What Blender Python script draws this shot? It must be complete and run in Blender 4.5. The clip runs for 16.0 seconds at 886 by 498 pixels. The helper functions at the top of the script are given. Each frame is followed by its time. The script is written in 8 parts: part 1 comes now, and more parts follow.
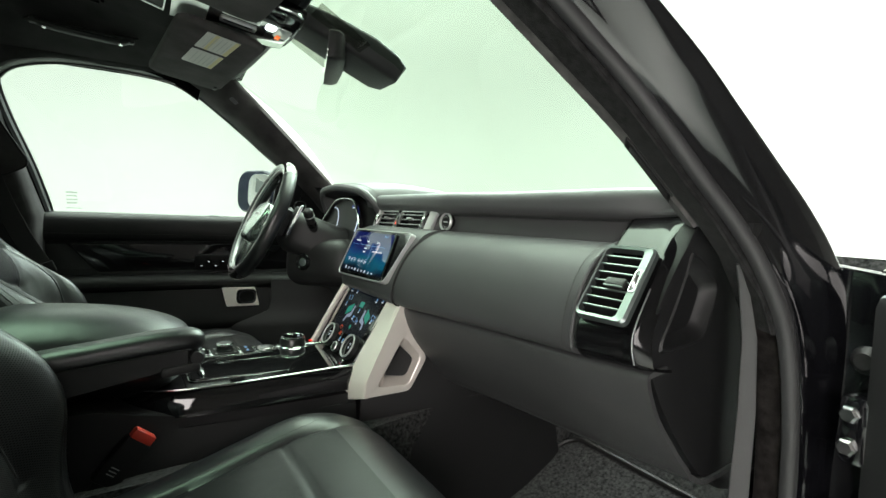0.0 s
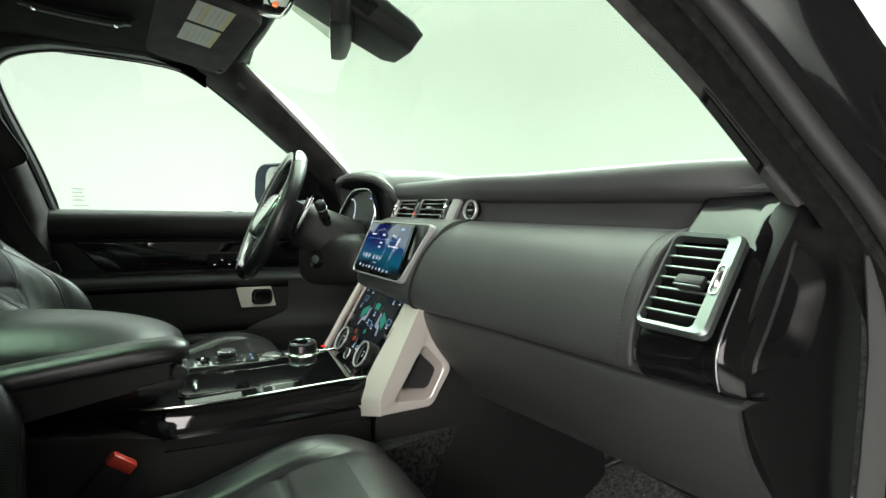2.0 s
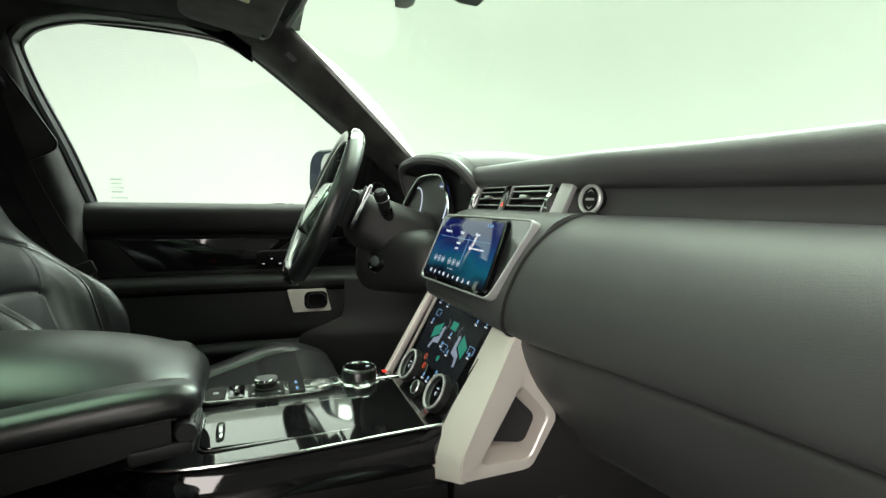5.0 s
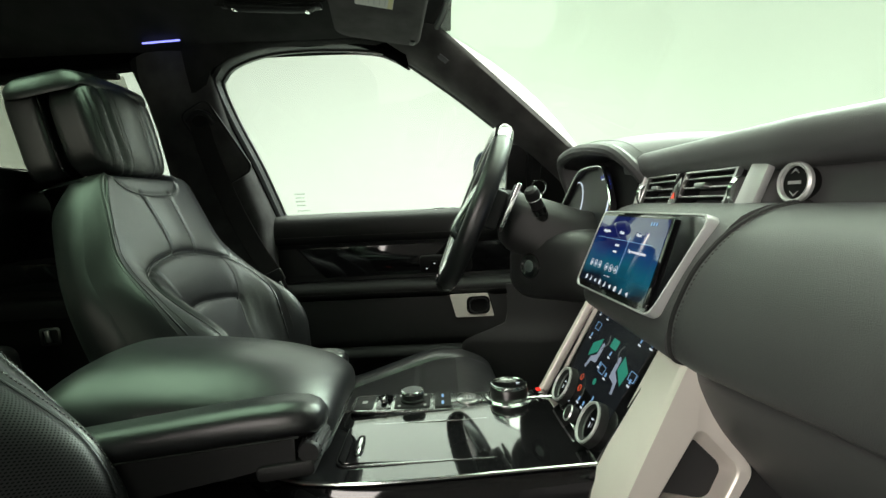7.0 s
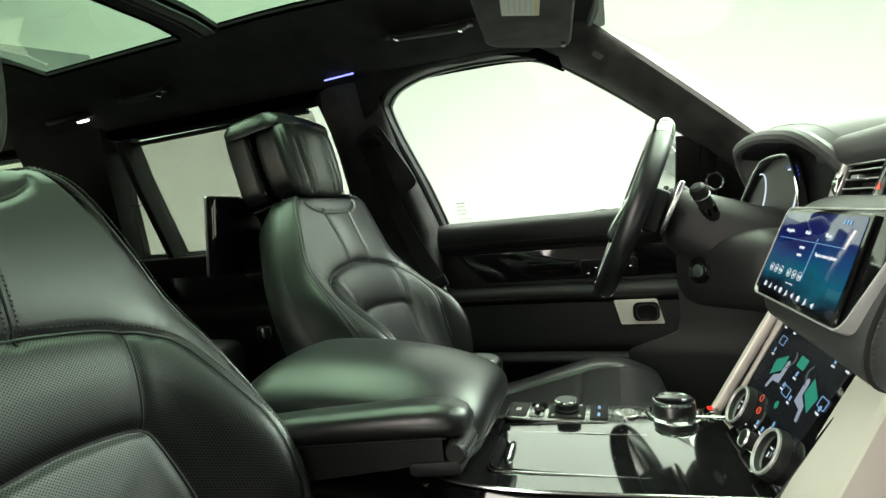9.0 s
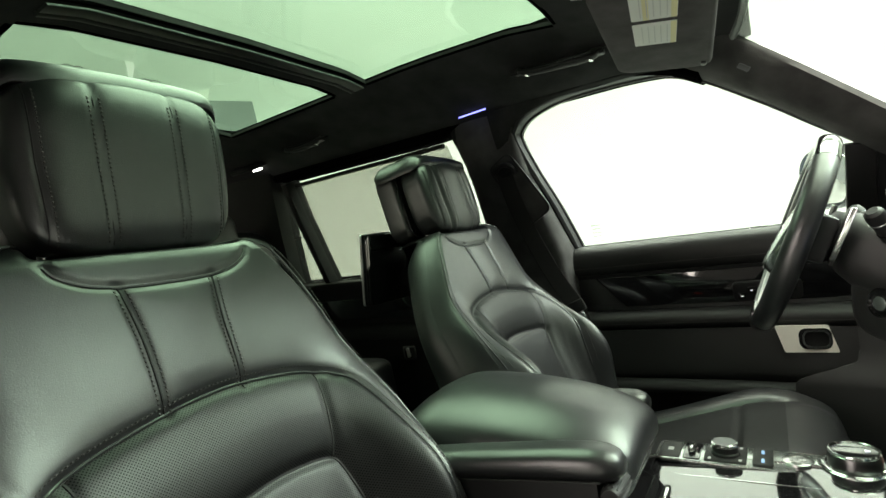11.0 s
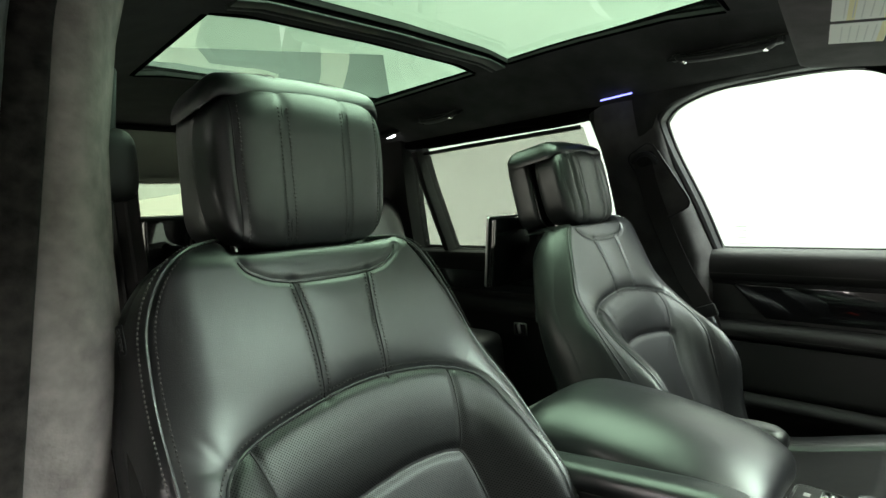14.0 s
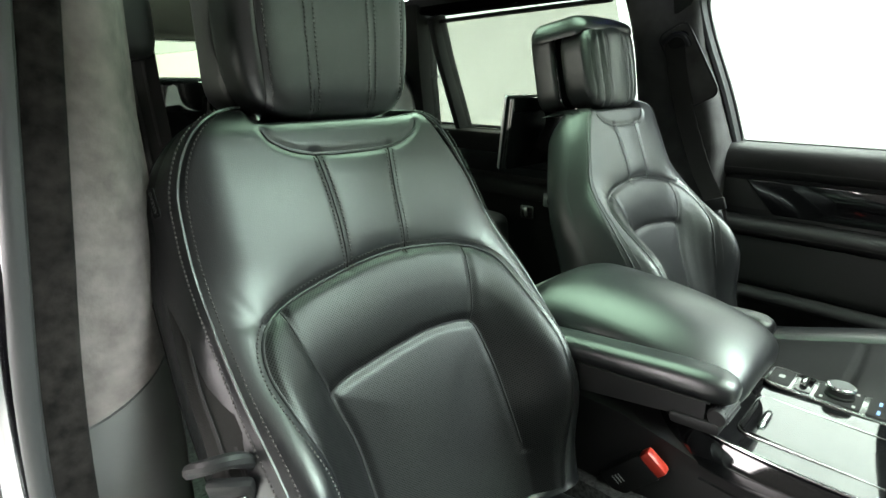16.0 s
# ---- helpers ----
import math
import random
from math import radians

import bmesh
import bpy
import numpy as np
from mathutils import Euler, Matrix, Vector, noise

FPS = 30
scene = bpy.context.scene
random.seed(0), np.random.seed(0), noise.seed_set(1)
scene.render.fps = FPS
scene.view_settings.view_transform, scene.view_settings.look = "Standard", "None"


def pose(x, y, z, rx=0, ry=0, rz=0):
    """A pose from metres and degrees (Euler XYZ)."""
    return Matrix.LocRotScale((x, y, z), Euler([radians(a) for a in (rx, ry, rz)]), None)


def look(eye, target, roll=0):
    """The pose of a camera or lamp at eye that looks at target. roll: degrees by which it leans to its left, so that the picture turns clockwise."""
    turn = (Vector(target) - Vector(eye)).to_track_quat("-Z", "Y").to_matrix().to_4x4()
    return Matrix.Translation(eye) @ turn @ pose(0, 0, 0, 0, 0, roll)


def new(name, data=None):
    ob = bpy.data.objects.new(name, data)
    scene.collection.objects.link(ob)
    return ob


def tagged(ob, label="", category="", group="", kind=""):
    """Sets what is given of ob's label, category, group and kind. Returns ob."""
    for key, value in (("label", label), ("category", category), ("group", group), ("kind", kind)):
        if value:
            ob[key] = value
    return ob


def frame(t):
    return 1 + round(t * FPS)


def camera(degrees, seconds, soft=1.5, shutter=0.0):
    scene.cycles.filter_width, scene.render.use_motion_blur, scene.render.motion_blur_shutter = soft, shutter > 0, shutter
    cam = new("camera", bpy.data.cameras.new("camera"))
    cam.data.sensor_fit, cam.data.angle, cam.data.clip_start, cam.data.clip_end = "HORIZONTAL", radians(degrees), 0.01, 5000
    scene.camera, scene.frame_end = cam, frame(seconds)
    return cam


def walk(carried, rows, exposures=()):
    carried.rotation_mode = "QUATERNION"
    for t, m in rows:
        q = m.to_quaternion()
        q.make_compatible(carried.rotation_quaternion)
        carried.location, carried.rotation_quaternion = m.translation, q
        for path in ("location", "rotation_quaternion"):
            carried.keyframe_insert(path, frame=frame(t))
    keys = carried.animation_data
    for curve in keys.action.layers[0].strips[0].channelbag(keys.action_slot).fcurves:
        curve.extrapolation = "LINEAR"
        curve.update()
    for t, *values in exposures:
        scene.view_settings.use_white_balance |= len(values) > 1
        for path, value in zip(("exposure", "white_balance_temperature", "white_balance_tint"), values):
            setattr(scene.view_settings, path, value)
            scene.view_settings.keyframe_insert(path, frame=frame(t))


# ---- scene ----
cam = camera(81.6, 16.0)
PATH = [
    (0, (1.131, 0.001, 1.244), (-0.588, 1.016, 1.12), 2.3),
    (0.5, (1.119, 0.031, 1.243), (-0.625, 1.0, 1.115), 2.0),
    (1, (1.081, 0.048, 1.237), (-0.679, 0.988, 1.1), 1.5),
    (1.5, (1.039, 0.076, 1.231), (-0.736, 0.987, 1.093), 1.3),
    (2, (1.007, 0.091, 1.231), (-0.771, 0.994, 1.085), 1.2),
    (2.5, (0.966, 0.103, 1.223), (-0.817, 0.995, 1.068), 1.3),
    (3, (0.920, 0.108, 1.226), (-0.866, 0.991, 1.055), 1.2),
    (3.5, (0.879, 0.108, 1.228), (-0.913, 0.977, 1.047), 1.1),
    (5.8, (0.713, 0.194, 1.23), (-1.221, 0.668, 1.045), -0.4),
    (6, (0.710, 0.204, 1.231), (-1.240, 0.605, 1.046), -0.9),
    (6.5, (0.694, 0.212, 1.229), (-1.287, 0.421, 1.052), -1.7),
    (7, (0.677, 0.226, 1.23), (-1.315, 0.229, 1.052), -2.6),
    (7.5, (0.668, 0.239, 1.23), (-1.318, 0.068, 1.062), -3.3),
    (8, (0.667, 0.255, 1.232), (-1.299, -0.076, 1.075), -4.1),
    (8.5, (0.673, 0.259, 1.237), (-1.261, -0.232, 1.095), -4.9),
    (9, (0.680, 0.26, 1.237), (-1.210, -0.381, 1.115), -5.5),
    (11.3, (0.739, 0.263, 1.303), (-0.911, -0.866, 1.298), -8.3),
    (11.5, (0.745, 0.261, 1.308), (-0.884, -0.9, 1.323), -8.5),
    (12, (0.752, 0.258, 1.319), (-0.819, -0.979, 1.359), -8.5),
    (12.5, (0.760, 0.245, 1.341), (-0.747, -1.068, 1.394), -7.4),
    (13, (0.755, 0.239, 1.347), (-0.709, -1.124, 1.381), -5.7),
    (13.5, (0.756, 0.239, 1.356), (-0.678, -1.153, 1.303), -4.2),
    (14, (0.762, 0.238, 1.37), (-0.647, -1.172, 1.208), -2.9),
    (14.5, (0.766, 0.24, 1.375), (-0.622, -1.174, 1.1), -2.0),
    (15, (0.771, 0.235, 1.379), (-0.597, -1.171, 0.989), -1.1),
    (15.5, (0.778, 0.232, 1.379), (-0.568, -1.155, 0.866), -0.4),
    (16, (0.783, 0.228, 1.373), (-0.545, -1.132, 0.752), 0.0),
]
walk(cam, [(t, look(eye, target, roll)) for t, eye, target, roll in PATH], exposures=[(0.0, 0.0, 6500, 7), (3.5, 0.0, 6600, 7), (7.2, 0.0, 6800, 6), (9.0, 0.26, 6900, 5), (11.5, 0.50, 7000, 9), (14.0, 0.60, 6650, 10), (15.0, 0.88, 6450, 10), (16.0, 1.15, 6400, 10)])

# ---- light: a white photo studio with a large soft ceiling light ----
world = bpy.data.worlds.new("studio_world")
scene.world = world
world.use_nodes = True
world.node_tree.nodes["Background"].inputs[0].default_value = (0.9, 1.0, 0.95, 1)
world.node_tree.nodes["Background"].inputs[1].default_value = 0.05


def area_lamp(name, m, sx, sy, watts, colour=(1, 1, 1)):
    lamp = bpy.data.lights.new(name, "AREA")
    lamp.shape, lamp.size, lamp.size_y, lamp.energy, lamp.color = "RECTANGLE", sx, sy, watts, colour
    ob = new(name, lamp)
    ob.matrix_basis = m
    return ob


area_lamp("softbox_lamp", pose(-1.0, -0.2, 3.78), 3.8, 6.4, 800, (0.92, 1.0, 0.915))
# fill lamps added to brighten dash, deck and footwell; no such sources seen
area_lamp("front_softbox_lamp", look((-1.9, 2.7, 3.70), (-0.35, 0.7, 1.2)), 3.2, 1.6, 440, (0.86, 1.0, 0.97))
area_lamp("left_softbox_lamp", look((-4.3, -0.3, 3.5), (0.0, -0.1, 1.1)), 5.6, 1.5, 70, (0.93, 1.0, 0.95))
area_lamp("side_softbox_lamp", look((3.2, -1.7, 1.7), (0.3, 0.5, 0.95)), 2.2, 1.8, 95, (1.0, 0.93, 0.91))


# ---- materials ----
def mat(name, colour, rough=0.5, metal=0.0, bump=0.0, scale=300.0, vary=0.15, vscale=6.0, coat=0.0, spec=0.5, sheen=0.0, kind="noise", crease=0.0):
    """A painted, moulded or covered surface: base colour with slow stains and fine grain, relief from the same grain."""
    m = bpy.data.materials.new(name)
    m.use_nodes = True
    nt = m.node_tree
    b = nt.nodes["Principled BSDF"]
    tc = nt.nodes.new("ShaderNodeTexCoord")
    big = nt.nodes.new("ShaderNodeTexNoise")
    big.inputs["Scale"].default_value, big.inputs["Detail"].default_value = vscale, 6
    nt.links.new(tc.outputs["Object"], big.inputs["Vector"])
    ramp = nt.nodes.new("ShaderNodeValToRGB")
    lo = tuple(c * (1 - vary) for c in colour)
    hi = tuple(min(1, c * (1 + vary)) for c in colour)
    ramp.color_ramp.elements[0].position, ramp.color_ramp.elements[1].position = 0.3, 0.7
    ramp.color_ramp.elements[0].color, ramp.color_ramp.elements[1].color = (*lo, 1), (*hi, 1)
    nt.links.new(big.outputs["Fac"], ramp.inputs["Fac"])
    nt.links.new(ramp.outputs["Color"], b.inputs["Base Color"])
    rr = nt.nodes.new("ShaderNodeMapRange")
    rr.inputs["To Min"].default_value, rr.inputs["To Max"].default_value = rough * 0.85, min(1, rough * 1.15)
    nt.links.new(big.outputs["Fac"], rr.inputs["Value"])
    nt.links.new(rr.outputs["Result"], b.inputs["Roughness"])
    b.inputs["Metallic"].default_value = metal
    b.inputs["Specular IOR Level"].default_value = spec
    b.inputs["Coat Weight"].default_value = coat
    b.inputs["Coat Roughness"].default_value = 0.03
    if sheen:
        b.inputs["Sheen Weight"].default_value, b.inputs["Sheen Roughness"].default_value = sheen, 0.5
    if bump:
        if kind == "noise":
            fine = nt.nodes.new("ShaderNodeTexNoise")
            fine.inputs["Scale"].default_value, fine.inputs["Detail"].default_value = scale, 3
            out = fine.outputs["Fac"]
        else:
            fine = nt.nodes.new("ShaderNodeTexVoronoi")
            fine.inputs["Scale"].default_value = scale
            out = fine.outputs["Distance"]
        nt.links.new(tc.outputs["Object"], fine.inputs["Vector"])
        bp = nt.nodes.new("ShaderNodeBump")
        bp.inputs["Strength"].default_value, bp.inputs["Distance"].default_value = bump, 0.001
        nt.links.new(out, bp.inputs["Height"])
        nt.links.new(bp.outputs["Normal"], b.inputs["Normal"])
        if crease:
            # soft pulls and wrinkles of a stretched cover
            wr = nt.nodes.new("ShaderNodeTexNoise")
            wr.inputs["Scale"].default_value, wr.inputs["Detail"].default_value, wr.inputs["Distortion"].default_value = 16, 2, 1.2
            nt.links.new(tc.outputs["Object"], wr.inputs["Vector"])
            b2 = nt.nodes.new("ShaderNodeBump")
            b2.inputs["Strength"].default_value, b2.inputs["Distance"].default_value = crease, 0.006
            nt.links.new(wr.outputs["Fac"], b2.inputs["Height"])
            nt.links.new(b2.outputs["Normal"], bp.inputs["Normal"])
    return m


def perforated(name, colour, rough):
    """Leather with a regular field of small punched holes, laid on the object's UV in metres."""
    m = mat(name, colour, rough, bump=0.06, scale=900, vary=0.12, spec=0.85, crease=0.08)
    nt = m.node_tree
    b = nt.nodes["Principled BSDF"]
    uv = nt.nodes.new("ShaderNodeUVMap")
    uv.uv_map = "UVMap"
    rot = nt.nodes.new("ShaderNodeMapping")
    rot.inputs["Rotation"].default_value = (0, 0, radians(45))
    rot.inputs["Scale"].default_value = (400, 400, 400)
    nt.links.new(uv.outputs["UV"], rot.inputs["Vector"])
    fr = nt.nodes.new("ShaderNodeVectorMath")
    fr.operation = "FRACTION"
    nt.links.new(rot.outputs["Vector"], fr.inputs[0])
    sub = nt.nodes.new("ShaderNodeVectorMath")
    sub.operation = "DISTANCE"
    sub.inputs[1].default_value = (0.5, 0.5, 0.0)
    nt.links.new(fr.outputs["Vector"], sub.inputs[0])
    mr = nt.nodes.new("ShaderNodeMapRange")
    mr.inputs["From Min"].default_value, mr.inputs["From Max"].default_value = 0.22, 0.34
    nt.links.new(sub.outputs["Value"], mr.inputs["Value"])
    old = b.inputs["Base Color"].links[0].from_socket
    mx = nt.nodes.new("ShaderNodeMix")
    mx.data_type = "RGBA"
    mx.inputs["A"].default_value = (0.002, 0.002, 0.002, 1)
    nt.links.new(mr.outputs["Result"], mx.inputs["Factor"])
    nt.links.new(old, mx.inputs["B"])
    nt.links.new(mx.outputs["Result"], b.inputs["Base Color"])
    # a punched hole swallows the gloss
    sp = nt.nodes.new("ShaderNodeMath")
    sp.operation, sp.inputs[1].default_value, sp.inputs[2].default_value = "MULTIPLY_ADD", 0.38, 0.13
    nt.links.new(mr.outputs["Result"], sp.inputs[0])
    nt.links.new(sp.outputs[0], b.inputs["Specular IOR Level"])
    bp = nt.nodes.new("ShaderNodeBump")
    bp.inputs["Strength"].default_value, bp.inputs["Distance"].default_value = 0.15, 0.0003
    nt.links.new(mr.outputs["Result"], bp.inputs["Height"])
    nt.links.new(b.inputs["Normal"].links[0].from_socket, bp.inputs["Normal"])
    nt.links.new(bp.outputs["Normal"], b.inputs["Normal"])
    return m


def glass(name, tint, gloss=0.07):
    """A thin tinted pane: light passes straight through in the tint's colour, with a Fresnel reflection."""
    m = bpy.data.materials.new(name)
    m.use_nodes = True
    nt = m.node_tree
    nt.nodes.remove(nt.nodes["Principled BSDF"])
    out = nt.nodes["Material Output"]
    tr = nt.nodes.new("ShaderNodeBsdfTransparent")
    tr.inputs["Color"].default_value = (*tint, 1)
    gl = nt.nodes.new("ShaderNodeBsdfGlossy")
    gl.inputs["Roughness"].default_value = 0.01
    lw = nt.nodes.new("ShaderNodeLayerWeight")
    lw.inputs["Blend"].default_value = 0.5
    pw = nt.nodes.new("ShaderNodeMath")
    pw.operation, pw.inputs[1].default_value = "POWER", 5.0
    nt.links.new(lw.outputs["Facing"], pw.inputs[0])
    mr = nt.nodes.new("ShaderNodeMapRange")
    mr.inputs["To Min"].default_value, mr.inputs["To Max"].default_value = gloss * 0.6, 0.7
    nt.links.new(pw.outputs[0], mr.inputs["Value"])
    mx = nt.nodes.new("ShaderNodeMixShader")
    nt.links.new(mr.outputs["Result"], mx.inputs["Fac"])
    nt.links.new(tr.outputs["BSDF"], mx.inputs[1])
    nt.links.new(gl.outputs["BSDF"], mx.inputs[2])
    nt.links.new(mx.outputs["Shader"], out.inputs["Surface"])
    return m


def glow(name, colour, strength):
    m = bpy.data.materials.new(name)
    m.use_nodes = True
    b = m.node_tree.nodes["Principled BSDF"]
    b.inputs["Base Color"].default_value = (0.01, 0.01, 0.01, 1)
    b.inputs["Roughness"].default_value = 0.2
    b.inputs["Emission Color"].default_value, b.inputs["Emission Strength"].default_value = (*colour, 1), strength
    return m


LEATHER = mat("black_leather", (0.0050, 0.0055, 0.0062), 0.345, bump=0.22, scale=900, vary=0.12, vscale=9, spec=0.84, crease=0.08)
LEATHER_PERF = perforated("perforated_black_leather", (0.0050, 0.0053, 0.0055), 0.40)
# door copy darker, dash copy lighter: windscreen light is put into the colours
DOOR_LEATHER = mat("shaded_door_leather", (0.0125, 0.0128, 0.0126), 0.46, bump=0.3, scale=1000, vary=0.1, vscale=7, spec=0.35)
DASH_LEATHER = mat("lit_dash_leather", (0.0535, 0.0542, 0.0548), 0.44, bump=0.35, scale=1100, vary=0.08, vscale=7)
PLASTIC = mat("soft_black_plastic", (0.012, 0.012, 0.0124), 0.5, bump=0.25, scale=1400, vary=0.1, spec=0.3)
# near pillar's lower cover, lightened in place of light falling on it
BROWN_GREY = mat("dull_lit_grey_plastic", (0.130, 0.126, 0.124), 0.6, bump=0.25, scale=1400, vary=0.1, spec=0.3)
STRIP_GREY = mat("mid_grey_strip_plastic", (0.055, 0.055, 0.056), 0.6, bump=0.25, scale=1400, vary=0.08)
PLASTIC_GREY = mat("grey_pillar_plastic", (0.10, 0.10, 0.105), 0.6, bump=0.25, scale=1400, vary=0.08)
DARK = mat("dark_recess_plastic", (0.004, 0.004, 0.004), 0.6, bump=0.1, scale=900, spec=0.2)
PIANO = mat("piano_black", (0.004, 0.004, 0.0045), 0.07, vary=0.2, spec=0.5, coat=1.0)
DECK = mat("gloss_black_deck", (0.006, 0.006, 0.0065), 0.06, vary=0.2, spec=0.6, coat=1.0)
DECK.node_tree.nodes["Principled BSDF"].inputs["Coat IOR"].default_value = 1.6
COLUMN = mat("dark_grey_plastic", (0.0145, 0.0148, 0.0146), 0.5, bump=0.25, scale=1400, vary=0.1)
DISPLAY_GLASS = mat("matt_display_glass", (0.006, 0.006, 0.007), 0.35, vary=0.1, spec=0.16)
PAINT = mat("black_car_paint", (0.004, 0.004, 0.005), 0.12, coat=1.0, vary=0.2)
CHROME = mat("satin_chrome", (0.66, 0.68, 0.67), 0.18, metal=1.0, vary=0.04)
ALU = mat("brushed_aluminium", (0.86, 0.80, 0.735), 0.38, metal=0.4, bump=0.15, scale=500, vary=0.05)
VENT_SILVER = mat("satin_vent_silver", (0.25, 0.285, 0.275), 0.38, metal=0.85, vary=0.06)
GUNMETAL = mat("gunmetal_dial", (0.085, 0.085, 0.085), 0.32, metal=1.0, vary=0.05)
SILVER = mat("satin_silver_trim", (0.60, 0.60, 0.60), 0.30, metal=1.0, vary=0.05)
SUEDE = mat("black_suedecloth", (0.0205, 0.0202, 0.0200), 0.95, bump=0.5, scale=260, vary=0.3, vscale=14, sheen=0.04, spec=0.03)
# near pillar's stained cloth, with light put into its paler colour
SUEDE_GREY = mat("worn_lit_grey_suedecloth", (0.190, 0.163, 0.157), 0.95, bump=0.6, scale=240, vary=0.24, vscale=48, sheen=0.12, spec=0.05)
CARPET = mat("black_pile_carpet", (0.034, 0.034, 0.034), 0.98, bump=1.0, scale=260, vary=0.97, vscale=140, sheen=0.2, spec=0.1)
RUBBER = mat("rubber_seal", (0.012, 0.012, 0.012), 0.5, bump=0.3, scale=500, vary=0.3, vscale=60)
SEAL_GREY = mat("grey_rubber_seal", (0.030, 0.030, 0.031), 0.5, bump=0.2, scale=500)
FLOCK = mat("dusty_flocked_seal", (0.0150, 0.0128, 0.0122), 0.95, bump=0.6, scale=350, vary=0.7, vscale=60, sheen=0.04, spec=0.05)
LIP_FLOCK = mat("worn_flocked_lip", (0.015, 0.0148, 0.015), 0.9, bump=0.6, scale=420, vary=0.6, vscale=90, sheen=0.06, spec=0.08)
WEBBING = mat("black_belt_webbing", (0.026, 0.0245, 0.0238), 0.9, spec=0.12, bump=0.5, scale=700, vary=0.1)
WEBBING_RIB = mat("grey_belt_weave", (0.036, 0.034, 0.034), 0.8, spec=0.2, bump=0.5, scale=700, vary=0.1)
THREAD = mat("dark_grey_thread", (0.044, 0.040, 0.039), 0.7, vary=0.2, vscale=300)
CAP_PLASTIC = mat("matt_end_plastic", (0.0105, 0.0105, 0.011), 0.40, bump=0.3, scale=1200, vary=0.1, spec=0.34)
POD_GLOSS = mat("dull_gloss_black", (0.006, 0.006, 0.0065), 0.10, vary=0.2, spec=0.5, coat=0.0)
WHEEL_SILVER = mat("satin_wheel_silver", (0.62, 0.68, 0.65), 0.22, metal=1.0, vary=0.05)
STRIP_METAL = mat("satin_strip_metal", (0.40, 0.42, 0.41), 0.20, metal=0.9, vary=0.05)
RAIL = mat("matt_black_rail", (0.0022, 0.0022, 0.0022), 0.95, spec=0.0)
BAR_GREY = mat("satin_dark_bar", (0.012, 0.0125, 0.0125), 0.45, spec=0.3, vary=0.1)
SUEDE_B = mat("shaded_grey_suedecloth", (0.062, 0.060, 0.059), 0.95, bump=0.5, scale=260, vary=0.3, vscale=14, sheen=0.05, spec=0.03)
# lighter copies of the lining cloth: light on pillars and visors put into colour
SUEDE_MID = mat("lit_black_suedecloth", (0.066, 0.063, 0.062), 0.95, bump=0.5, scale=260, vary=0.3, vscale=14, sheen=0.04, spec=0.03)
SUEDE_PALE = mat("pale_lit_worn_suedecloth", (0.105, 0.100, 0.100), 0.95, bump=0.6, scale=240, vary=0.35, vscale=40, sheen=0.06, spec=0.03)
TRIM = mat("satin_light_trim", (0.56, 0.57, 0.56), 0.34, metal=0.5, bump=0.05, scale=600, vary=0.05)
SEAM = mat("seam_shadow_gap", (0.006, 0.006, 0.006), 0.8)
RED = mat("red_button_plastic", (0.62, 0.05, 0.03), 0.4, vary=0.08)
PAPER = mat("label_paper", (0.62, 0.62, 0.58), 0.6, vary=0.05)
YELLOW = mat("label_yellow", (0.64, 0.58, 0.32), 0.6, vary=0.05)
LABEL_INK = mat("label_grey_ink", (0.50, 0.50, 0.48), 0.7)
GREYMARK = mat("grey_printing", (0.35, 0.35, 0.35), 0.5)
WHITE_WALL = mat("white_studio_paint", (0.82, 0.82, 0.80), 0.85, bump=0.1, scale=60, vary=0.02, vscale=0.6)
# dark tones for the unseen walls and ceiling that dim reflections
DARK_WALL = mat("dark_grey_studio_paint", (0.070, 0.060, 0.058), 0.9, bump=0.1, scale=60, vary=0.05, vscale=0.6)
GREY_WALL = mat("grey_studio_paint", (0.14, 0.127, 0.124), 0.9, bump=0.1, scale=60, vary=0.05, vscale=0.6)
GREY_FLAG = mat("grey_studio_flag", (0.20, 0.21, 0.21), 0.8, vary=0.05)
MIRROR_SHELL = mat("blue_black_paint", (0.006, 0.012, 0.035), 0.25, coat=0.6, vary=0.2)
MIRROR = mat("mirror_face", (0.9, 0.9, 0.9), 0.01, metal=1.0, vary=0.0)
G_FRONT = glass("windscreen_glass", (0.505, 0.60, 0.52))
G_SIDE = glass("side_glass", (0.455, 0.50, 0.47))
G_REAR = glass("privacy_glass", (0.46, 0.46, 0.42))
G_BACK = glass("tailgate_glass", (0.60, 0.68, 0.50))
G_ROOF = glass("roof_glass", (0.275, 0.40, 0.305))
ETCH = glass("etched_glass_mark", (0.86, 0.90, 0.87))


# ---- builders ----
def cr(pts, n, closed=False):
    """n points on a smooth curve through pts."""
    p = np.array(pts, float)
    k = len(p)
    out = []
    for i in range(n):
        u = i * (k if closed else k - 1) / (n if closed else n - 1)
        j = min(int(u), k - 1 if closed else k - 2)
        f = u - j
        g = (lambda q: p[q % k]) if closed else (lambda q: p[max(0, min(k - 1, q))])
        a, b, c, d = g(j - 1), g(j), g(j + 1), g(j + 2)
        out.append(0.5 * (2 * b + (c - a) * f + (2 * a - 5 * b + 4 * c - d) * f * f + (3 * b - a - 3 * c + d) * f ** 3))
    return np.array(out)


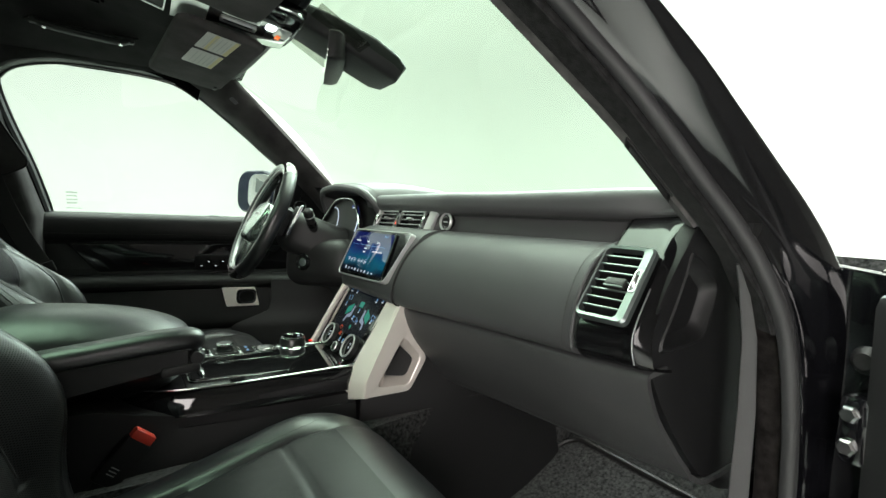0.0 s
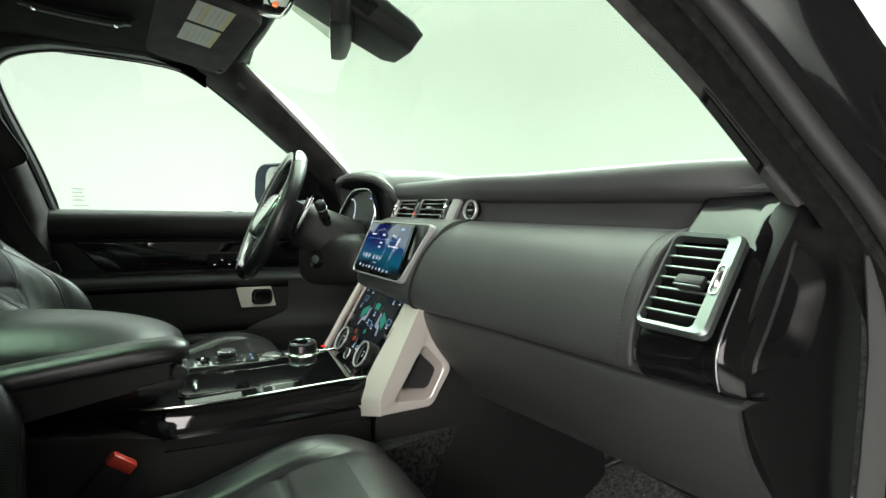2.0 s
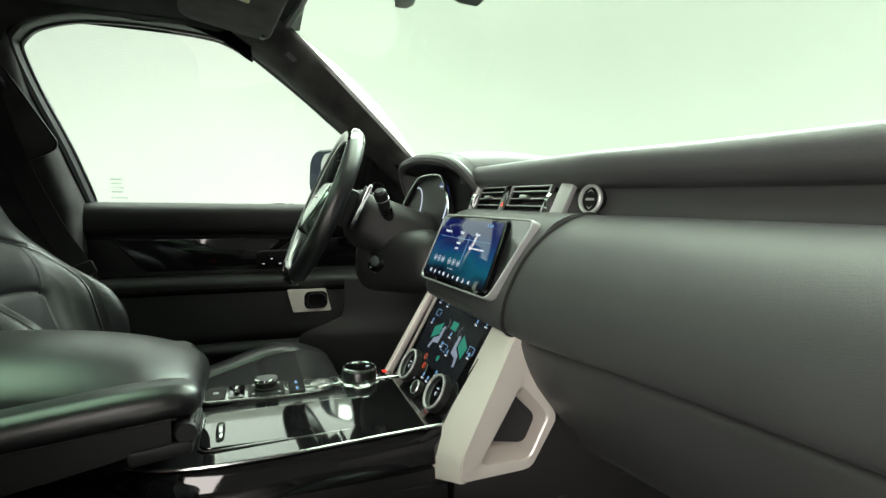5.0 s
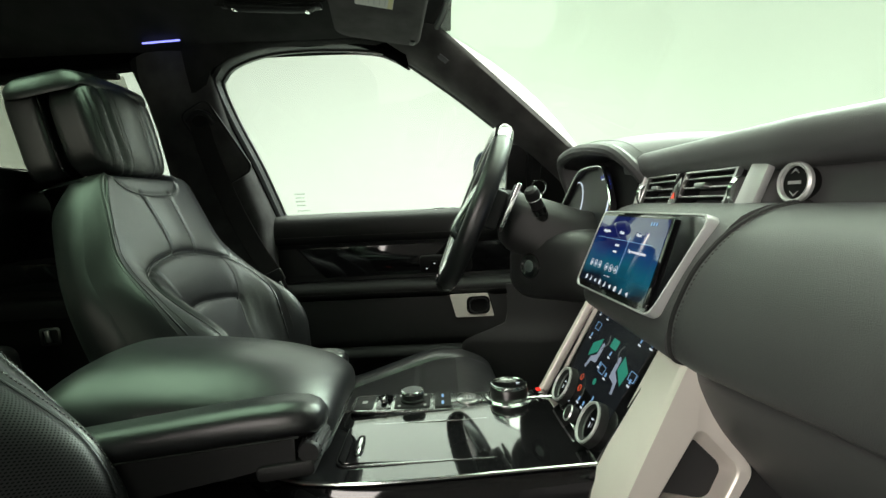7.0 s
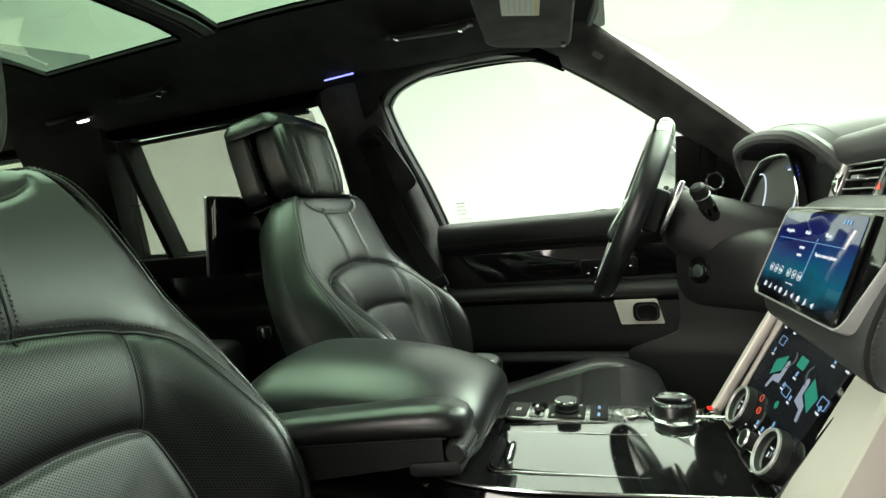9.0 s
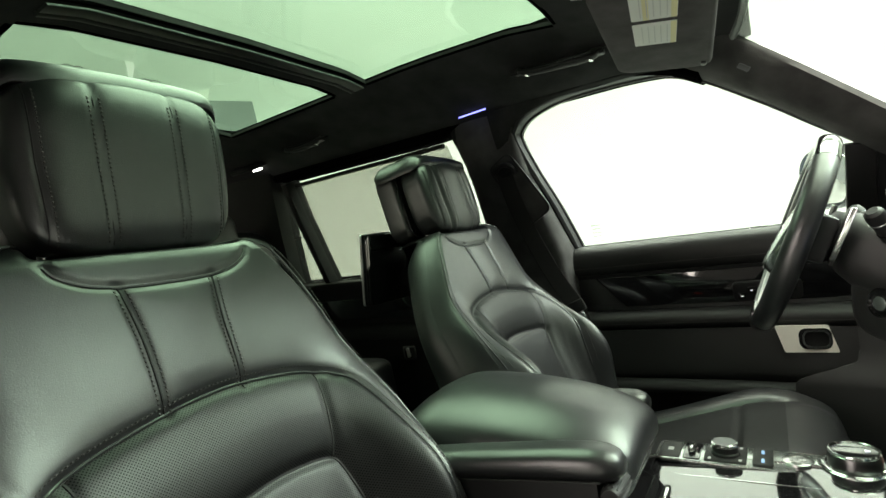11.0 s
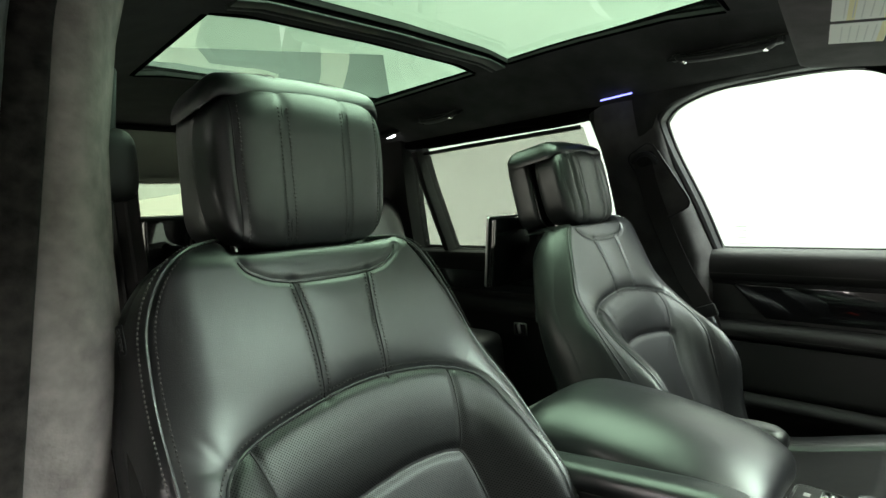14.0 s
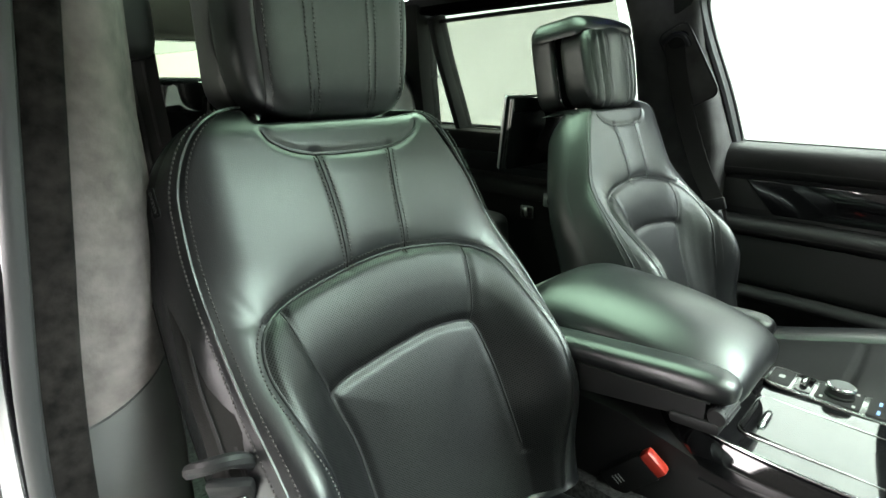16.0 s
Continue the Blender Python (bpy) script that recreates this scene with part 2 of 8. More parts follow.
def part(name, bm, material, parent=None, label="", smooth=True, angle=35):
    me = bpy.data.meshes.new(name)
    bmesh.ops.recalc_face_normals(bm, faces=bm.faces)
    bm.to_mesh(me)
    bm.free()
    me.materials.append(material)
    if smooth:
        me.polygons.foreach_set("use_smooth", [True] * len(me.polygons))
        me.set_sharp_from_angle(angle=radians(angle))
    ob = new(name, me)
    if parent is not None:
        ob.parent = parent
        if parent.type == "EMPTY":
            ob.matrix_parent_inverse = parent.matrix_basis.inverted()
    if label:
        ob["label"] = label
    return ob


def thing(name, at, label, category, group="", kind=""):
    ob = new(name)
    ob.empty_display_size = 0.05
    ob.matrix_basis = Matrix.Translation(at)
    return tagged(ob, label, category, group, kind)


def loft(rings, ring_closed=True, caps=True, bm=None, loop=False):
    bm = bm or bmesh.new()
    vs = [[bm.verts.new(tuple(p)) for p in r] for r in rings]
    n = len(rings[0])
    m = len(rings)
    for i in range(m if loop else m - 1):
        a, b = vs[i], vs[(i + 1) % m]
        for j in range(n if ring_closed else n - 1):
            k = (j + 1) % n
            bm.faces.new((a[j], a[k], b[k], b[j]))
    if caps and ring_closed and not loop:
        bm.faces.new(vs[0])
        bm.faces.new(list(reversed(vs[-1])))
    return bm


def sheet(grid, thick=0.0):
    """A surface through a grid of points; with thick it becomes a closed slab that grows behind its face."""
    g = np.array(grid, float)
    bm = loft(g, ring_closed=False)
    if thick:
        bmesh.ops.recalc_face_normals(bm, faces=bm.faces)
        bmesh.ops.solidify(bm, geom=bm.faces[:], thickness=thick)
    return bm


def sweep(path, section, up=(0, 0, 1), loop=False, caps=True):
    """Carries a closed 2D section (side, up) along a path."""
    p = np.array(path, float)
    n = len(p)
    rings = []
    upv = Vector(up)
    for i in range(n):
        a = p[(i - 1) % n] if loop or i else p[i]
        b = p[(i + 1) % n] if loop or i < n - 1 else p[i]
        t = Vector(b - a).normalized()
        side = t.cross(upv).normalized()
        u = side.cross(t)
        sec = section[i] if np.ndim(section) == 3 else section
        rings.append([Vector(p[i]) + side * s[0] + u * s[1] for s in sec])
    return loft(rings, caps=caps, loop=loop)


def flat(points):
    bm = bmesh.new()
    bm.faces.new([bm.verts.new(p) for p in points])
    return bm


def circle(r, n=8, ry=None):
    return [(r * math.cos(2 * math.pi * i / n), (ry or r) * math.sin(2 * math.pi * i / n)) for i in range(n)]


def rrect(w, h, r, n=4):
    """A rectangle w x h about the origin with rounded corners."""
    r = min(r, w / 2 - 1e-5, h / 2 - 1e-5)
    out = []
    for cx, cy, a0 in ((w / 2 - r, h / 2 - r, 0), (-w / 2 + r, h / 2 - r, 90), (-w / 2 + r, -h / 2 + r, 180), (w / 2 - r, -h / 2 + r, 270)):
        out += [(cx + r * math.cos(radians(a0 + 90 * i / n)), cy + r * math.sin(radians(a0 + 90 * i / n))) for i in range(n + 1)]
    return out


def tube(path, r, n=8, up=(0, 0, 1), loop=False):
    return sweep(path, circle(r, n), up, loop)


def move(bm, m):
    bmesh.ops.transform(bm, matrix=m, verts=bm.verts)
    return bm


def box(sx, sy, sz, bevel=0.003, m=None, seg=2):
    bm = bmesh.new()
    bmesh.ops.create_cube(bm, size=1, matrix=Matrix.Diagonal((sx, sy, sz, 1)))
    if bevel:
        bmesh.ops.bevel(bm, geom=bm.edges[:], offset=min(bevel, min(sx, sy, sz) * 0.45), segments=seg, affect="EDGES", profile=0.5)
    return move(bm, m) if m is not None else bm


def prism(poly, depth, bevel=0.0, m=None, seg=2):
    """A flat outline (x, y) given thickness along z, from 0 to depth, with rounded rims."""
    bm = bmesh.new()
    f = bm.faces.new([bm.verts.new((x, y, 0)) for x, y in poly])
    top = bmesh.ops.extrude_face_region(bm, geom=[f])
    bmesh.ops.translate(bm, vec=(0, 0, depth), verts=[v for v in top["geom"] if isinstance(v, bmesh.types.BMVert)])
    if bevel:
        rim = [e for e in bm.edges if abs(e.verts[0].co.z - e.verts[1].co.z) < 1e-7]
        bmesh.ops.bevel(bm, geom=rim, offset=bevel, segments=seg, affect="EDGES", profile=0.5)
    return move(bm, m) if m is not None else bm


def frame_prism(outer, inner, depth, m=None):
    """A flat ring between two outlines of equal count, with thickness."""
    rings = [[(x, y, z) for x, y in pts] for pts, z in ((outer, 0), (outer, depth), (inner, depth), (inner, 0))]
    bm = loft(rings, caps=False, loop=True)
    return move(bm, m) if m is not None else bm


def rev(profile, n=24, m=None):
    """A turned body from (radius, height) pairs; ends close where the radius is given as 0."""
    bm = bmesh.new()
    rings = []
    for r, z in profile:
        if r <= 1e-6:
            rings.append([bm.verts.new((0, 0, z))])
        else:
            rings.append([bm.verts.new((r * math.cos(2 * math.pi * i / n), r * math.sin(2 * math.pi * i / n), z)) for i in range(n)])
    for a, b in zip(rings, rings[1:]):
        for i in range(n):
            k = (i + 1) % n
            q = [a[i % len(a)], a[k % len(a)], b[k % len(b)], b[i % len(b)]]
            q = list(dict.fromkeys(q))
            if len(q) > 2:
                bm.faces.new(q)
    return move(bm, m) if m is not None else bm


def axes(o, x, y):
    """The pose whose local x and y point along the given directions from o."""
    x = Vector(x).normalized()
    z = x.cross(Vector(y)).normalized()
    y = z.cross(x)
    m = Matrix((x, y, z)).transposed().to_4x4()
    return Matrix.Translation(o) @ m


def stitches(path, parent, step=0.0050, length=0.0034, r=0.00075, normal=(0, 1, 0), name="stitching"):
    """A row of short raised stitches along a path."""
    p = np.array(path, float)
    d = np.r_[0, np.cumsum(np.linalg.norm(np.diff(p, axis=0), axis=1))]
    verts, faces = [], []
    nv = Vector(normal).normalized()
    for s in np.arange(0, d[-1] - length, step):
        a = Vector([np.interp(s, d, p[:, k]) for k in range(3)])
        b = Vector([np.interp(s + length, d, p[:, k]) for k in range(3)])
        side = (b - a).cross(nv).normalized() * r
        k = len(verts)
        mid = (a + b) / 2 + nv * r * 1.6
        verts += [a + side, a - side, b - side, b + side, mid + side * 0.8, mid - side * 0.8]
        faces += [(k, k + 1, k + 5, k + 4), (k + 4, k + 5, k + 2, k + 3), (k, k + 4, k + 3), (k + 1, k + 2, k + 5)]
    me = bpy.data.meshes.new(name)
    me.from_pydata([tuple(v) for v in verts], [], faces)
    me.materials.append(THREAD)
    ob = new(name, me)
    ob.parent = parent
    if parent.type == "EMPTY":
        ob.matrix_parent_inverse = parent.matrix_basis.inverted()
    ob["kind"] = "stuff"
    return ob


def blob(c, rx, ry, rz, e1=0.4, e2=0.4, nu=40, nv=24, fn=None, tilt=0.0):
    """A rounded, cushion-like block about c; fn shapes its points."""
    bm = bmesh.new()
    f = lambda v, e: math.copysign(abs(v) ** e, v)
    rings = []
    rot = Euler((radians(tilt), 0, 0)).to_matrix()
    for i in range(nv + 1):
        th = -math.pi / 2 + math.pi * i / nv
        ring = []
        for j in range(nu):
            ph = 2 * math.pi * j / nu
            p = Vector((rx * f(math.cos(th), e1) * f(math.cos(ph), e2), ry * f(math.cos(th), e1) * f(math.sin(ph), e2), rz * f(math.sin(th), e1)))
            if fn:
                p = fn(p)
            ring.append(Vector(c) + rot @ p)
        rings.append(ring)
    bm = loft(rings[1:-1], caps=True)
    return bm


def smoothstep(a, b, x):
    t = np.clip((x - a) / (b - a), 0, 1)
    return t * t * (3 - 2 * t)


def bar_text(words, size, m, material, parent, name="lettering", label=""):
    """Readable words in the built-in font, as a thin mesh."""
    cu = bpy.data.curves.new(name, "FONT")
    cu.body, cu.size, cu.align_x, cu.align_y, cu.extrude = words, size, "CENTER", "CENTER", 0.0002
    tmp = bpy.data.objects.new(name, cu)
    me = bpy.data.meshes.new_from_object(tmp)
    bpy.data.objects.remove(tmp)
    me.name = name
    me.transform(m)
    me.materials.clear()
    me.materials.append(material)
    ob = new(name, me)
    ob.parent = parent
    if parent.type == "EMPTY":
        ob.matrix_parent_inverse = parent.matrix_basis.inverted()
    if label:
        ob["label"] = label
    return ob

# ==== the studio ====
def slab(name, x0, x1, y0, y1, z0, z1, material, label, category):
    ob = part(name, box(x1 - x0, y1 - y0, z1 - z0, 0, pose((x0 + x1) / 2, (y0 + y1) / 2, (z0 + z1) / 2)), material, smooth=False)
    return tagged(ob, label, category, kind="structure")


slab("ground", -6, 6, -7, 6.5, -0.2, 0, WHITE_WALL, "white painted seamless studio floor", "floor")
def cove(name, material, label, a0, a1, r=1.0):
    """A stretch of the seamless studio wall, rounded in plan and swept into the floor."""
    rows = []
    for z, k in ((0.001, 0.80), (0.03, 0.86), (0.12, 0.92), (0.30, 0.965), (0.60, 0.99), (1.0, 1.0), (2.0, 1.0), (3.0, 1.0), (3.5, 0.985), (3.8, 0.95), (3.95, 0.89), (3.999, 0.80)):
        row = []
        for a in np.linspace(a0, a1, 60):
            c, q = math.cos(radians(a)), math.sin(radians(a))
            e = 0.45
            row.append((6.2 * k * math.copysign(abs(c) ** e, c), -0.3 + 6.8 * k * math.copysign(abs(q) ** e, q), z))
        rows.append(row)
    return tagged(part(name, sheet(rows, -0.05), material), label, "wall", kind="structure")


cove("wall_north", WHITE_WALL, "seamless white studio wall", 87.5, 150)
# unseen wall, greyed to darken what the seat leather reflects
cove("wall_north_east", GREY_WALL, "unseen grey wall added to darken reflections", 30, 87.5)
cove("wall_west", WHITE_WALL, "seamless white studio wall", 150, 225)
cove("wall_south", WHITE_WALL, "seamless white studio wall", 225, 285)
# unseen wall, kept dark so gloss parts reflect less white
cove("wall_east", DARK_WALL, "unseen dark grey wall added to darken reflections", 285, 390)
slab("studio_ceiling", -6.2, 1.7, -7.2, 6.7, 4, 4.2, WHITE_WALL, "plain white studio ceiling", "ceiling")
# unseen ceiling part, added dark to dim reflections in the seats
slab("studio_ceiling_east", 1.7, 6.2, -7.2, 6.7, 4, 4.2, DARK_WALL, "unseen dark grey ceiling added to darken reflections", "ceiling")
fl = thing("studio_flag", (-2.6, -5.0, 2.6), "grey cloth flag panel hung under the studio ceiling", "studio flag")
part("panel", box(3.9, 0.03, 1.35, 0.01, pose(-1.72, -5.0, 2.41, 0, 8, 0)), GREY_FLAG, fl)
part("hanger", tube([(-3.2, -5, 3.25), (-3.2, -5, 4.0)], 0.01), DARK, fl)
part("hanger", tube([(-0.4, -5, 2.85), (-0.4, -5, 4.0)], 0.01), DARK, fl)

# ==== body shell: roof lining, pillars, glass ====
def glass_x(z):
    """Half width of the side glass at a height."""
    return 0.865 - 0.345 * (z - 1.2)


def roof_z(x, y):
    a = abs(x)
    cross = np.interp(a, [0, 0.30, 0.40, 0.47, 0.53, 0.60, 0.66], [1.762, 1.757, 1.740, 1.714, 1.688, 1.658, 1.640])
    drop = np.interp(y, [-2.4, -2.0, -1.3, -0.45, -0.15, 0.10, 0.27], [-0.15, -0.07, -0.016, 0.0, -0.012, -0.070, -0.108])
    return cross + drop * (1 - smoothstep(0.3, 0.66, a))


ROOF_X = [-0.66, -0.63, -0.60, -0.565, -0.53, -0.50, -0.47, -0.435, -0.40, -0.385, -0.365, -0.30, -0.2, -0.1, 0, 0.1, 0.2, 0.30, 0.365, 0.385, 0.40, 0.435, 0.47, 0.50, 0.53, 0.565, 0.60, 0.63, 0.66]
ROOF_Y = [0.27, 0.22, 0.16, 0.10, 0.04, -0.02, -0.055, -0.085, -0.20, -0.30, -0.40, -0.50, -0.612, -0.69, -0.735, -0.90, -1.05, -1.205, -1.26, -1.4, -1.6, -1.8, -2.0, -2.15, -2.3, -2.4]


def roof_lining():
    bm = bmesh.new()
    vs = {}
    for i, y in enumerate(ROOF_Y):
        for j, x in enumerate(ROOF_X):
            w = 1.0 if y < 0.14 else 1 - 0.10 * (y - 0.14) / 0.13
            vs[i, j] = bm.verts.new((x * w, y, roof_z(x, y)))
    for i in range(len(ROOF_Y) - 1):
        for j in range(len(ROOF_X) - 1):
            x, y = (ROOF_X[j] + ROOF_X[j + 1]) / 2, (ROOF_Y[i] + ROOF_Y[i + 1]) / 2
            if abs(x) < 0.365 and (-0.612 < y < -0.085 or -1.205 < y < -0.735):
                continue
            bm.faces.new((vs[i, j], vs[i, j + 1], vs[i + 1, j + 1], vs[i + 1, j]))
    bmesh.ops.recalc_face_normals(bm, faces=bm.faces)
    if sum(f.normal.z for f in bm.faces) > 0:
        bmesh.ops.reverse_faces(bm, faces=bm.faces)
    bmesh.ops.solidify(bm, geom=bm.faces[:], thickness=0.010)
    return bm


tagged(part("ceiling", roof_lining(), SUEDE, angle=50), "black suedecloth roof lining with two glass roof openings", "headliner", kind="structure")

for k, (y0, y1, nm) in enumerate(((-0.085, -0.612, "roof_window_1"), (-0.735, -1.205, "roof_window_2"))):
    w = thing(nm, (0, (y0 + y1) / 2, 1.76), "green-tinted panoramic roof glass in a black rail", "roof window", kind="structure")
    ym, ly = (y0 + y1) / 2, abs(y1 - y0)
    ob = part("pane", sheet([[(x, y, roof_z(x, y) + 0.016) for x in np.linspace(-0.44, 0.44, 13)] for y in np.linspace(y0 + 0.045, y1 - 0.045, 7)]), G_ROOF, w)
    for sx in (-1, 1):
        part("rail", sweep([(sx * 0.372, y, roof_z(0.372, y) + 0.006) for y in np.linspace(y0, y1, 6)], rrect(0.012, 0.016, 0.003, 2)), RAIL, w)
    part("rail", sweep([(x, y0 + 0.007, roof_z(x, y0) + 0.006) for x in np.linspace(-0.366, 0.366, 9)], rrect(0.010, 0.016, 0.003, 2)), RAIL, w)
    part("rail", sweep([(x, y1 - 0.007, roof_z(x, y1) + 0.006) for x in np.linspace(-0.366, 0.366, 9)], rrect(0.010, 0.016, 0.003, 2)), RAIL, w)
bar = thing("roof_cross_bar", (0, -0.68, 1.75), "dark grey ridged bar between the two roof panes", "roof bar", kind="structure")
part("ridge", sweep([(x, -0.634, roof_z(x, -0.634) - 0.011) for x in np.linspace(-0.362, 0.362, 13)], rrect(0.032, 0.005, 0.0015, 2)), BAR_GREY, bar)
part("ridge", sweep([(x, -0.660, roof_z(x, -0.660) - 0.011) for x in np.linspace(-0.362, 0.362, 13)], rrect(0.010, 0.007, 0.002, 2)), BAR_GREY, bar)
# outer roof skin: strips round the roof glass
for nm, x0, x1, y0, y1 in (("roof_skin_left", -0.72, -0.56, -2.4, 0.2), ("roof_skin_right", 0.56, 0.72, -2.4, 0.2), ("roof_skin_front", -0.56, 0.56, 0.09, 0.2), ("roof_skin_rear", -0.56, 0.56, -2.4, -1.42)):
    tagged(part(nm, box(x1 - x0, y1 - y0, 0.03, 0, pose((x0 + x1) / 2, (y0 + y1) / 2, 1.805)), RAIL), "black painted steel roof skin", "roof", kind="structure")

tagged(part("cant_rail", sweep(cr([(-0.71, -2.4, 1.646), (-0.71, -1.0, 1.646), (-0.71, -0.62, 1.648), (-0.71, -0.48, 1.668), (-0.71, -0.1, 1.672), (-0.71, 0.04, 1.667), (-0.705, 0.11, 1.650), (-0.70, 0.17, 1.615)], 40), rrect(0.11, 0.06, 0.012, 2)), RAIL), "black steel rail above the door openings", "roof rail", kind="structure")
TOP_EDGE = [(-0.40, 1.50), (-0.362, 1.56), (-0.345, 1.592), (-0.30, 1.619), (-0.215, 1.640), (-0.11, 1.647), (0.01, 1.644), (0.085, 1.635), (0.133, 1.619), (0.175, 1.590)]
rows = []
for y in np.linspace(-0.40, 0.150, 40):
    zb = float(np.interp(y, *zip(*TOP_EDGE)))
    zt = max(zb + 0.004, 1.652 + 0.01 * smoothstep(0.05, 0.15, y))
    xb, xt = glass_x(zb) - 0.060 + 0.034 * float(smoothstep(0.07, 0.145, y)), 0.640 - 0.035 * float(smoothstep(0.08, 0.175, y))
    rows.append([(-(xb * (1 - f) + xt * f) + 0.006 * math.sin(math.pi * f), y, zb * (1 - f) + zt * f) for f in np.linspace(0, 1, 6)])
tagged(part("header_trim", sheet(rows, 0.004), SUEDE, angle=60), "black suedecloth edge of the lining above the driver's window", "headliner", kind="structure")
# ---- windscreen ----
WS_BASE = [(0.70, 0.66, 1.262), (0.60, 0.80, 1.262), (0.40, 0.93, 1.265), (0.0, 0.98, 1.27)]
WS_TOP = [(0.556, 0.24, 1.634), (0.45, 0.262, 1.645), (0.25, 0.278, 1.652), (0.0, 0.285, 1.655)]


def both(pts):
    return pts[:-1] + [pts[-1]] + [(-x, y, z) for x, y, z in reversed(pts[:-1])]


base, top = cr(both(WS_BASE), 25), cr(both(WS_TOP), 25)
rows = [[base[i] * (1 - f) + top[i] * f + np.array([0, 0.03, 0.03]) * math.sin(f * math.pi) for i in range(25)] for f in np.linspace(0, 1, 9)]
ws = thing("windscreen", (0, 0.6, 1.45), "clear green-tinted laminated windscreen", "windscreen", kind="structure")
ob = part("pane", sheet(rows), G_FRONT, ws)
ob.visible_shadow = False
part("top_seal", tube([tuple(p + np.array([0, -0.003, 0.004])) for p in top], 0.008, 8), RUBBER, ws)
part("base_seal", tube([tuple(p + np.array([0, 0.0, -0.01])) for p in base], 0.012, 8), RUBBER, ws)

# ---- windscreen pillars, inner trim ----
SEAL = [(0.800, 0.700, 0.62), (0.800, 0.716, 0.78), (0.800, 0.719, 0.903), (0.800, 0.708, 1.026), (0.793, 0.690, 1.127), (0.777, 0.658, 1.200), (0.759, 0.630, 1.250), (0.738, 0.592, 1.300), (0.719, 0.553, 1.350), (0.700, 0.512, 1.400), (0.680, 0.462, 1.450), (0.662, 0.375, 1.515), (0.650, 0.265, 1.572), (0.648, 0.130, 1.618), (0.655, 0.0, 1.635), (0.660, -0.15, 1.640), (0.668, -0.26, 1.622), (0.690, -0.325, 1.575), (0.706, -0.325, 1.48), (0.722, -0.315, 1.38), (0.742, -0.305, 1.25), (0.763, -0.300, 1.10), (0.775, -0.295, 0.95), (0.78, -0.27, 0.80), (0.785, -0.26, 0.62)]
W_EDGE = [(0.690, 0.668, 1.250), (0.677, 0.640, 1.284), (0.655, 0.562, 1.362), (0.622, 0.455, 1.455), (0.588, 0.345, 1.548), (0.556, 0.245, 1.630)]
E_EDGE = [(0.810, 0.600, 1.245), (0.802, 0.545, 1.302), (0.790, 0.455, 1.376), (0.766, 0.365, 1.450), (0.736, 0.262, 1.528), (0.690, 0.138, 1.612)]


def pillar_edges(s, n):
    """The trim's edge along the screen and its edge along the door, n points each."""
    we = cr(W_EDGE, n) + np.array([-0.019 if s > 0 else 0.017, 0, 0]) * np.linspace(0.8, 1, n)[:, None]
    if s < 0:
        return we, cr(E_EDGE, n)
    line = np.array(SEAL[5:14])
    z = np.linspace(1.243, 1.600, n)
    return we, np.stack([np.interp(z, line[:, 2], line[:, 0]) - 0.010, np.interp(z, line[:, 2], line[:, 1]), z], 1)


def pillar(s):
    we, ee = pillar_edges(s, 22)
    rings = []
    for i in range(22):
        w, e = we[i], ee[i]
        mid = (w + e) / 2
        inward = np.array([-0.030, -0.018, -0.012])
        back = np.array([0.03, 0.03, 0.02])
        if s > 0:
            f = 0.46 - 0.14 * i / 21
            r = w * (1 - f) + e * f
            ring = [w + np.array([0.004, 0.012, 0.006]), w, (w + r) / 2 + inward * 0.10, r + inward * 0.12, r * 0.9 + e * 0.1 + inward * 0.08, (r + e) / 2, e, mid + back * 0.6]
        else:
            ring = [w + np.array([0.01, 0.012, 0.006]), w, w * 0.8 + e * 0.2 + inward * 0.55, mid + inward, w * 0.2 + e * 0.8 + inward * 0.6, e, e + np.array([0.016, 0.004, 0.004]), mid + back]
        rings.append([(s * p[0], p[1], p[2]) for p in ring])
    # the top runs on above the roof lining
    rings.append([(x - s * 0.012, y - 0.045, z + 0.034) for x, y, z in rings[-1]])
    rings.append([(x - s * 0.012, y - 0.050, z + 0.020) for x, y, z in rings[-1]])
    return loft(rings)


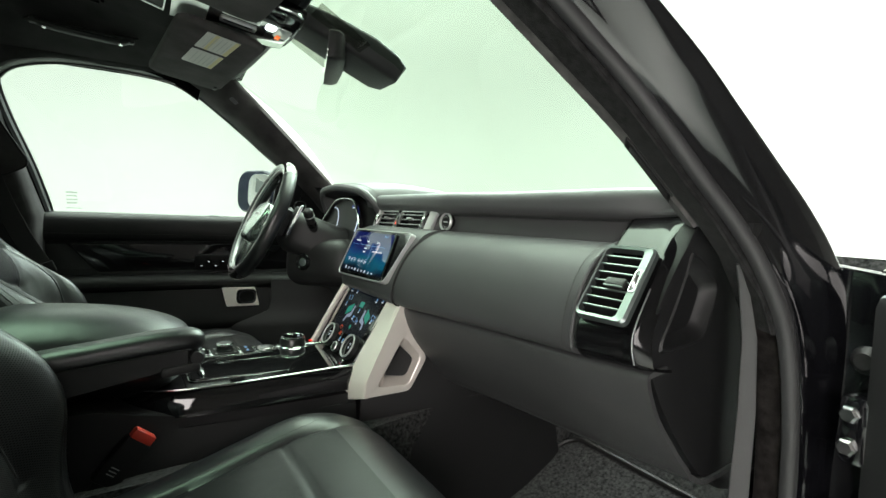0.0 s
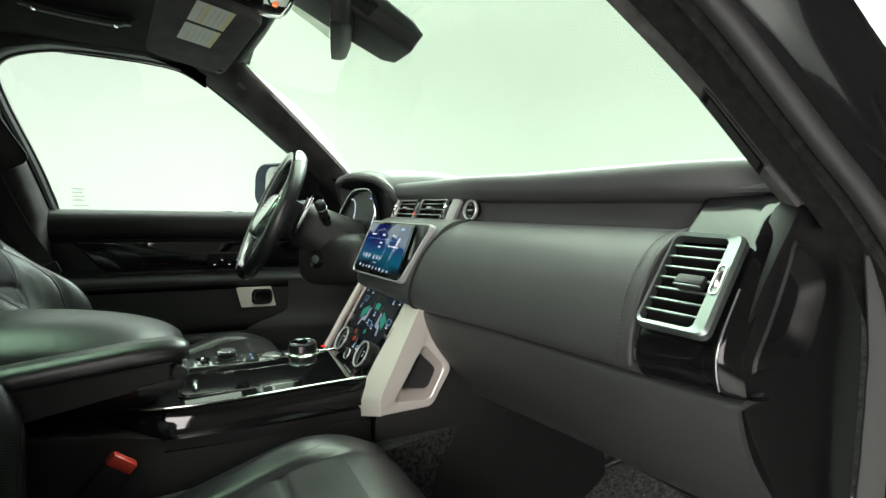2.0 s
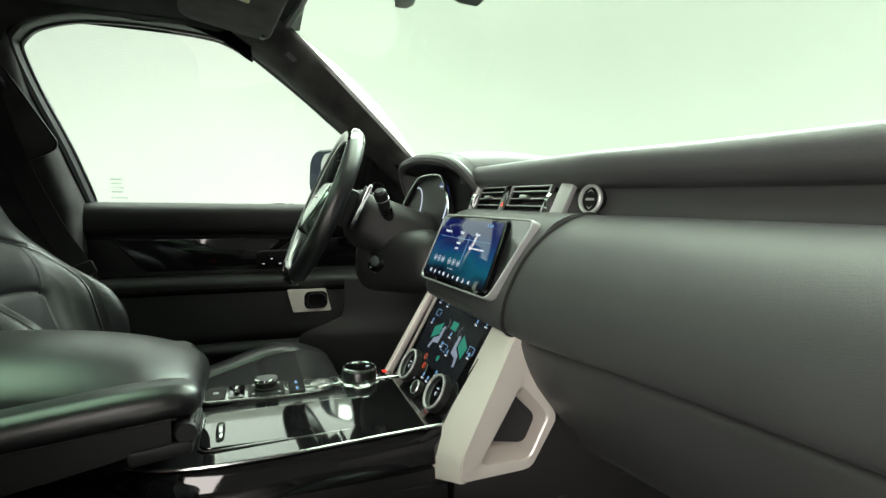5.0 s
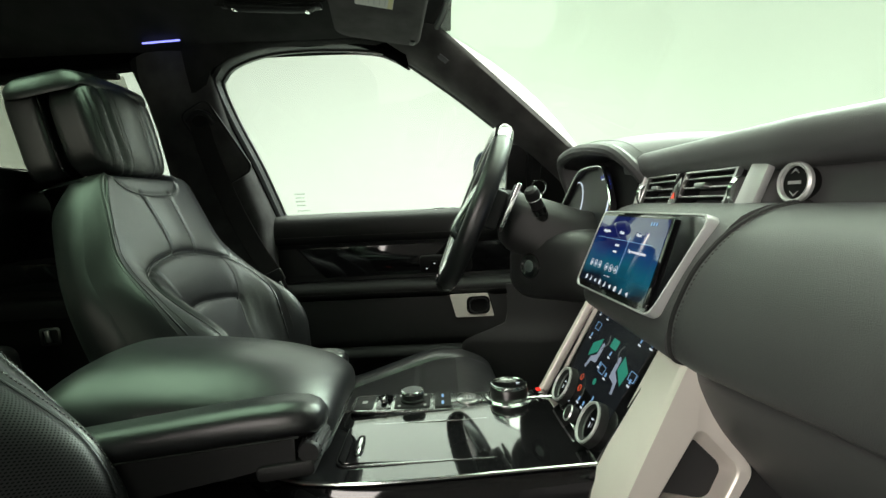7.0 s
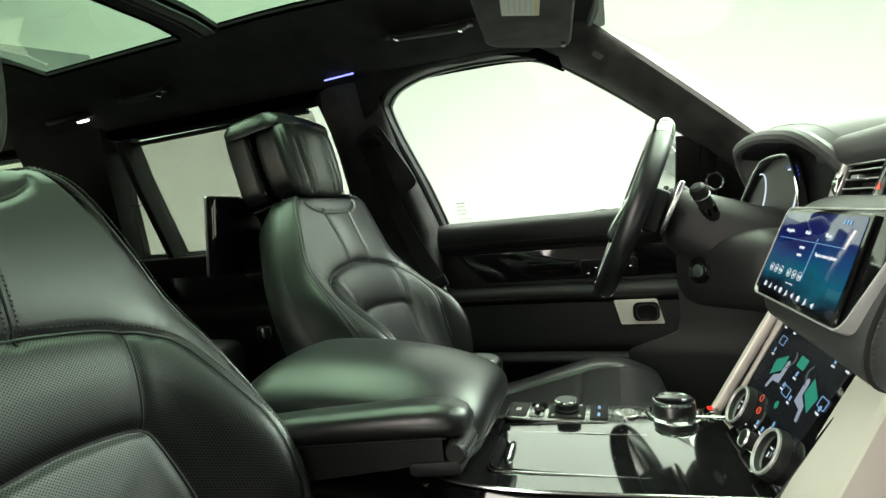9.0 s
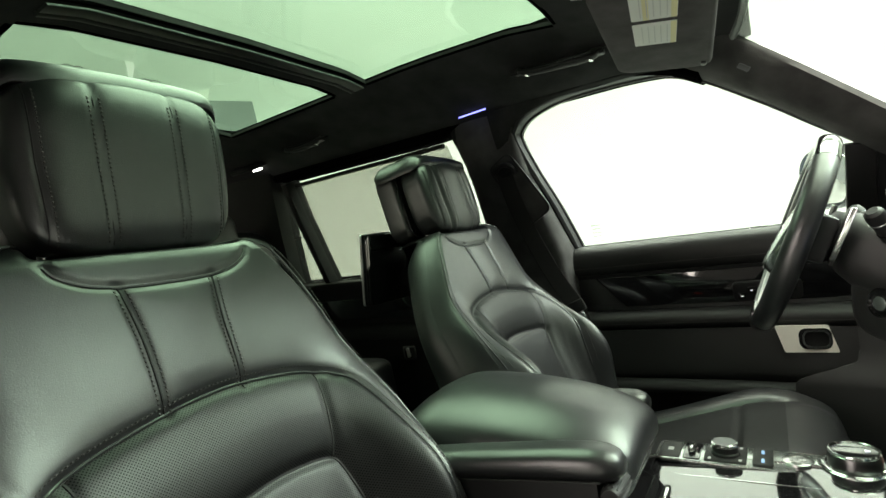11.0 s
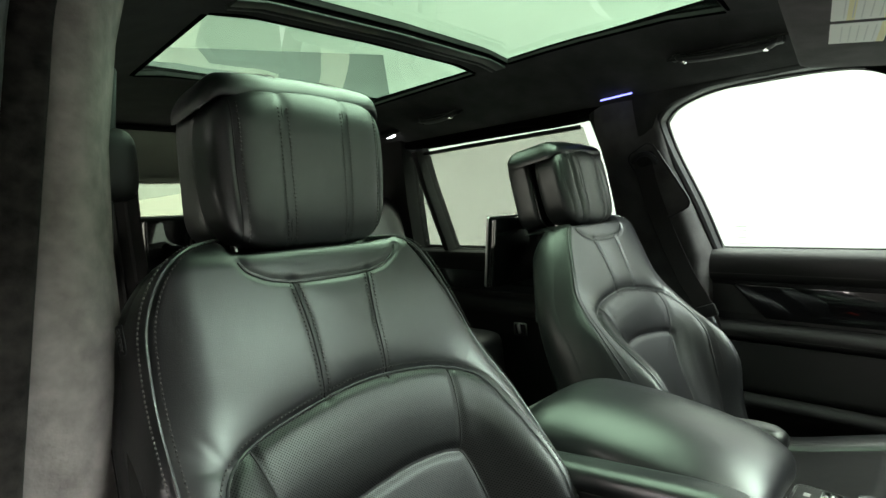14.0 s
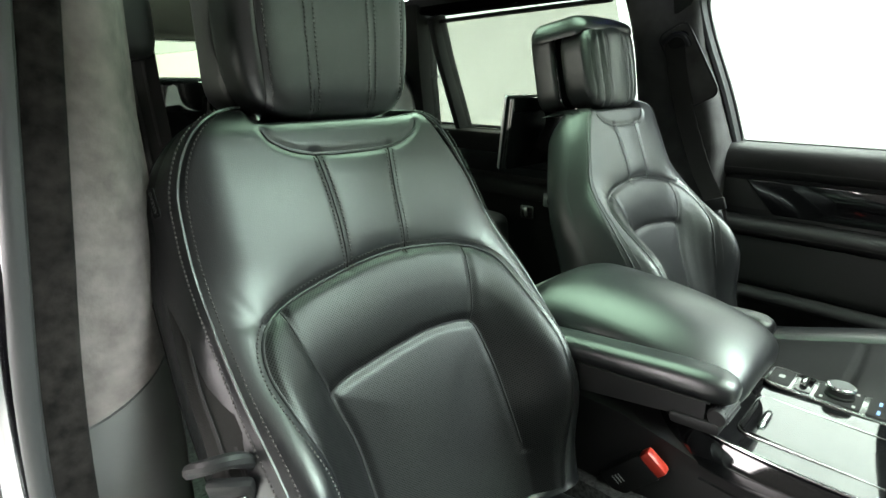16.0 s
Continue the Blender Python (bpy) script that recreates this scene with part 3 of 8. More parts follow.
for s, nm in ((-1, "pillar_trim_1"), (1, "pillar_trim_2")):
    tr = thing(nm, (s * 0.66, 0.45, 1.45), "suedecloth-covered windscreen pillar trim", "pillar trim", kind="structure")
    # passenger side takes the paler copy, with light put into the cloth's colour
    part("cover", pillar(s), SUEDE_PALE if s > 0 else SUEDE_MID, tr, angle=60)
    # airbag tab near the top
    c = Vector((s * 0.603, 0.248, 1.577))
    m = axes(c, (s * 0.10, 0.32, -0.24), (s * 0.72, -0.42, -0.26))
    part("airbag_tab", prism(rrect(0.026, 0.017, 0.004), 0.003, 0.0006, m), PLASTIC_GREY, tr, "small grey moulded tab")
    # bright edge of the door frame along the pillar
    if s < 0:
        ee_ = cr(E_EDGE, 30)
        part("edge_line", tube([(s * p[0] + 0.010, p[1] - 0.004, p[2] + 0.004) for p in ee_[9:28]], 0.0026, 6), STRIP_GREY, tr, "pale grey edge strip")
    # ribbed demister outlet in the facet beside the screen
    wp, ep = pillar_edges(s, 60)
    inw = np.array([-0.030, -0.018, -0.012])

    def face_pt(i, f):
        if s > 0:
            k = 0.46 - 0.14 * i / 59
            a_, b_ = wp[i] * (1 - 0.32 * k) + ep[i] * 0.32 * k + inw * 0.05, wp[i] * (1 - k) + ep[i] * k + inw * 0.12
            return a_ * (1 - f * 1.7) + b_ * f * 1.7
        a_, b_ = wp[i] * 0.8 + ep[i] * 0.2 + inw * 0.55, (wp[i] + ep[i]) / 2 + inw
        return a_ * (1 - f) + b_ * f

    def facet(i, f, lift):
        q = face_pt(i, f)
        n_ = Vector(face_pt(i + 1, f) - q).cross(Vector(face_pt(i, f + 0.1) - q)).normalized()
        n_ = n_ if n_.y < 0 else -n_
        q = q + np.array(n_) * lift
        return (s * q[0], q[1], q[2])

    lo, hi_ = (10, 23) if s > 0 else (6, 21)
    part("demister_slot", sheet([[facet(i, f, 0.0015) for f in (0.0, 0.25, 0.5)] for i in range(lo, hi_)], 0.001), DARK, tr, "black slotted demister outlet")
    for f in (0.07, 0.19, 0.31, 0.43):
        part("slot_rib", tube([facet(i, f, 0.004) for i in range(lo + 1, hi_ - 1)], 0.0011, 6, up=(1, 0, 0)), PLASTIC, tr)
    part("slot_frame", tube([facet(i, -0.04, 0.002) for i in range(lo, hi_)] + [facet(i, 0.55, 0.002) for i in reversed(range(lo, hi_))], 0.0017, 6, loop=True, up=(0.3, 0.8, 0.5)), PLASTIC, tr)
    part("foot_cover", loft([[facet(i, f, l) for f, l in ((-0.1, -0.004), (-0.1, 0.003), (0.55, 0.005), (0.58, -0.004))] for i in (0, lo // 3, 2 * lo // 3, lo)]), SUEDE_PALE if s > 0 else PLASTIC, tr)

# ---- driver's front door frame and window ----
WIN = [(0.475, 1.205), (0.470, 1.300), (0.466, 1.369), (0.376, 1.441), (0.272, 1.520), (0.133, 1.614), (0.085, 1.630), (0.010, 1.638), (-0.11, 1.641), (-0.215, 1.634), (-0.295, 1.612), (-0.330, 1.585), (-0.337, 1.560), (-0.315, 1.475), (-0.270, 1.345), (-0.232, 1.205)]


def opening(s, outline, inset, out=0.0, grow=0.0):
    c = np.mean(outline, axis=0)
    res = []
    for y, z in outline:
        y2, z2 = c[0] + (y - c[0]) * (1 + grow), c[1] + (z - c[1]) * (1 + grow)
        res.append((s * (glass_x(z2) - inset), y2, z2))
    return res


w1 = thing("window_1", (-0.86, 0.1, 1.2), "clear driver's door glass with an etched maker's mark", "car window", kind="structure")
ob = part("pane", flat(opening(-1, WIN, -0.004, grow=0.03)), G_SIDE, w1, smooth=False)
ob.visible_shadow = False
wl = cr(WIN, 60)
part("window_frame", loft([opening(-1, wl, 0.052, grow=0.035), opening(-1, wl, 0.046, grow=0.01), opening(-1, wl, 0.02, grow=0.0), opening(-1, wl, -0.01, grow=0.0), opening(-1, wl, -0.03, grow=0.05), opening(-1, wl, 0.0, grow=0.12), opening(-1, wl, 0.040, grow=0.09)], caps=False, loop=True), PLASTIC, w1)
part("glass_seal", tube(opening(-1, wl, 0.012, grow=-0.004), 0.005, 6, loop=True), RUBBER, w1)
for i in range(4):
    part("etched_mark", box(0.0006, 0.030 - 0.004 * (i % 2), 0.004, 0, pose(-glass_x(1.27 - i * 0.012) + 0.002, -0.185, 1.275 - i * 0.011, 0, 19, 0)), ETCH, w1, smooth=False)
part("etched_mark", box(0.0006, 0.040, 0.003, 0, pose(-glass_x(1.225) + 0.002, -0.180, 1.226, 0, 19, 0)), ETCH, w1, smooth=False)

# ---- door mirror outside the driver's window ----
mr = thing("door_mirror", (-0.98, 0.42, 1.25), "blue-black door mirror with a bright glass", "door mirror")
mm = axes((-1.060, 0.398, 1.317), (0.86, 0.50, 0), (0, 0.06, 1))
ring0 = rrect(0.205, 0.170, 0.055, 6)
part("housing", loft([[mm @ Vector((x * k, y * k, -d)) for x, y in ring0] for k, d in ((0.93, -0.004), (1.0, 0.002), (1.02, 0.03), (0.9, 0.07), (0.6, 0.095))]), MIRROR_SHELL, mr, "blue-black painted mirror shell")
part("mirror_glass", prism(rrect(0.125, 0.140, 0.040, 6), 0.003, 0.001, mm @ pose(0.034, 0, 0.0045)), MIRROR, mr, "bright reflecting mirror glass")
part("arm", box(0.16, 0.05, 0.04, 0.012, pose(-0.92, 0.46, 1.245)), PAINT, mr)

# ---- mirror corner trim with the small loudspeaker ----
ct = thing("corner_trim", (-0.79, 0.52, 1.21), "black corner trim with a ringed tweeter", "trim panel", kind="structure")
part("panel", prism([(-0.115, -0.085), (0.16, -0.085), (0.10, 0.0), (-0.06, 0.118), (-0.108, 0.12)], 0.02, 0.003, axes((-0.825, 0.53, 1.275), (0, 1, 0), (0.34, 0, 1))), PLASTIC, ct)
part("window_post", box(0.03, 0.012, 0.16, 0.003, pose(-0.83, 0.452, 1.30, 0, 19, 0) @ pose(0, 0, 0, 16, 0, 0)), PLASTIC_GREY, ct)
tm = axes((-0.745, 0.50, 1.262), (0.45, 0.9, 0), (0.2, 0, 1))
part("tweeter_ring", rev([(0.017, 0), (0.021, 0.001), (0.0225, 0.004), (0.021, 0.006), (0.018, 0.004)], 24, tm), CHROME, ct, "thin chrome ring")
part("tweeter_grille", rev([(0, 0.004), (0.010, 0.003), (0.018, 0.0), (0.0185, -0.02), (0, -0.02)], 24, tm), DARK, ct)

# ---- driver's B pillar trim, belt and guide ----
def blob_like(m, rx, ry, rz):
    """A small rounded lump with its middle at m."""
    return loft([[m @ Vector((rx * c * math.cos(a), ry * c * math.sin(a), z)) for a in np.linspace(0, 6.2832, 20, endpoint=False)] for c, z in ((0.9, -rz * 0.3), (1.0, 0.0), (0.85, rz * 0.6), (0.4, rz))])


def b_pillar(s):
    """Suedecloth upper pillar between the front and rear door openings."""
    rings = []
    for z, yf, yb, xf, xi in ((1.66, -0.35, -0.46, 0.628, 0.580), (1.56, -0.345, -0.455, 0.648, 0.606), (1.45, -0.335, -0.45, 0.668, 0.624), (1.34, -0.335, -0.445, 0.687, 0.630), (1.20, -0.335, -0.44, 0.705, 0.629), (1.060, -0.333, -0.435, 0.717, 0.638), (1.052, -0.333, -0.435, 0.718, 0.639), (0.90, -0.33, -0.43, 0.722, 0.645), (0.6, -0.30, -0.43, 0.75, 0.66)):
        if s < 0:
            xi = np.interp(z, [0.6, 0.9, 1.1, 1.22, 1.34, 1.45, 1.56, 1.63], [0.765, 0.752, 0.738, 0.724, 0.707, 0.694, 0.674, 0.654])
            yb = np.interp(z, [0.6, 1.2, 1.34, 1.45, 1.56, 1.66], [-0.46, -0.485, -0.50, -0.515, -0.535, -0.55])
            xf, yf = glass_x(z) - 0.035 if z > 1.2 else 0.83, np.interp(z, [1.2, 1.34, 1.47, 1.6], [-0.245, -0.285, -0.33, -0.35])
        ring = [(xf + 0.06, yf - 0.03), (xf, yf), (xf - (xf - xi) * (0.6 if s > 0 else 0.85), yf - 0.012), (xi, yf - 0.05), (xi - 0.004, (yf + yb) / 2), (xi + 0.002, yb + 0.035), (xi + 0.02, yb), (xf + 0.05, yb + 0.01)]
        slant = 0.40 if s > 0 and 1.04 < z < 1.07 else 0.0
        rings.append([(s * x, y, z - slant * (min(x, 0.74) - 0.68)) for x, y in cr(ring, 24, closed=True)])
    return rings


# one trim on both sides: pale colours carry light, dark ones shade
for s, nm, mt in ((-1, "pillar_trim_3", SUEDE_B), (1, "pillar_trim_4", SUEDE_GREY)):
    bp_ = thing(nm, (s * 0.72, -0.40, 1.0), "worn grey suedecloth centre pillar trim over plastic, coloured as lit" if s > 0 else "suedecloth centre pillar trim over plastic, coloured as shaded", "pillar trim", kind="structure")
    rings = b_pillar(s)
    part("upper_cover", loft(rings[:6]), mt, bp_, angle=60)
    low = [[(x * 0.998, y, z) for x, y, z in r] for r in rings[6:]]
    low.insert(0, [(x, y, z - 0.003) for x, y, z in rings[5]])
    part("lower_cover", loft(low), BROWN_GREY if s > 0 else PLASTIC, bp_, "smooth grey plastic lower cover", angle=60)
    # recessed belt guide
    g = Vector((s * 0.628, -0.425, 1.46))
    gm = axes(g, (0, 1, 0.0), (s * 0.12, 0.08, 1))
    if s < 0:
        gm = axes((-0.694, -0.352, 1.415), (0, 0.87, 0.49), (0.10, -0.49, 0.87))
        part("guide_slot", frame_prism(rrect(0.085, 0.215, 0.022, 5), rrect(0.076, 0.206, 0.018, 5), 0.007, gm @ pose(0, 0, -0.003)), PLASTIC, bp_)
        part("guide_recess", prism(rrect(0.078, 0.208, 0.018, 5), 0.003, 0.001, gm @ pose(0.0, 0.0, -0.003)), mt, bp_)
        part("guide_mouth", blob_like(gm @ pose(0.0, 0.070, 0.002), 0.030, 0.022, 0.010), DARK, bp_)
    else:
        part("guide_slot", box(0.016, 0.012, 0.26, 0.004, pose(0.612, -0.452, 1.42, 0, -6, 0)), PLASTIC, bp_)
        part("belt_anchor", blob((0.606, -0.452, 1.437), 0.026, 0.030, 0.042, 0.6, 0.7, 28, 18), COLUMN, bp_, "rounded belt anchor cover")

bl = thing("driver_seat_belt", (-0.70, -0.40, 0.9), "black woven seat belt hanging from its pillar guide", "seat belt", "front seat belts")
strap = cr([(-0.682, -0.392, 1.475), (-0.688, -0.372, 1.38), (-0.702, -0.335, 1.26), (-0.718, -0.288, 1.14), (-0.738, -0.238, 1.03), (-0.748, -0.215, 0.88)], 30)
part("webbing", sweep(strap, rrect(0.048, 0.0016, 0.0007, 1), up=(1, 0.25, 0.1)), WEBBING, bl)
part("guide_loop", tube(cr([(-0.690, -0.355, 1.462), (-0.680, -0.368, 1.485), (-0.676, -0.392, 1.490), (-0.682, -0.420, 1.470)], 14), 0.008), PLASTIC, bl)
part("tongue", box(0.010, 0.055, 0.034, 0.004, pose(-0.728, -0.240, 1.048, 22, 0, 0)), PLASTIC, bl)
part("tongue_plate", box(0.003, 0.022, 0.040, 0.001, pose(-0.730, -0.226, 1.018, 22, 0, 0)), CHROME, bl, "bright steel tongue plate")

bl = thing("passenger_seat_belt", (0.66, -0.40, 0.9), "black woven seat belt beside the grey centre pillar", "seat belt", "front seat belts")
strap = cr([(0.598, -0.462, 1.44), (0.600, -0.455, 1.37), (0.604, -0.425, 1.29), (0.616, -0.372, 1.225), (0.632, -0.305, 1.155), (0.643, -0.250, 1.090), (0.646, -0.200, 1.034), (0.648, -0.185, 0.96), (0.655, -0.20, 0.80), (0.665, -0.22, 0.62)], 40)
part("webbing", sweep(strap, rrect(0.048, 0.0016, 0.0007, 1), up=(0.75, 0.66, 0.1)), WEBBING, bl)
for off in (-0.008, 0.008):
    part("weave_line", sweep([p + np.array([0.0010 - 0.0005, 0.0010, 0]) + off * np.array([0.66, -0.75, 0]) for p in strap], rrect(0.004, 0.0012, 0.0004, 1), up=(0.75, 0.66, 0.1)), WEBBING_RIB, bl)
part("stop_loop", tube(cr([(0.680, -0.212, 1.030), (0.672, -0.190, 1.044), (0.655, -0.180, 1.047), (0.636, -0.182, 1.034), (0.630, -0.190, 1.012), (0.640, -0.190, 1.000)], 20), 0.0075, 10), PLASTIC, bl, "black plastic belt loop")
part("tongue", box(0.044, 0.012, 0.030, 0.005, pose(0.654, -0.186, 1.010, -20, 0, -40)), PLASTIC, bl)
part("tongue_plate", box(0.022, 0.003, 0.045, 0.001, pose(0.645, -0.180, 0.985, -20, 20, -40)), CHROME, bl, "bright steel tongue plate")

# ---- passenger door opening: seal, painted post ----
so = thing("door_seal", (0.8, 0.7, 0.62), "soft rubber seal round the open door aperture", "door seal", kind="structure")
sp = cr(SEAL, 110)
sec = [(-0.014, -0.012), (-0.004, -0.016), (0.010, -0.013), (0.016, -0.003), (0.014, 0.008), (0.004, 0.014), (-0.008, 0.012), (-0.016, 0.002)]
part("tube_seal", sweep(sp + np.array([0.012, 0, 0]), [(a * 0.6, b * 0.6) for a, b in cr(sec, 16, True)], up=(1, 0, 0)), SEAL_GREY, so)
fl_c = np.array([0.7, 0.2, 1.15])
inner = []
for p in sp:
    d = p - fl_c
    d[0] = 0
    d = d / np.linalg.norm(d)
    inner.append(p + d * 0.010 + np.array([-0.018 + 0.008 * float(smoothstep(0.0, -0.25, p[1])), 0, 0]))
for run in ([p for p in inner if p[1] > 0.3 and p[2] < 1.262], [p for p in inner if p[1] < 0.14]):
    part("flock_strip", sweep(np.array(run), [rrect(0.012, 0.034 + 0.008 * float(smoothstep(0.0, -0.25, p[1])), 0.005, 3) for p in run], up=(1, 0, 0)), FLOCK, so, "dusty flocked inner lip")
we_, ee_ = pillar_edges(1, 30)
run = [((0.752, 0.700, 1.120), (0.802, 0.692, 1.120)), ((0.742, 0.685, 1.165), (0.795, 0.676, 1.165)), ((0.730, 0.668, 1.210), (0.778, 0.656, 1.205))]
for i in range(30):
    k = 0.46 - 0.14 * i / 29
    w, e = we_[i], ee_[i] + np.array([0.012, 0, 0])
    run.append((w * (1 - k) + e * k + np.array([-0.030, -0.018, -0.012]) * 0.11, e))
rings = []
for r, e in run:
    r, e, out = np.array(r), np.array(e), np.array([-0.05, -0.82, -0.55])
    rings.append([r, r + out * 0.004, r * 0.8 + e * 0.2 + out * 0.006, r * 0.45 + e * 0.55 + out * 0.009, r * 0.12 + e * 0.88 + out * 0.012, e + out * 0.006, e - out * 0.02, r - out * 0.016])
part("pillar_lip", loft(rings), LIP_FLOCK, so, "dark flocked lip along the windscreen pillar", angle=50)
part("lip_ridge", tube([q[4] for q in rings], 0.0026, 6), LIP_FLOCK, so, "dusty ridge of the lip")

bd = thing("body_side", (0.86, 0.7, 0.6), "gloss black painted door aperture of the car body", "car body", kind="structure")
cen = np.array([0, 0.2, 1.15])
rings = []
for i, p in enumerate(sp):
    d = p - cen
    d[0] = 0
    d = d / np.linalg.norm(d)
    lean = np.clip((p[2] - 1.15) / 0.45, 0, 1)
    ring = []
    for (d0, x0), (d1, x1) in (((0.002, 0.010), (0.002, 0.010)), ((0.012, 0.020), (0.008, 0.020)), ((0.020, 0.021), (0.010, 0.024)), ((0.030, 0.020), (0.010, 0.036)), ((0.045, 0.030), (0.012, 0.045)), ((0.075, 0.045), (0.018, 0.066)), ((0.105, 0.050), (0.026, 0.083)), ((0.115, 0.046), (0.034, 0.088)), ((0.12, 0.02), (0.06, 0.07)), ((0.03, -0.005), (0.03, -0.005))):
        k = 1 - 0.12 * min(1.0, lean * 2.2)
        ring.append(p + d * (d0 + (d1 - d0) * lean) * k + np.array([(x0 + (x1 - x0) * lean) * k, 0, 0]))
    rings.append(ring)
part("aperture", loft(rings), PAINT, bd, angle=50)
part("wing", sheet([[(0.905 + 0.03 * math.sin(3 * f), 0.90 + 0.5 * f, z) for f in np.linspace(0, 1, 8)] for z in np.linspace(0.5, 1.12, 10)], 0.02), PAINT, bd)
part("cowl_side", prism([(-0.12, 0.5), (0.10, 0.5), (0.10, 1.17), (0.05, 1.195), (-0.12, 1.215)], 0.02, 0.004, axes((0.84, 0.79, 0), (1, 0, 0), (0, 0, 1))), PAINT, bd)
part("sill", box(0.16, 1.05, 0.14, 0.02, pose(0.83, 0.22, 0.56)), PAINT, bd)
part("sill_plate", box(0.09, 0.95, 0.012, 0.003, pose(0.79, 0.22, 0.636)), SILVER, bd, "bright sill tread plate")
part("pillar_foot", loft([[(0.690, 0.690, z), (0.735, 0.676, z), (0.765, 0.640, z), (0.785, 0.640, z), (0.785, 0.73, z), (0.690, 0.75, z)] for z in (1.222, 1.252)]), PLASTIC, bd)
# hinge on the post
hg = part("hinge", box(0.040, 0.050, 0.085, 0.010, pose(0.872, 0.752, 1.010)), PAINT, bd)
part("pin", rev([(0, 0), (0.010, 0), (0.012, 0.004), (0.012, 0.096), (0.010, 0.10), (0, 0.10)], 18, pose(0.900, 0.735, 0.960)), PAINT, hg)
for zz in (0.99, 1.03):
    part("bolt", rev([(0, 0), (0.011, 0), (0.011, 0.005), (0.008, 0.008), (0, 0.008)], 6, pose(0.866, 0.727, zz, 90, 0, 0)), CHROME, hg)
part("check_arm", box(0.07, 0.016, 0.022, 0.006, pose(0.885, 0.735, 0.90, 0, 10, 0)), PAINT, bd)
part("grommet", rev([(0.0, 0.012), (0.010, 0.012), (0.016, 0.006), (0.018, 0.0), (0, 0)], 20, pose(0.865, 0.765, 1.09, 90, 0, 0)), RUBBER, bd)
# the open passenger door
dr = thing("door_1", (0.93, 0.82, 0.5), "open front passenger door in black paint", "car door", kind="structure")
dm = pose(0.838, 0.825, 0, 0, 0, -8)
part("panel", box(1.08, 0.10, 0.72, 0.03, dm @ pose(0.56, 0, 0.852)), PAINT, dr)
part("inner_trim", box(1.0, 0.05, 0.66, 0.02, dm @ pose(0.55, -0.07, 0.85)), PLASTIC, dr)
part("check_strap", box(0.05, 0.012, 0.03, 0.004, pose(0.90, 0.77, 0.82)), SILVER, dr)

# ==== driver's door inner trim ====
dd = thing("door_2", (-0.82, 0.1, 0.55), "closed driver's door with leather top and gloss black insert", "car door", kind="structure")


def door_run(profile, y0, y1, material, name, thick=0.012, label="", taper=0.0, n=14, curve=0.02):
    grid = []
    for y in np.linspace(y0, y1, n):
        bow = curve * ((y - 0.05) / 0.4) ** 2
        grid.append([(-(x - bow), y, z + taper * (y - y0)) for x, z in profile])
    return part(name, sheet(grid, thick), material, dd, label, angle=45)


door_run(cr([(0.870, 1.212), (0.835, 1.214), (0.806, 1.208), (0.792, 1.192), (0.788, 1.165), (0.792, 1.140), (0.800, 1.128)], 16), -0.265, 0.62, DOOR_LEATHER, "top_roll", label="stitched black leather top roll")
door_run(cr([(0.806, 1.130), (0.812, 1.10), (0.812, 1.05), (0.806, 1.018)], 8), -0.265, 0.62, PLASTIC, "mid_panel", curve=0.0)
door_run(cr([(0.808, 1.020), (0.785, 1.016), (0.768, 1.004), (0.764, 0.990), (0.770, 0.975), (0.785, 0.966)], 14), -0.265, 0.62, DOOR_LEATHER, "armrest_roll", label="padded leather armrest")
door_run(cr([(0.785, 0.966), (0.782, 0.93), (0.778, 0.88), (0.778, 0.845), (0.790, 0.832)], 10), -0.265, 0.62, DOOR_LEATHER, "lower_pad")
door_run(cr([(0.790, 0.834), (0.765, 0.826), (0.752, 0.812), (0.755, 0.795), (0.79, 0.78), (0.80, 0.70), (0.80, 0.50)], 16), -0.265, 0.62, PLASTIC, "map_pocket")
part("gloss_insert", prism([(-0.190, 0.118), (0.46, 0.118), (0.50, 0.06), (0.50, 0.018), (-0.105, 0.018)], 0.006, 0.002, axes((-0.803, 0, 1.0), (0, 1, 0), (0.02, 0, 1))), PIANO, dd, "gloss black insert")
part("insert_wedge", prism([(-0.262, 0.118), (-0.196, 0.118), (-0.112, 0.018), (-0.262, 0.018)], 0.005, 0.002, axes((-0.804, 0, 1.0), (0, 1, 0), (0.02, 0, 1))), COLUMN, dd, "satin wedge trim")
part("skin", box(0.03, 0.95, 0.75, 0.005, pose(-0.90, 0.15, 0.84)), PAINT, dd)
hm = axes((-0.760, 0.309, 0.939), (0, 1, 0), (0.02, 0, 1))
part("handle_plate", frame_prism([(x - 0.25 * y - 0.006, y) for x, y in rrect(0.108, 0.066, 0.004, 4)], [(x * 0.66 + 0.012, y * 0.78) for x, y in rrect(0.100, 0.066, 0.022, 4)], 0.006, hm), ALU, dd, "brushed metal handle surround")
part("handle_recess", prism(rrect(0.070, 0.054, 0.016, 4), 0.002, 0, hm @ pose(0.012, 0, 0.0005)), DARK, dd)
part("handle_lever", frame_prism([(x, y) for x, y in rrect(0.056, 0.044, 0.016, 5)], [(x, y) for x, y in rrect(0.048, 0.036, 0.014, 5)], 0.007, hm @ pose(0.014, 0, 0.003)), CHROME, dd, "chrome inner door lever")
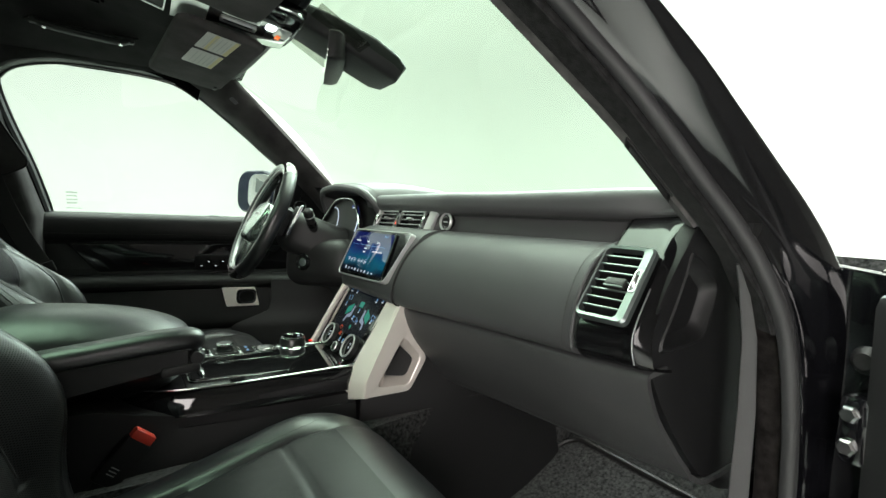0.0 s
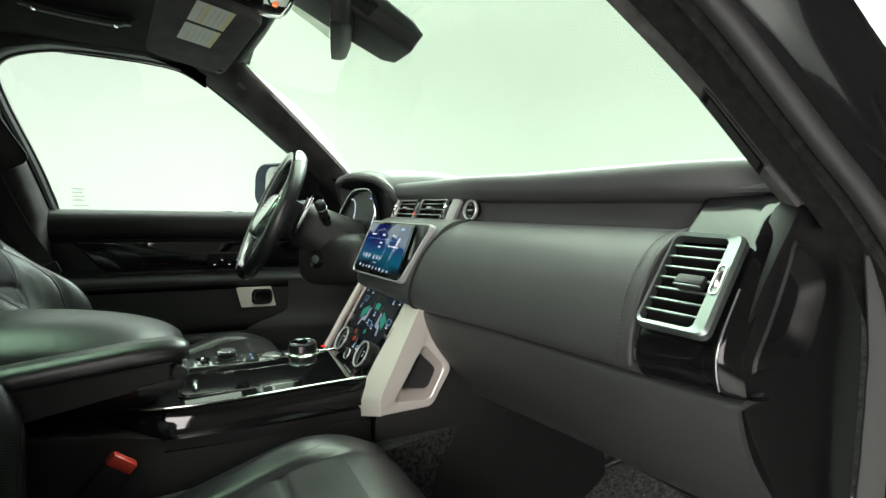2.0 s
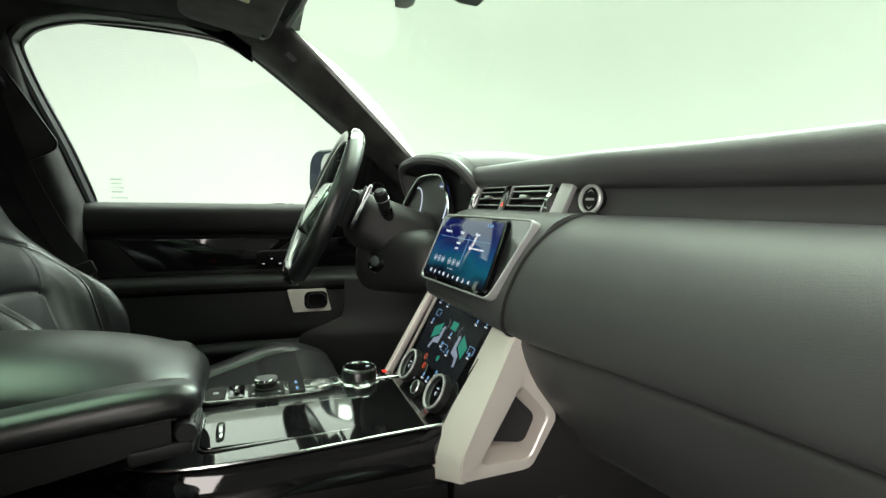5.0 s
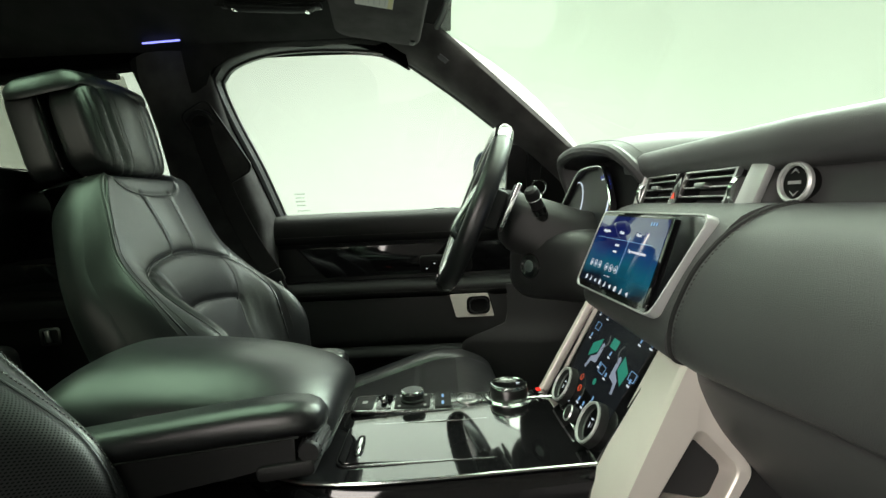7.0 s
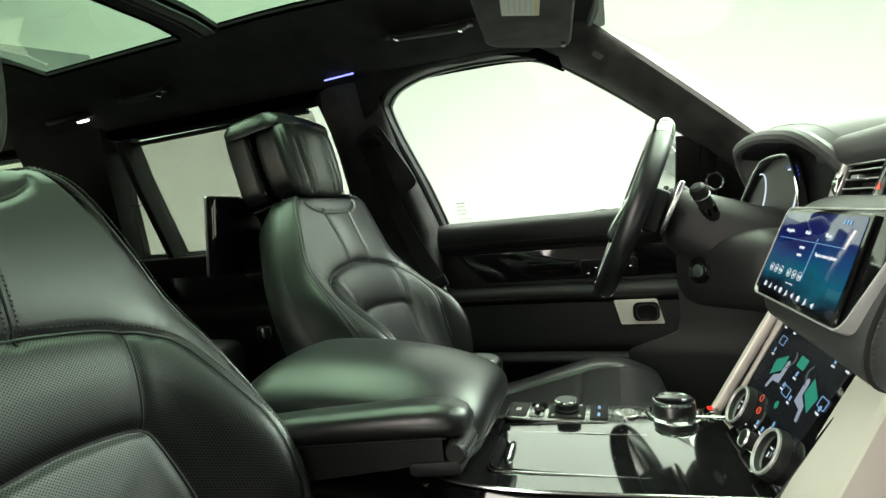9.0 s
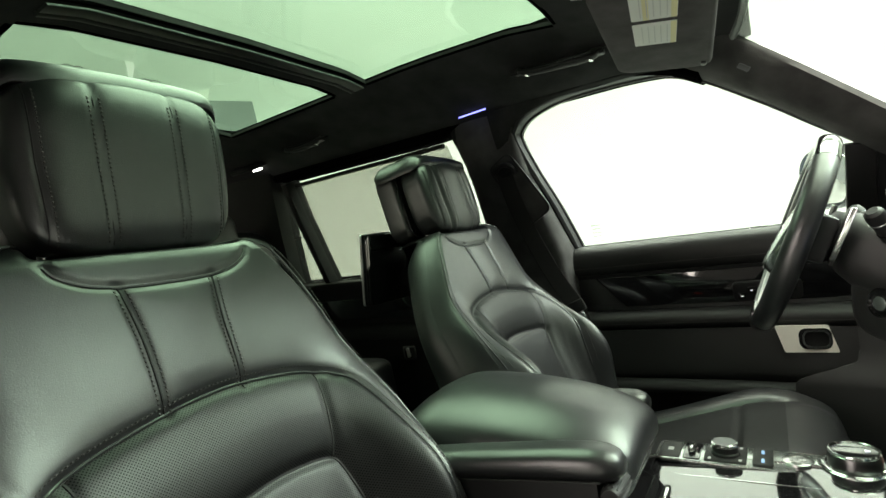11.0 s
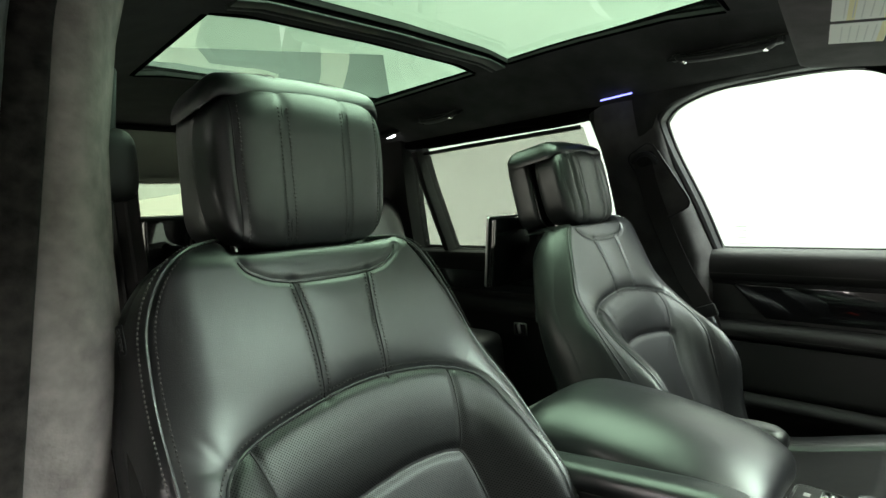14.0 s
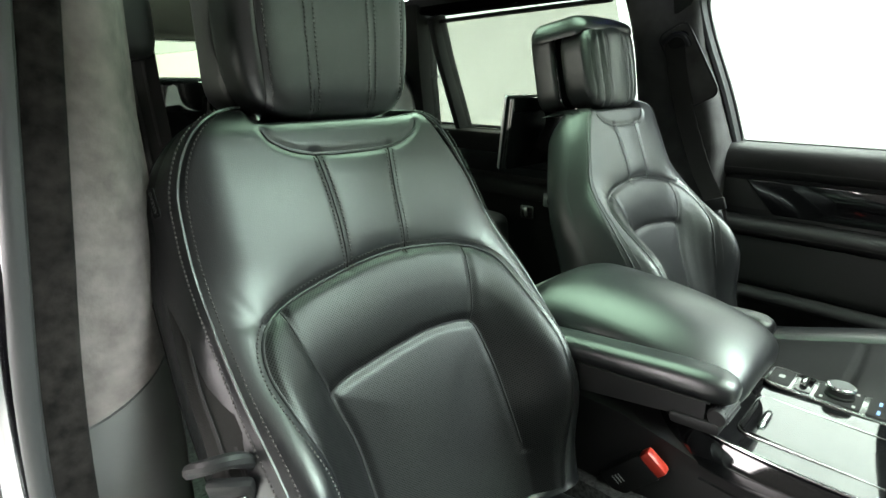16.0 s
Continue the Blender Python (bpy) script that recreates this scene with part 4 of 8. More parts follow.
# window and memory switches
sm = axes((-0.792, 0.235, 1.06), (0, 1, 0), (0.35, 0, 1))
part("switch_block", prism(rrect(0.15, 0.055, 0.012), 0.010, 0.003, sm), PLASTIC, dd)
for i in range(6):
    part("switch", box(0.018, 0.016, 0.006, 0.002, sm @ pose(-0.055 + 0.022 * i, 0.006 if i % 2 else -0.010, 0.012)), DARK, dd)
    part("switch_mark", box(0.006, 0.0025, 0.0006, 0, sm @ pose(-0.055 + 0.022 * i, 0.006 if i % 2 else -0.010, 0.0154)), glow("switch_mark_light", (0.9, 0.95, 1.0), 0.7) if i == 0 else bpy.data.materials["switch_mark_light"], dd, smooth=False)
part("lock_pin", box(0.012, 0.035, 0.012, 0.003, pose(-0.848, 0.224, 1.212)), CHROME, dd, "chrome trim clip on the sill")
part("lock_pin", box(0.012, 0.016, 0.010, 0.003, pose(-0.848, 0.262, 1.212)), CHROME, dd)
part("kick_panel", sheet([[(-0.735 + 0.06 * f, (0.400 - 0.13 * float(smoothstep(0.90, 0.835, z))) + 0.55 * f, z) for f in np.linspace(0, 1, 8)] for z in (0.5, 0.70, 0.832, 0.838, 0.846, 0.858, 0.872, 0.89, 0.92, 0.96, 1.0)], 0.01), COLUMN, dd)
for z0, x0 in ((1.150, 0.786), (0.985, 0.762)):
    stitches([(-(x0 - 0.02 * ((y - 0.05) / 0.4) ** 2), y, z0) for y in np.linspace(-0.26, 0.55, 30)], dd, normal=(1, 0, 0))

# ==== driver's rear door, quarter, tail ====
RW = [(-0.575, 1.638), (-0.90, 1.640), (-1.20, 1.640), (-1.36, 1.630), (-1.405, 1.600), (-1.420, 1.54), (-1.480, 1.34), (-1.515, 1.180), (-1.30, 1.178), (-1.0, 1.182), (-0.70, 1.187), (-0.478, 1.190), (-0.488, 1.25), (-0.516, 1.42), (-0.552, 1.605)]
w2 = thing("window_2", (-0.84, -1.0, 1.18), "dark privacy glass in the rear door", "car window", kind="structure")
for s in (-1, 1):
    ww = w2 if s < 0 else thing("window_3", (0.84, -1.0, 1.18), "dark privacy glass in the rear door", "car window", kind="structure")
    ob = part("pane", flat([(s * (glass_x(z) - 0.005), y, z) for y, z in RW]), G_SIDE, ww, smooth=False)
    ob = part("sun_blind", flat([(s * (glass_x(z) - 0.016), min(y, -0.535 - 0.13 * (z - 1.19)), min(z, 1.598)) for y, z in RW]), G_REAR, ww, "drawn grey mesh sun blind", smooth=False)
    rl = cr(RW, 60, closed=True)
    part("window_frame", loft([[(s * (glass_x(z) - 0.05), y, z) for y, z in ((np.mean(rl, axis=0) + (rl - np.mean(rl, axis=0)) * 1.035))], [(s * (glass_x(z) - 0.04), y, z) for y, z in rl], [(s * glass_x(z), y, z) for y, z in rl], [(s * (glass_x(z) + 0.01), y, z) for y, z in (np.mean(rl, axis=0) + (rl - np.mean(rl, axis=0)) * 1.06)], [(s * (glass_x(z) - 0.05), y, z) for y, z in (np.mean(rl, axis=0) + (rl - np.mean(rl, axis=0)) * 1.09)]], caps=False, loop=True), DARK, ww)
    part("quarter_bar", sweep([(s * (glass_x(z) - 0.03), y, z) for y, z in ((-1.325, 1.610), (-1.325, 1.58), (-1.325, 1.45), (-1.305, 1.178))], rrect(0.03, 0.078, 0.006, 2), up=(1, 0, 0)), DARK, ww)
    part("chrome_strip", sweep([(s * (glass_x(1.19) - 0.025), y, 1.190) for y in (-1.49, -0.52)], rrect(0.006, 0.010, 0.002, 2), up=(1, 0, 0)), CHROME, ww, "bright sill strip")
    part("blind_cassette", sweep([(s * (glass_x(z) - 0.022), y, z) for y, z in ((-1.40, 1.590), (-1.1, 1.594), (-0.60, 1.598))], rrect(0.014, 0.016, 0.004, 2), up=(1, 0, 0)), DARK, ww)
    part("blind_bar", sweep([(s * (glass_x(1.39) - 0.018), y, 1.39) for y in (-1.475, -1.345)], rrect(0.003, 0.004, 0.001, 1), up=(1, 0, 0)), DARK, ww)
    rd = thing("door_3" if s < 0 else "door_4", (s * 0.82, -1.0, 0.5), "closed rear door with black leather trim", "car door", kind="structure")
    if s < 0:
        # small bright pull on the trim
        pm_ = axes((-0.786, -0.912, 0.898), (0, 1, 0.05), (0, -0.25, 1))
        pull = part("door_pull", frame_prism(rrect(0.062, 0.052, 0.010, 4), rrect(0.046, 0.038, 0.007, 4), 0.008, pm_), CHROME, rd, "bright framed door pull")
        part("recess", prism(rrect(0.050, 0.042, 0.007, 4), 0.003, 0.0005, pm_ @ pose(0, 0, -0.001)), DARK, pull)
        part("lever", box(0.014, 0.036, 0.008, 0.003, pm_ @ pose(-0.008, 0, 0.006, 0, 0, 8)), SILVER, pull)
    # leather trim in near-black: shade behind the privacy glass is put into its colour
    part("trim", sheet([[(s * x, y, z) for x, z in cr([(0.86, 1.185), (0.80, 1.185), (0.785, 1.165), (0.79, 1.10), (0.80, 1.02), (0.77, 0.99), (0.765, 0.95), (0.79, 0.92), (0.79, 0.5)], 24)] for y in np.linspace(-1.6, -0.47, 8)], 0.012), DARK, rd)
    part("gloss_insert", box(0.006, 0.9, 0.08, 0.003, pose(s * 0.790, -1.05, 1.07)), PIANO, rd)
    hm2 = axes((s * 0.760, -0.78, 0.965), (0, -s, 0), (0, 0, 1))
    part("handle_plate", frame_prism(rrect(0.09, 0.05, 0.006), [(x * 0.6, y * 0.7) for x, y in rrect(0.09, 0.05, 0.012)], 0.006, hm2), WHEEL_SILVER, rd, "brushed metal handle surround")
    part("handle_lever", box(0.035, 0.016, 0.006, 0.003, hm2 @ pose(0.0, 0, 0.006)), CHROME, rd)
    for i in range(3):
        part("switch_mark", box(0.002, 0.005, 0.005, 0.001, pose(s * 0.785, -0.70 - 0.02 * i, 1.05 - 0.018 * i)), bpy.data.materials["switch_mark_light"], rd, smooth=False)
    part("skin", box(0.03, 1.1, 0.72, 0.005, pose(s * 0.90, -1.0, 0.84)), PAINT, rd)
    # grab handle and reading light over the rear door
    cp = thing("pillar_trim_5" if s < 0 else "pillar_trim_6", (s * 0.75, -1.75, 1.2), "black rear quarter trim with its side glass", "pillar trim", kind="structure")
    part("post", loft([[(s * (glass_x(z) + 0.02), y0, z), (s * (glass_x(z) - 0.08), y0, z), (s * (glass_x(z) - 0.10), y1, z), (s * (glass_x(z) + 0.02), y1, z)] for z, y0, y1 in ((0.6, -1.50, -1.80), (1.17, -1.50, -1.78), (1.40, -1.445, -1.77), (1.58, -1.39, -1.77), (1.66, -1.36, -1.77))]), DARK, cp)
    part("post", loft([[(s * (glass_x(z) + 0.02), -2.25, z), (s * (glass_x(z) - 0.10), -2.22, z), (s * (glass_x(z) - 0.12), -2.42, z), (s * (glass_x(z) + 0.02), -2.42, z)] for z in (0.6, 1.2, 1.4, 1.66)]), DARK, cp)
    part("lower_panel", box(0.10, 0.6, 0.70, 0.02, pose(s * 0.80, -2.02, 0.85)), DARK, cp)
    quarter = flat([(s * (glass_x(z) - 0.03), y, z) for y, z in ((-1.72, 1.19), (-2.30, 1.19), (-2.30, 1.64), (-1.72, 1.64))])
    ob = part("pane", quarter, G_BACK, cp, smooth=False)
    ob.visible_shadow = False

tg = thing("tailgate", (0, -2.35, 1.2), "tailgate with its rear window and black header trim", "tailgate", kind="structure")
part("header", sheet([[(x, -1.75 - 0.55 * f, 1.70 - 0.15 * f * f) for f in np.linspace(0, 1, 6)] for x in np.linspace(-0.64, 0.64, 9)], 0.015), DARK, tg)
part("sill", box(1.4, 0.10, 0.75, 0.02, pose(0, -2.38, 0.97)), DARK, tg)
ob = part("pane", flat([(-0.68, -2.38, 1.33), (0.68, -2.38, 1.33), (0.60, -2.30, 1.60), (-0.60, -2.30, 1.60)]), G_BACK, tg, smooth=False)
ob.visible_shadow = False
part("blind_rod", tube([(-0.55, -2.26, 1.545), (0, -2.26, 1.54), (0.55, -2.26, 1.545)], 0.004), SILVER, tg)

# ==== floor, tunnel, toe board ====
rows = []
for y, z in cr([(-2.4, 0.62), (-1.5, 0.55), (-0.3, 0.54), (0.5, 0.545), (0.72, 0.575), (0.93, 0.665), (1.05, 0.78), (1.12, 0.95), (1.14, 1.20)], 30):
    rows.append([(x, y, z) for x in np.linspace(-0.82, 0.82, 13)])
tagged(part("floor", sheet(rows, 0.02), CARPET), "black pile carpet over the footwells and toe board", "carpet", kind="structure")
tagged(part("tunnel", loft([[(-0.20, y, 0.5), (-0.17, y, z), (0.17, y, z), (0.20, y, 0.5)] for y, z in ((-1.2, 0.72), (0.4, 0.80), (0.75, 0.85), (1.1, 0.9))]), CARPET), "carpeted transmission tunnel", "tunnel", kind="structure")


def floor_mat(x0, x1, nm):
    mt_ = thing(nm, ((x0 + x1) / 2, 0.55, 0.55), "thick black carpet floor mat with a stitched edge", "floor mat", "front floor mats")
    pts = cr([(0.30, 0.556), (0.55, 0.562), (0.72, 0.592), (0.86, 0.650), (0.90, 0.673), (0.93, 0.690), (0.943, 0.698), (0.9495, 0.7015)], 30)
    pull = lambda y: 0.055 * (1 - math.sqrt(max(0.0, 1 - max(0.0, (y - 0.895) / 0.055) ** 2)))
    grid = [[(x0 + pull(y) + (x1 - x0 - 2 * pull(y)) * f, y, z) for f in np.linspace(0, 1, 8)] for y, z in pts]
    part("carpet_face", sheet(grid, 0.010), CARPET, mt_)
    rim = [(x0, pts[0][0], pts[0][1])] + [(x0 + pull(y), y, z + 0.003) for y, z in pts] + [(x1 - pull(y), y, z + 0.003) for y, z in reversed(pts)]
    part("edge_binding", tube(rim, 0.006, 8, loop=True), RUBBER, mt_)


floor_mat(0.20, 0.68, "floor_mat")
floor_mat(-0.68, -0.20, "floor_mat.001")


# ==== dashboard ====
dash = thing("dashboard", (0, 0.75, 0.9), "black leather dashboard with stitched seams and gloss black end pods", "dashboard")


def bow(x):
    """How far the dashboard's face lies forward of its middle, across the car."""
    return np.interp(abs(x), [0, 0.14, 0.20, 0.40, 0.60, 0.75], [0, 0.0, 0.0, 0.045, 0.080, 0.115])


def top_bow(x):
    return np.interp(abs(x), [0, 0.14, 0.20, 0.40, 0.55, 0.60, 0.645, 0.70, 0.76], [0, 0.0, 0.0, 0.046, 0.082, 0.103, 0.134, 0.180, 0.22])


def dash_sheet(name, profile, x0, x1, material, label="", n=24, thick=0.008, mul=1.0, parent=None, angle=50, fun=bow):
    far = lambda x: np.interp(abs(x), [0, 0.4, 0.6, 0.70, 0.76], [1.06, 0.99, 0.86, 0.80, 0.80])
    grid = [[(x, min(far(x), y + mul * fun(x)), z + (0.005 * smoothstep(0.3, 0.6, x) if name == "top_pad" and z > 1.27 else 0)) for y, z in profile] for x in np.linspace(x0, x1, n)]
    return part(name, sheet(grid, thick), material, parent or dash, label, angle=angle)


# top pad with its overhanging lip; the lip's y is given at the middle of the car
TOP = cr([(1.06, 1.262), (0.90, 1.283), (0.72, 1.293), (0.62, 1.2920), (0.575, 1.2890), (0.558, 1.2868), (0.5515, 1.2825), (0.5495, 1.2740), (0.5515, 1.2640), (0.564, 1.2570), (0.60, 1.254)], 60)
dash_sheet("top_pad", TOP, -0.76, 0.735, DASH_LEATHER, "soft leather top pad with a rolled lip", n=60, fun=top_bow)
# recessed band, fine ribs, under the lip
dash_sheet("band", cr([(0.574, 1.258), (0.567, 1.240), (0.560, 1.215), (0.562, 1.200)], 8), -0.70, 0.612, DASH_LEATHER, "dark trim band under the lip", n=30, fun=top_bow)
# large padded bulge over the glove box
BULGE = cr([(0.585, 1.204), (0.565, 1.2135), (0.545, 1.2150), (0.520, 1.208), (0.492, 1.188), (0.470, 1.155), (0.458, 1.118), (0.454, 1.090), (0.455, 1.070), (0.462, 1.058), (0.480, 1.053)], 34)
def seam_x(z):
    """Where the screen surround meets the padded panel."""
    return float(np.interp(z, [1.05, 1.10, 1.16, 1.215], [0.161, 0.167, 0.187, 0.210]))


grid = [[(x, y + 0.92 * bow(x), z) for y, z in BULGE for x in [seam_x(z) + 0.003 + f * (0.604 - seam_x(z) - 0.003)]] for f in np.linspace(0, 1, 30)]
part("padded_panel", sheet(grid, 0.008), DASH_LEATHER, dash, "padded leather panel above the glove box", angle=50)
# end roll beside the pod
edge = [(0.604, y + 0.92 * bow(0.604) + 0.001, z) for y, z in BULGE]
part("edge_piping", tube(edge[2:-6], 0.0042, 10, up=(1, 0, 0)), DASH_LEATHER, dash)
stitches([(0.590, y + 0.92 * bow(0.59) - 0.001, z + 0.001) for y, z in BULGE[3:-3]], dash, normal=(0, -1, 0.3))
edge = [(seam_x(z), y + 0.92 * bow(0.168) + 0.0005, z) for y, z in BULGE]
part("edge_gap", tube(edge, 0.0035, 8, up=(1, 0, 0)), SEAM, dash)
stitches([(seam_x(z) + 0.011, y + 0.92 * bow(0.182) - 0.0015, z + 0.001) for y, z in BULGE[3:-3]], dash, normal=(0, -1, 0.3))
# glove box and knee panel
LOWER = cr([(0.520, 1.058), (0.486, 1.052), (0.482, 1.036), (0.505, 0.985), (0.550, 0.928), (0.578, 0.898), (0.592, 0.884), (0.64, 0.872), (0.80, 0.90)], 30)
dash_sheet("glove_box", LOWER, 0.165, 0.708, DASH_LEATHER, "leather glove box lid and knee panel", n=24, mul=0.8)
dash_sheet("knee_panel", LOWER, -0.74, -0.165, COLUMN, n=16, mul=0.8)
# driver's side fascia below the hood
FASC = cr([(0.600, 1.200), (0.575, 1.190), (0.545, 1.165), (0.525, 1.12), (0.515, 1.07), (0.505, 1.045)], 16)
dash_sheet("fascia", FASC, -0.76, -0.20, COLUMN, n=20, mul=0.6)
# seam across the top pad
for x in (0.205, 0.595):
    seam = [(x + 0.05 * f, y + top_bow(x + 0.05 * f), z + 0.0005) for f, (y, z) in zip(np.linspace(1, 0, 26), TOP[4:30])]
    part("top_seam", tube(seam, 0.0016, 6, up=(1, 0, 0)), SEAM, dash)

# ---- passenger end pod with its air vent ----
POD_L = [(0.596, 0.662, 1.262), (0.600, 0.632, 1.238), (0.604, 0.600, 1.207), (0.608, 0.564, 1.163), (0.612, 0.534, 1.118), (0.615, 0.522, 1.092), (0.617, 0.524, 1.070), (0.618, 0.540, 1.056), (0.620, 0.57, 1.050)]
POD_R = [(0.648, 0.686, 1.262), (0.668, 0.652, 1.238), (0.686, 0.615, 1.208), (0.690, 0.583, 1.165), (0.692, 0.556, 1.120), (0.693, 0.547, 1.094), (0.694, 0.550, 1.070), (0.694, 0.560, 1.056), (0.694, 0.59, 1.050)]
POD_E = [(0.684, 0.700, 1.262), (0.688, 0.672, 1.240), (0.696, 0.640, 1.212), (0.700, 0.606, 1.170), (0.705, 0.576, 1.128), (0.708, 0.561, 1.096), (0.711, 0.560, 1.072), (0.712, 0.567, 1.056), (0.712, 0.60, 1.050)]
pl, pr, pe = cr(POD_L, 32), cr(POD_R, 32), cr(POD_E, 32)
cols = [pl + np.array([-0.006, 0.03, 0]), pl + np.array([0, 0.006, 0]), pl + np.array([0.004, 0.001, 0])]
for f in (0.05, 0.08, 0.09, 0.4, 0.7, 0.80, 0.81, 0.93):
    col = pl * (1 - f) + pr * f
    hole = (col[:, 2] > 1.120) & (col[:, 2] < 1.199) & (0.085 < f < 0.805)
    cols.append(col + np.stack([0 * hole, 0.002 + 0.05 * hole, 0 * hole], 1))
cols += [pr + np.array([0.001, 0.0, 0]), pr * 0.8 + pe * 0.2 + np.array([0.002, 0.003, 0]), pr * 0.4 + pe * 0.6 + np.array([0.002, 0.004, 0]), pe + np.array([0, 0.008, 0])]
part("end_pod", sheet(cols, 0.004), POD_GLOSS, dash, "gloss black end pod", angle=60)
part("pod_line", tube([p + np.array([0.002, -0.0005, 0]) for p in pr[12:26]], 0.0011, 6, up=(1, 0, 0)), SILVER, dash)

part("top_ledge", tube(cr([(0.555, 0.640, 1.262), (0.610, 0.662, 1.2635), (0.650, 0.684, 1.265), (0.676, 0.702, 1.265)], 14), 0.0075, 10), DASH_LEATHER, dash, "rounded leather edge of the dash top")

# vent: local x across the car, local y up the sloping face
VO = Vector((0.6510, 0.5635, 1.1625))
vent = thing("air_vent", VO, "satin silver framed air vent with horizontal slats", "air vent")
vm = axes(VO, (1, 0.17, -0.02), (-0.10, 0.64, 0.84)) @ pose(0, 0, 0.0035)
VW, VH = 0.076, 0.121
SH = 0.0


def slope(pts):
    """Leans an outline to its right with height."""
    return [(x + SH * y, y) for x, y in pts]


outer = slope(rrect(VW, VH, 0.009, 5))
inner = slope([(x * 0.76 - 0.0065, y * 0.90) for x, y in rrect(VW, VH, 0.008, 5)])
mid = [((a[0] * 0.75 + b[0] * 0.25), (a[1] * 0.75 + b[1] * 0.25)) for a, b in zip(outer, inner)]
part("frame", loft([[vm @ Vector((x, y, z)) for x, y in pts] for pts, z in ((outer, -0.008), (outer, 0.001), (mid, 0.004), (inner, 0.0025), (inner, -0.010))], caps=False, loop=True), VENT_SILVER, vent, "satin silver frame")
part("duct", box(0.060, 0.110, 0.004, 0.001, vm @ pose(-0.0065, 0, -0.034)), DARK, vent)
for sx in (-1, 1):
    part("duct_wall", box(0.003, 0.108, 0.03, 0.001, vm @ pose(-0.0065 + sx * 0.0305, 0, -0.020)), DARK, vent)
for i in range(7):
    yy = -0.0415 + i * 0.0138
    part("slat", box(0.058, 0.0022, 0.016, 0.0008, vm @ pose(-0.0065, yy, -0.010, -14, 0, 0)), PLASTIC, vent)
    part("slat_edge", box(0.058, 0.0030, 0.0024, 0.0009, vm @ pose(-0.0065, yy + 0.0016, -0.0016, -14, 0, 0)), VENT_SILVER, vent, "bright slat edge")
for i in range(6):
    part("inner_vane", box(0.0016, 0.10, 0.010, 0.0005, vm @ pose(-0.028 + i * 0.0088, 0, -0.026)), DARK, vent)
part("tab", box(0.030, 0.014, 0.012, 0.003, vm @ pose(0.002, -0.003, 0.002, -14, 0, 0)), COLUMN, vent, "dark moulded direction tab")
part("tab_edge", box(0.029, 0.0018, 0.003, 0.0008, vm @ pose(0.002, -0.0102, 0.0075, -14, 0, 0)), VENT_SILVER, vent)
part("wheel_slot", frame_prism(rrect(0.0095, 0.036, 0.004), [(x * 0.7, y * 0.9) for x, y in rrect(0.0095, 0.036, 0.004)], 0.002, vm @ pose(0.0278, 0.004, 0.0028)), CHROME, vent)
part("thumb_wheel", rev([(0, -0.0025), (0.013, -0.0025), (0.0145, 0), (0.013, 0.0025), (0, 0.0025)], 24, vm @ pose(0.0278, 0.004, -0.006) @ pose(0, 0, 0, 0, 90, 0)), SILVER, vent)

# ---- end cap panel facing the open door ----
cap = thing("dash_end_panel", (0.72, 0.65, 0.9), "matt black end panel with a six-sided recess", "dash end panel")
CAP = [(0.704, y, z) for y, z in ((0.66, 1.248), (0.633, 1.215), (0.607, 1.178), (0.582, 1.137), (0.565, 1.098), (0.567, 1.079), (0.573, 1.056), (0.602, 1.003), (0.644, 0.944), (0.695, 0.888), (0.724, 0.870), (0.793, 0.840), (0.80, 0.937), (0.80, 1.008), (0.797, 1.078), (0.788, 1.139), (0.774, 1.186), (0.750, 1.222), (0.713, 1.250))]
HEX = [(0.650, 1.205), (0.668, 1.196), (0.707, 1.163), (0.703, 1.143), (0.682, 1.095), (0.664, 1.086), (0.598, 1.079), (0.592, 1.087), (0.618, 1.135), (0.638, 1.180), (0.643, 1.202)]


def scaled(poly, k):
    c = np.mean(poly, axis=0)
    return [tuple(c + (np.array(p) - c) * k) for p in poly]


def near(poly, target):
    """Turns a closed outline so that it starts nearest to the start of the other."""
    i = min(range(len(poly)), key=lambda k: sum((a - b) ** 2 for a, b in zip(poly[k], target[0])))
    return poly[i:] + poly[:i]


def rounded(poly, r, n=5):
    """A polygon with its corners rounded off by arcs of about radius r."""
    out = []
    k = len(poly)
    for i in range(k):
        p, a, b = (np.array(poly[q % k], float) for q in (i, i - 1, i + 1))
        la, lb = np.linalg.norm(a - p), np.linalg.norm(b - p)
        s0, s1 = p + (a - p) * min(r, la * 0.45) / la, p + (b - p) * min(r, lb * 0.45) / lb
        for f in np.linspace(0, 1, n):
            out.append(tuple(s0 * (1 - f) ** 2 + p * 2 * f * (1 - f) + s1 * f * f))
    return out


def polar(poly, centre, n=72):
    """A closed outline in y and z, sampled at even angles round a centre."""
    p = np.array(poly, float)
    ang = np.unwrap(np.arctan2(p[:, 2] - centre[1], p[:, 1] - centre[0]))
    if ang[-1] < ang[0]:
        p, ang = p[::-1], ang[::-1]
    a3 = np.r_[ang - 2 * math.pi, ang, ang + 2 * math.pi]
    q = np.r_[p, p, p]
    order = np.argsort(a3)
    return [tuple(np.interp(a, a3[order], q[order, k]) for k in range(3)) for a in np.linspace(0, 2 * math.pi, n, endpoint=False)]


HC = (0.652, 1.140)
capl = polar(cr(CAP, 160, True), HC)
hexl = polar(rounded([(0.704, y, z) for y, z in HEX], 0.012, 8), HC)


def capring(pts, k, dx):
    return [(x + dx, y, z) for x, y, z in scaled(pts, k)]


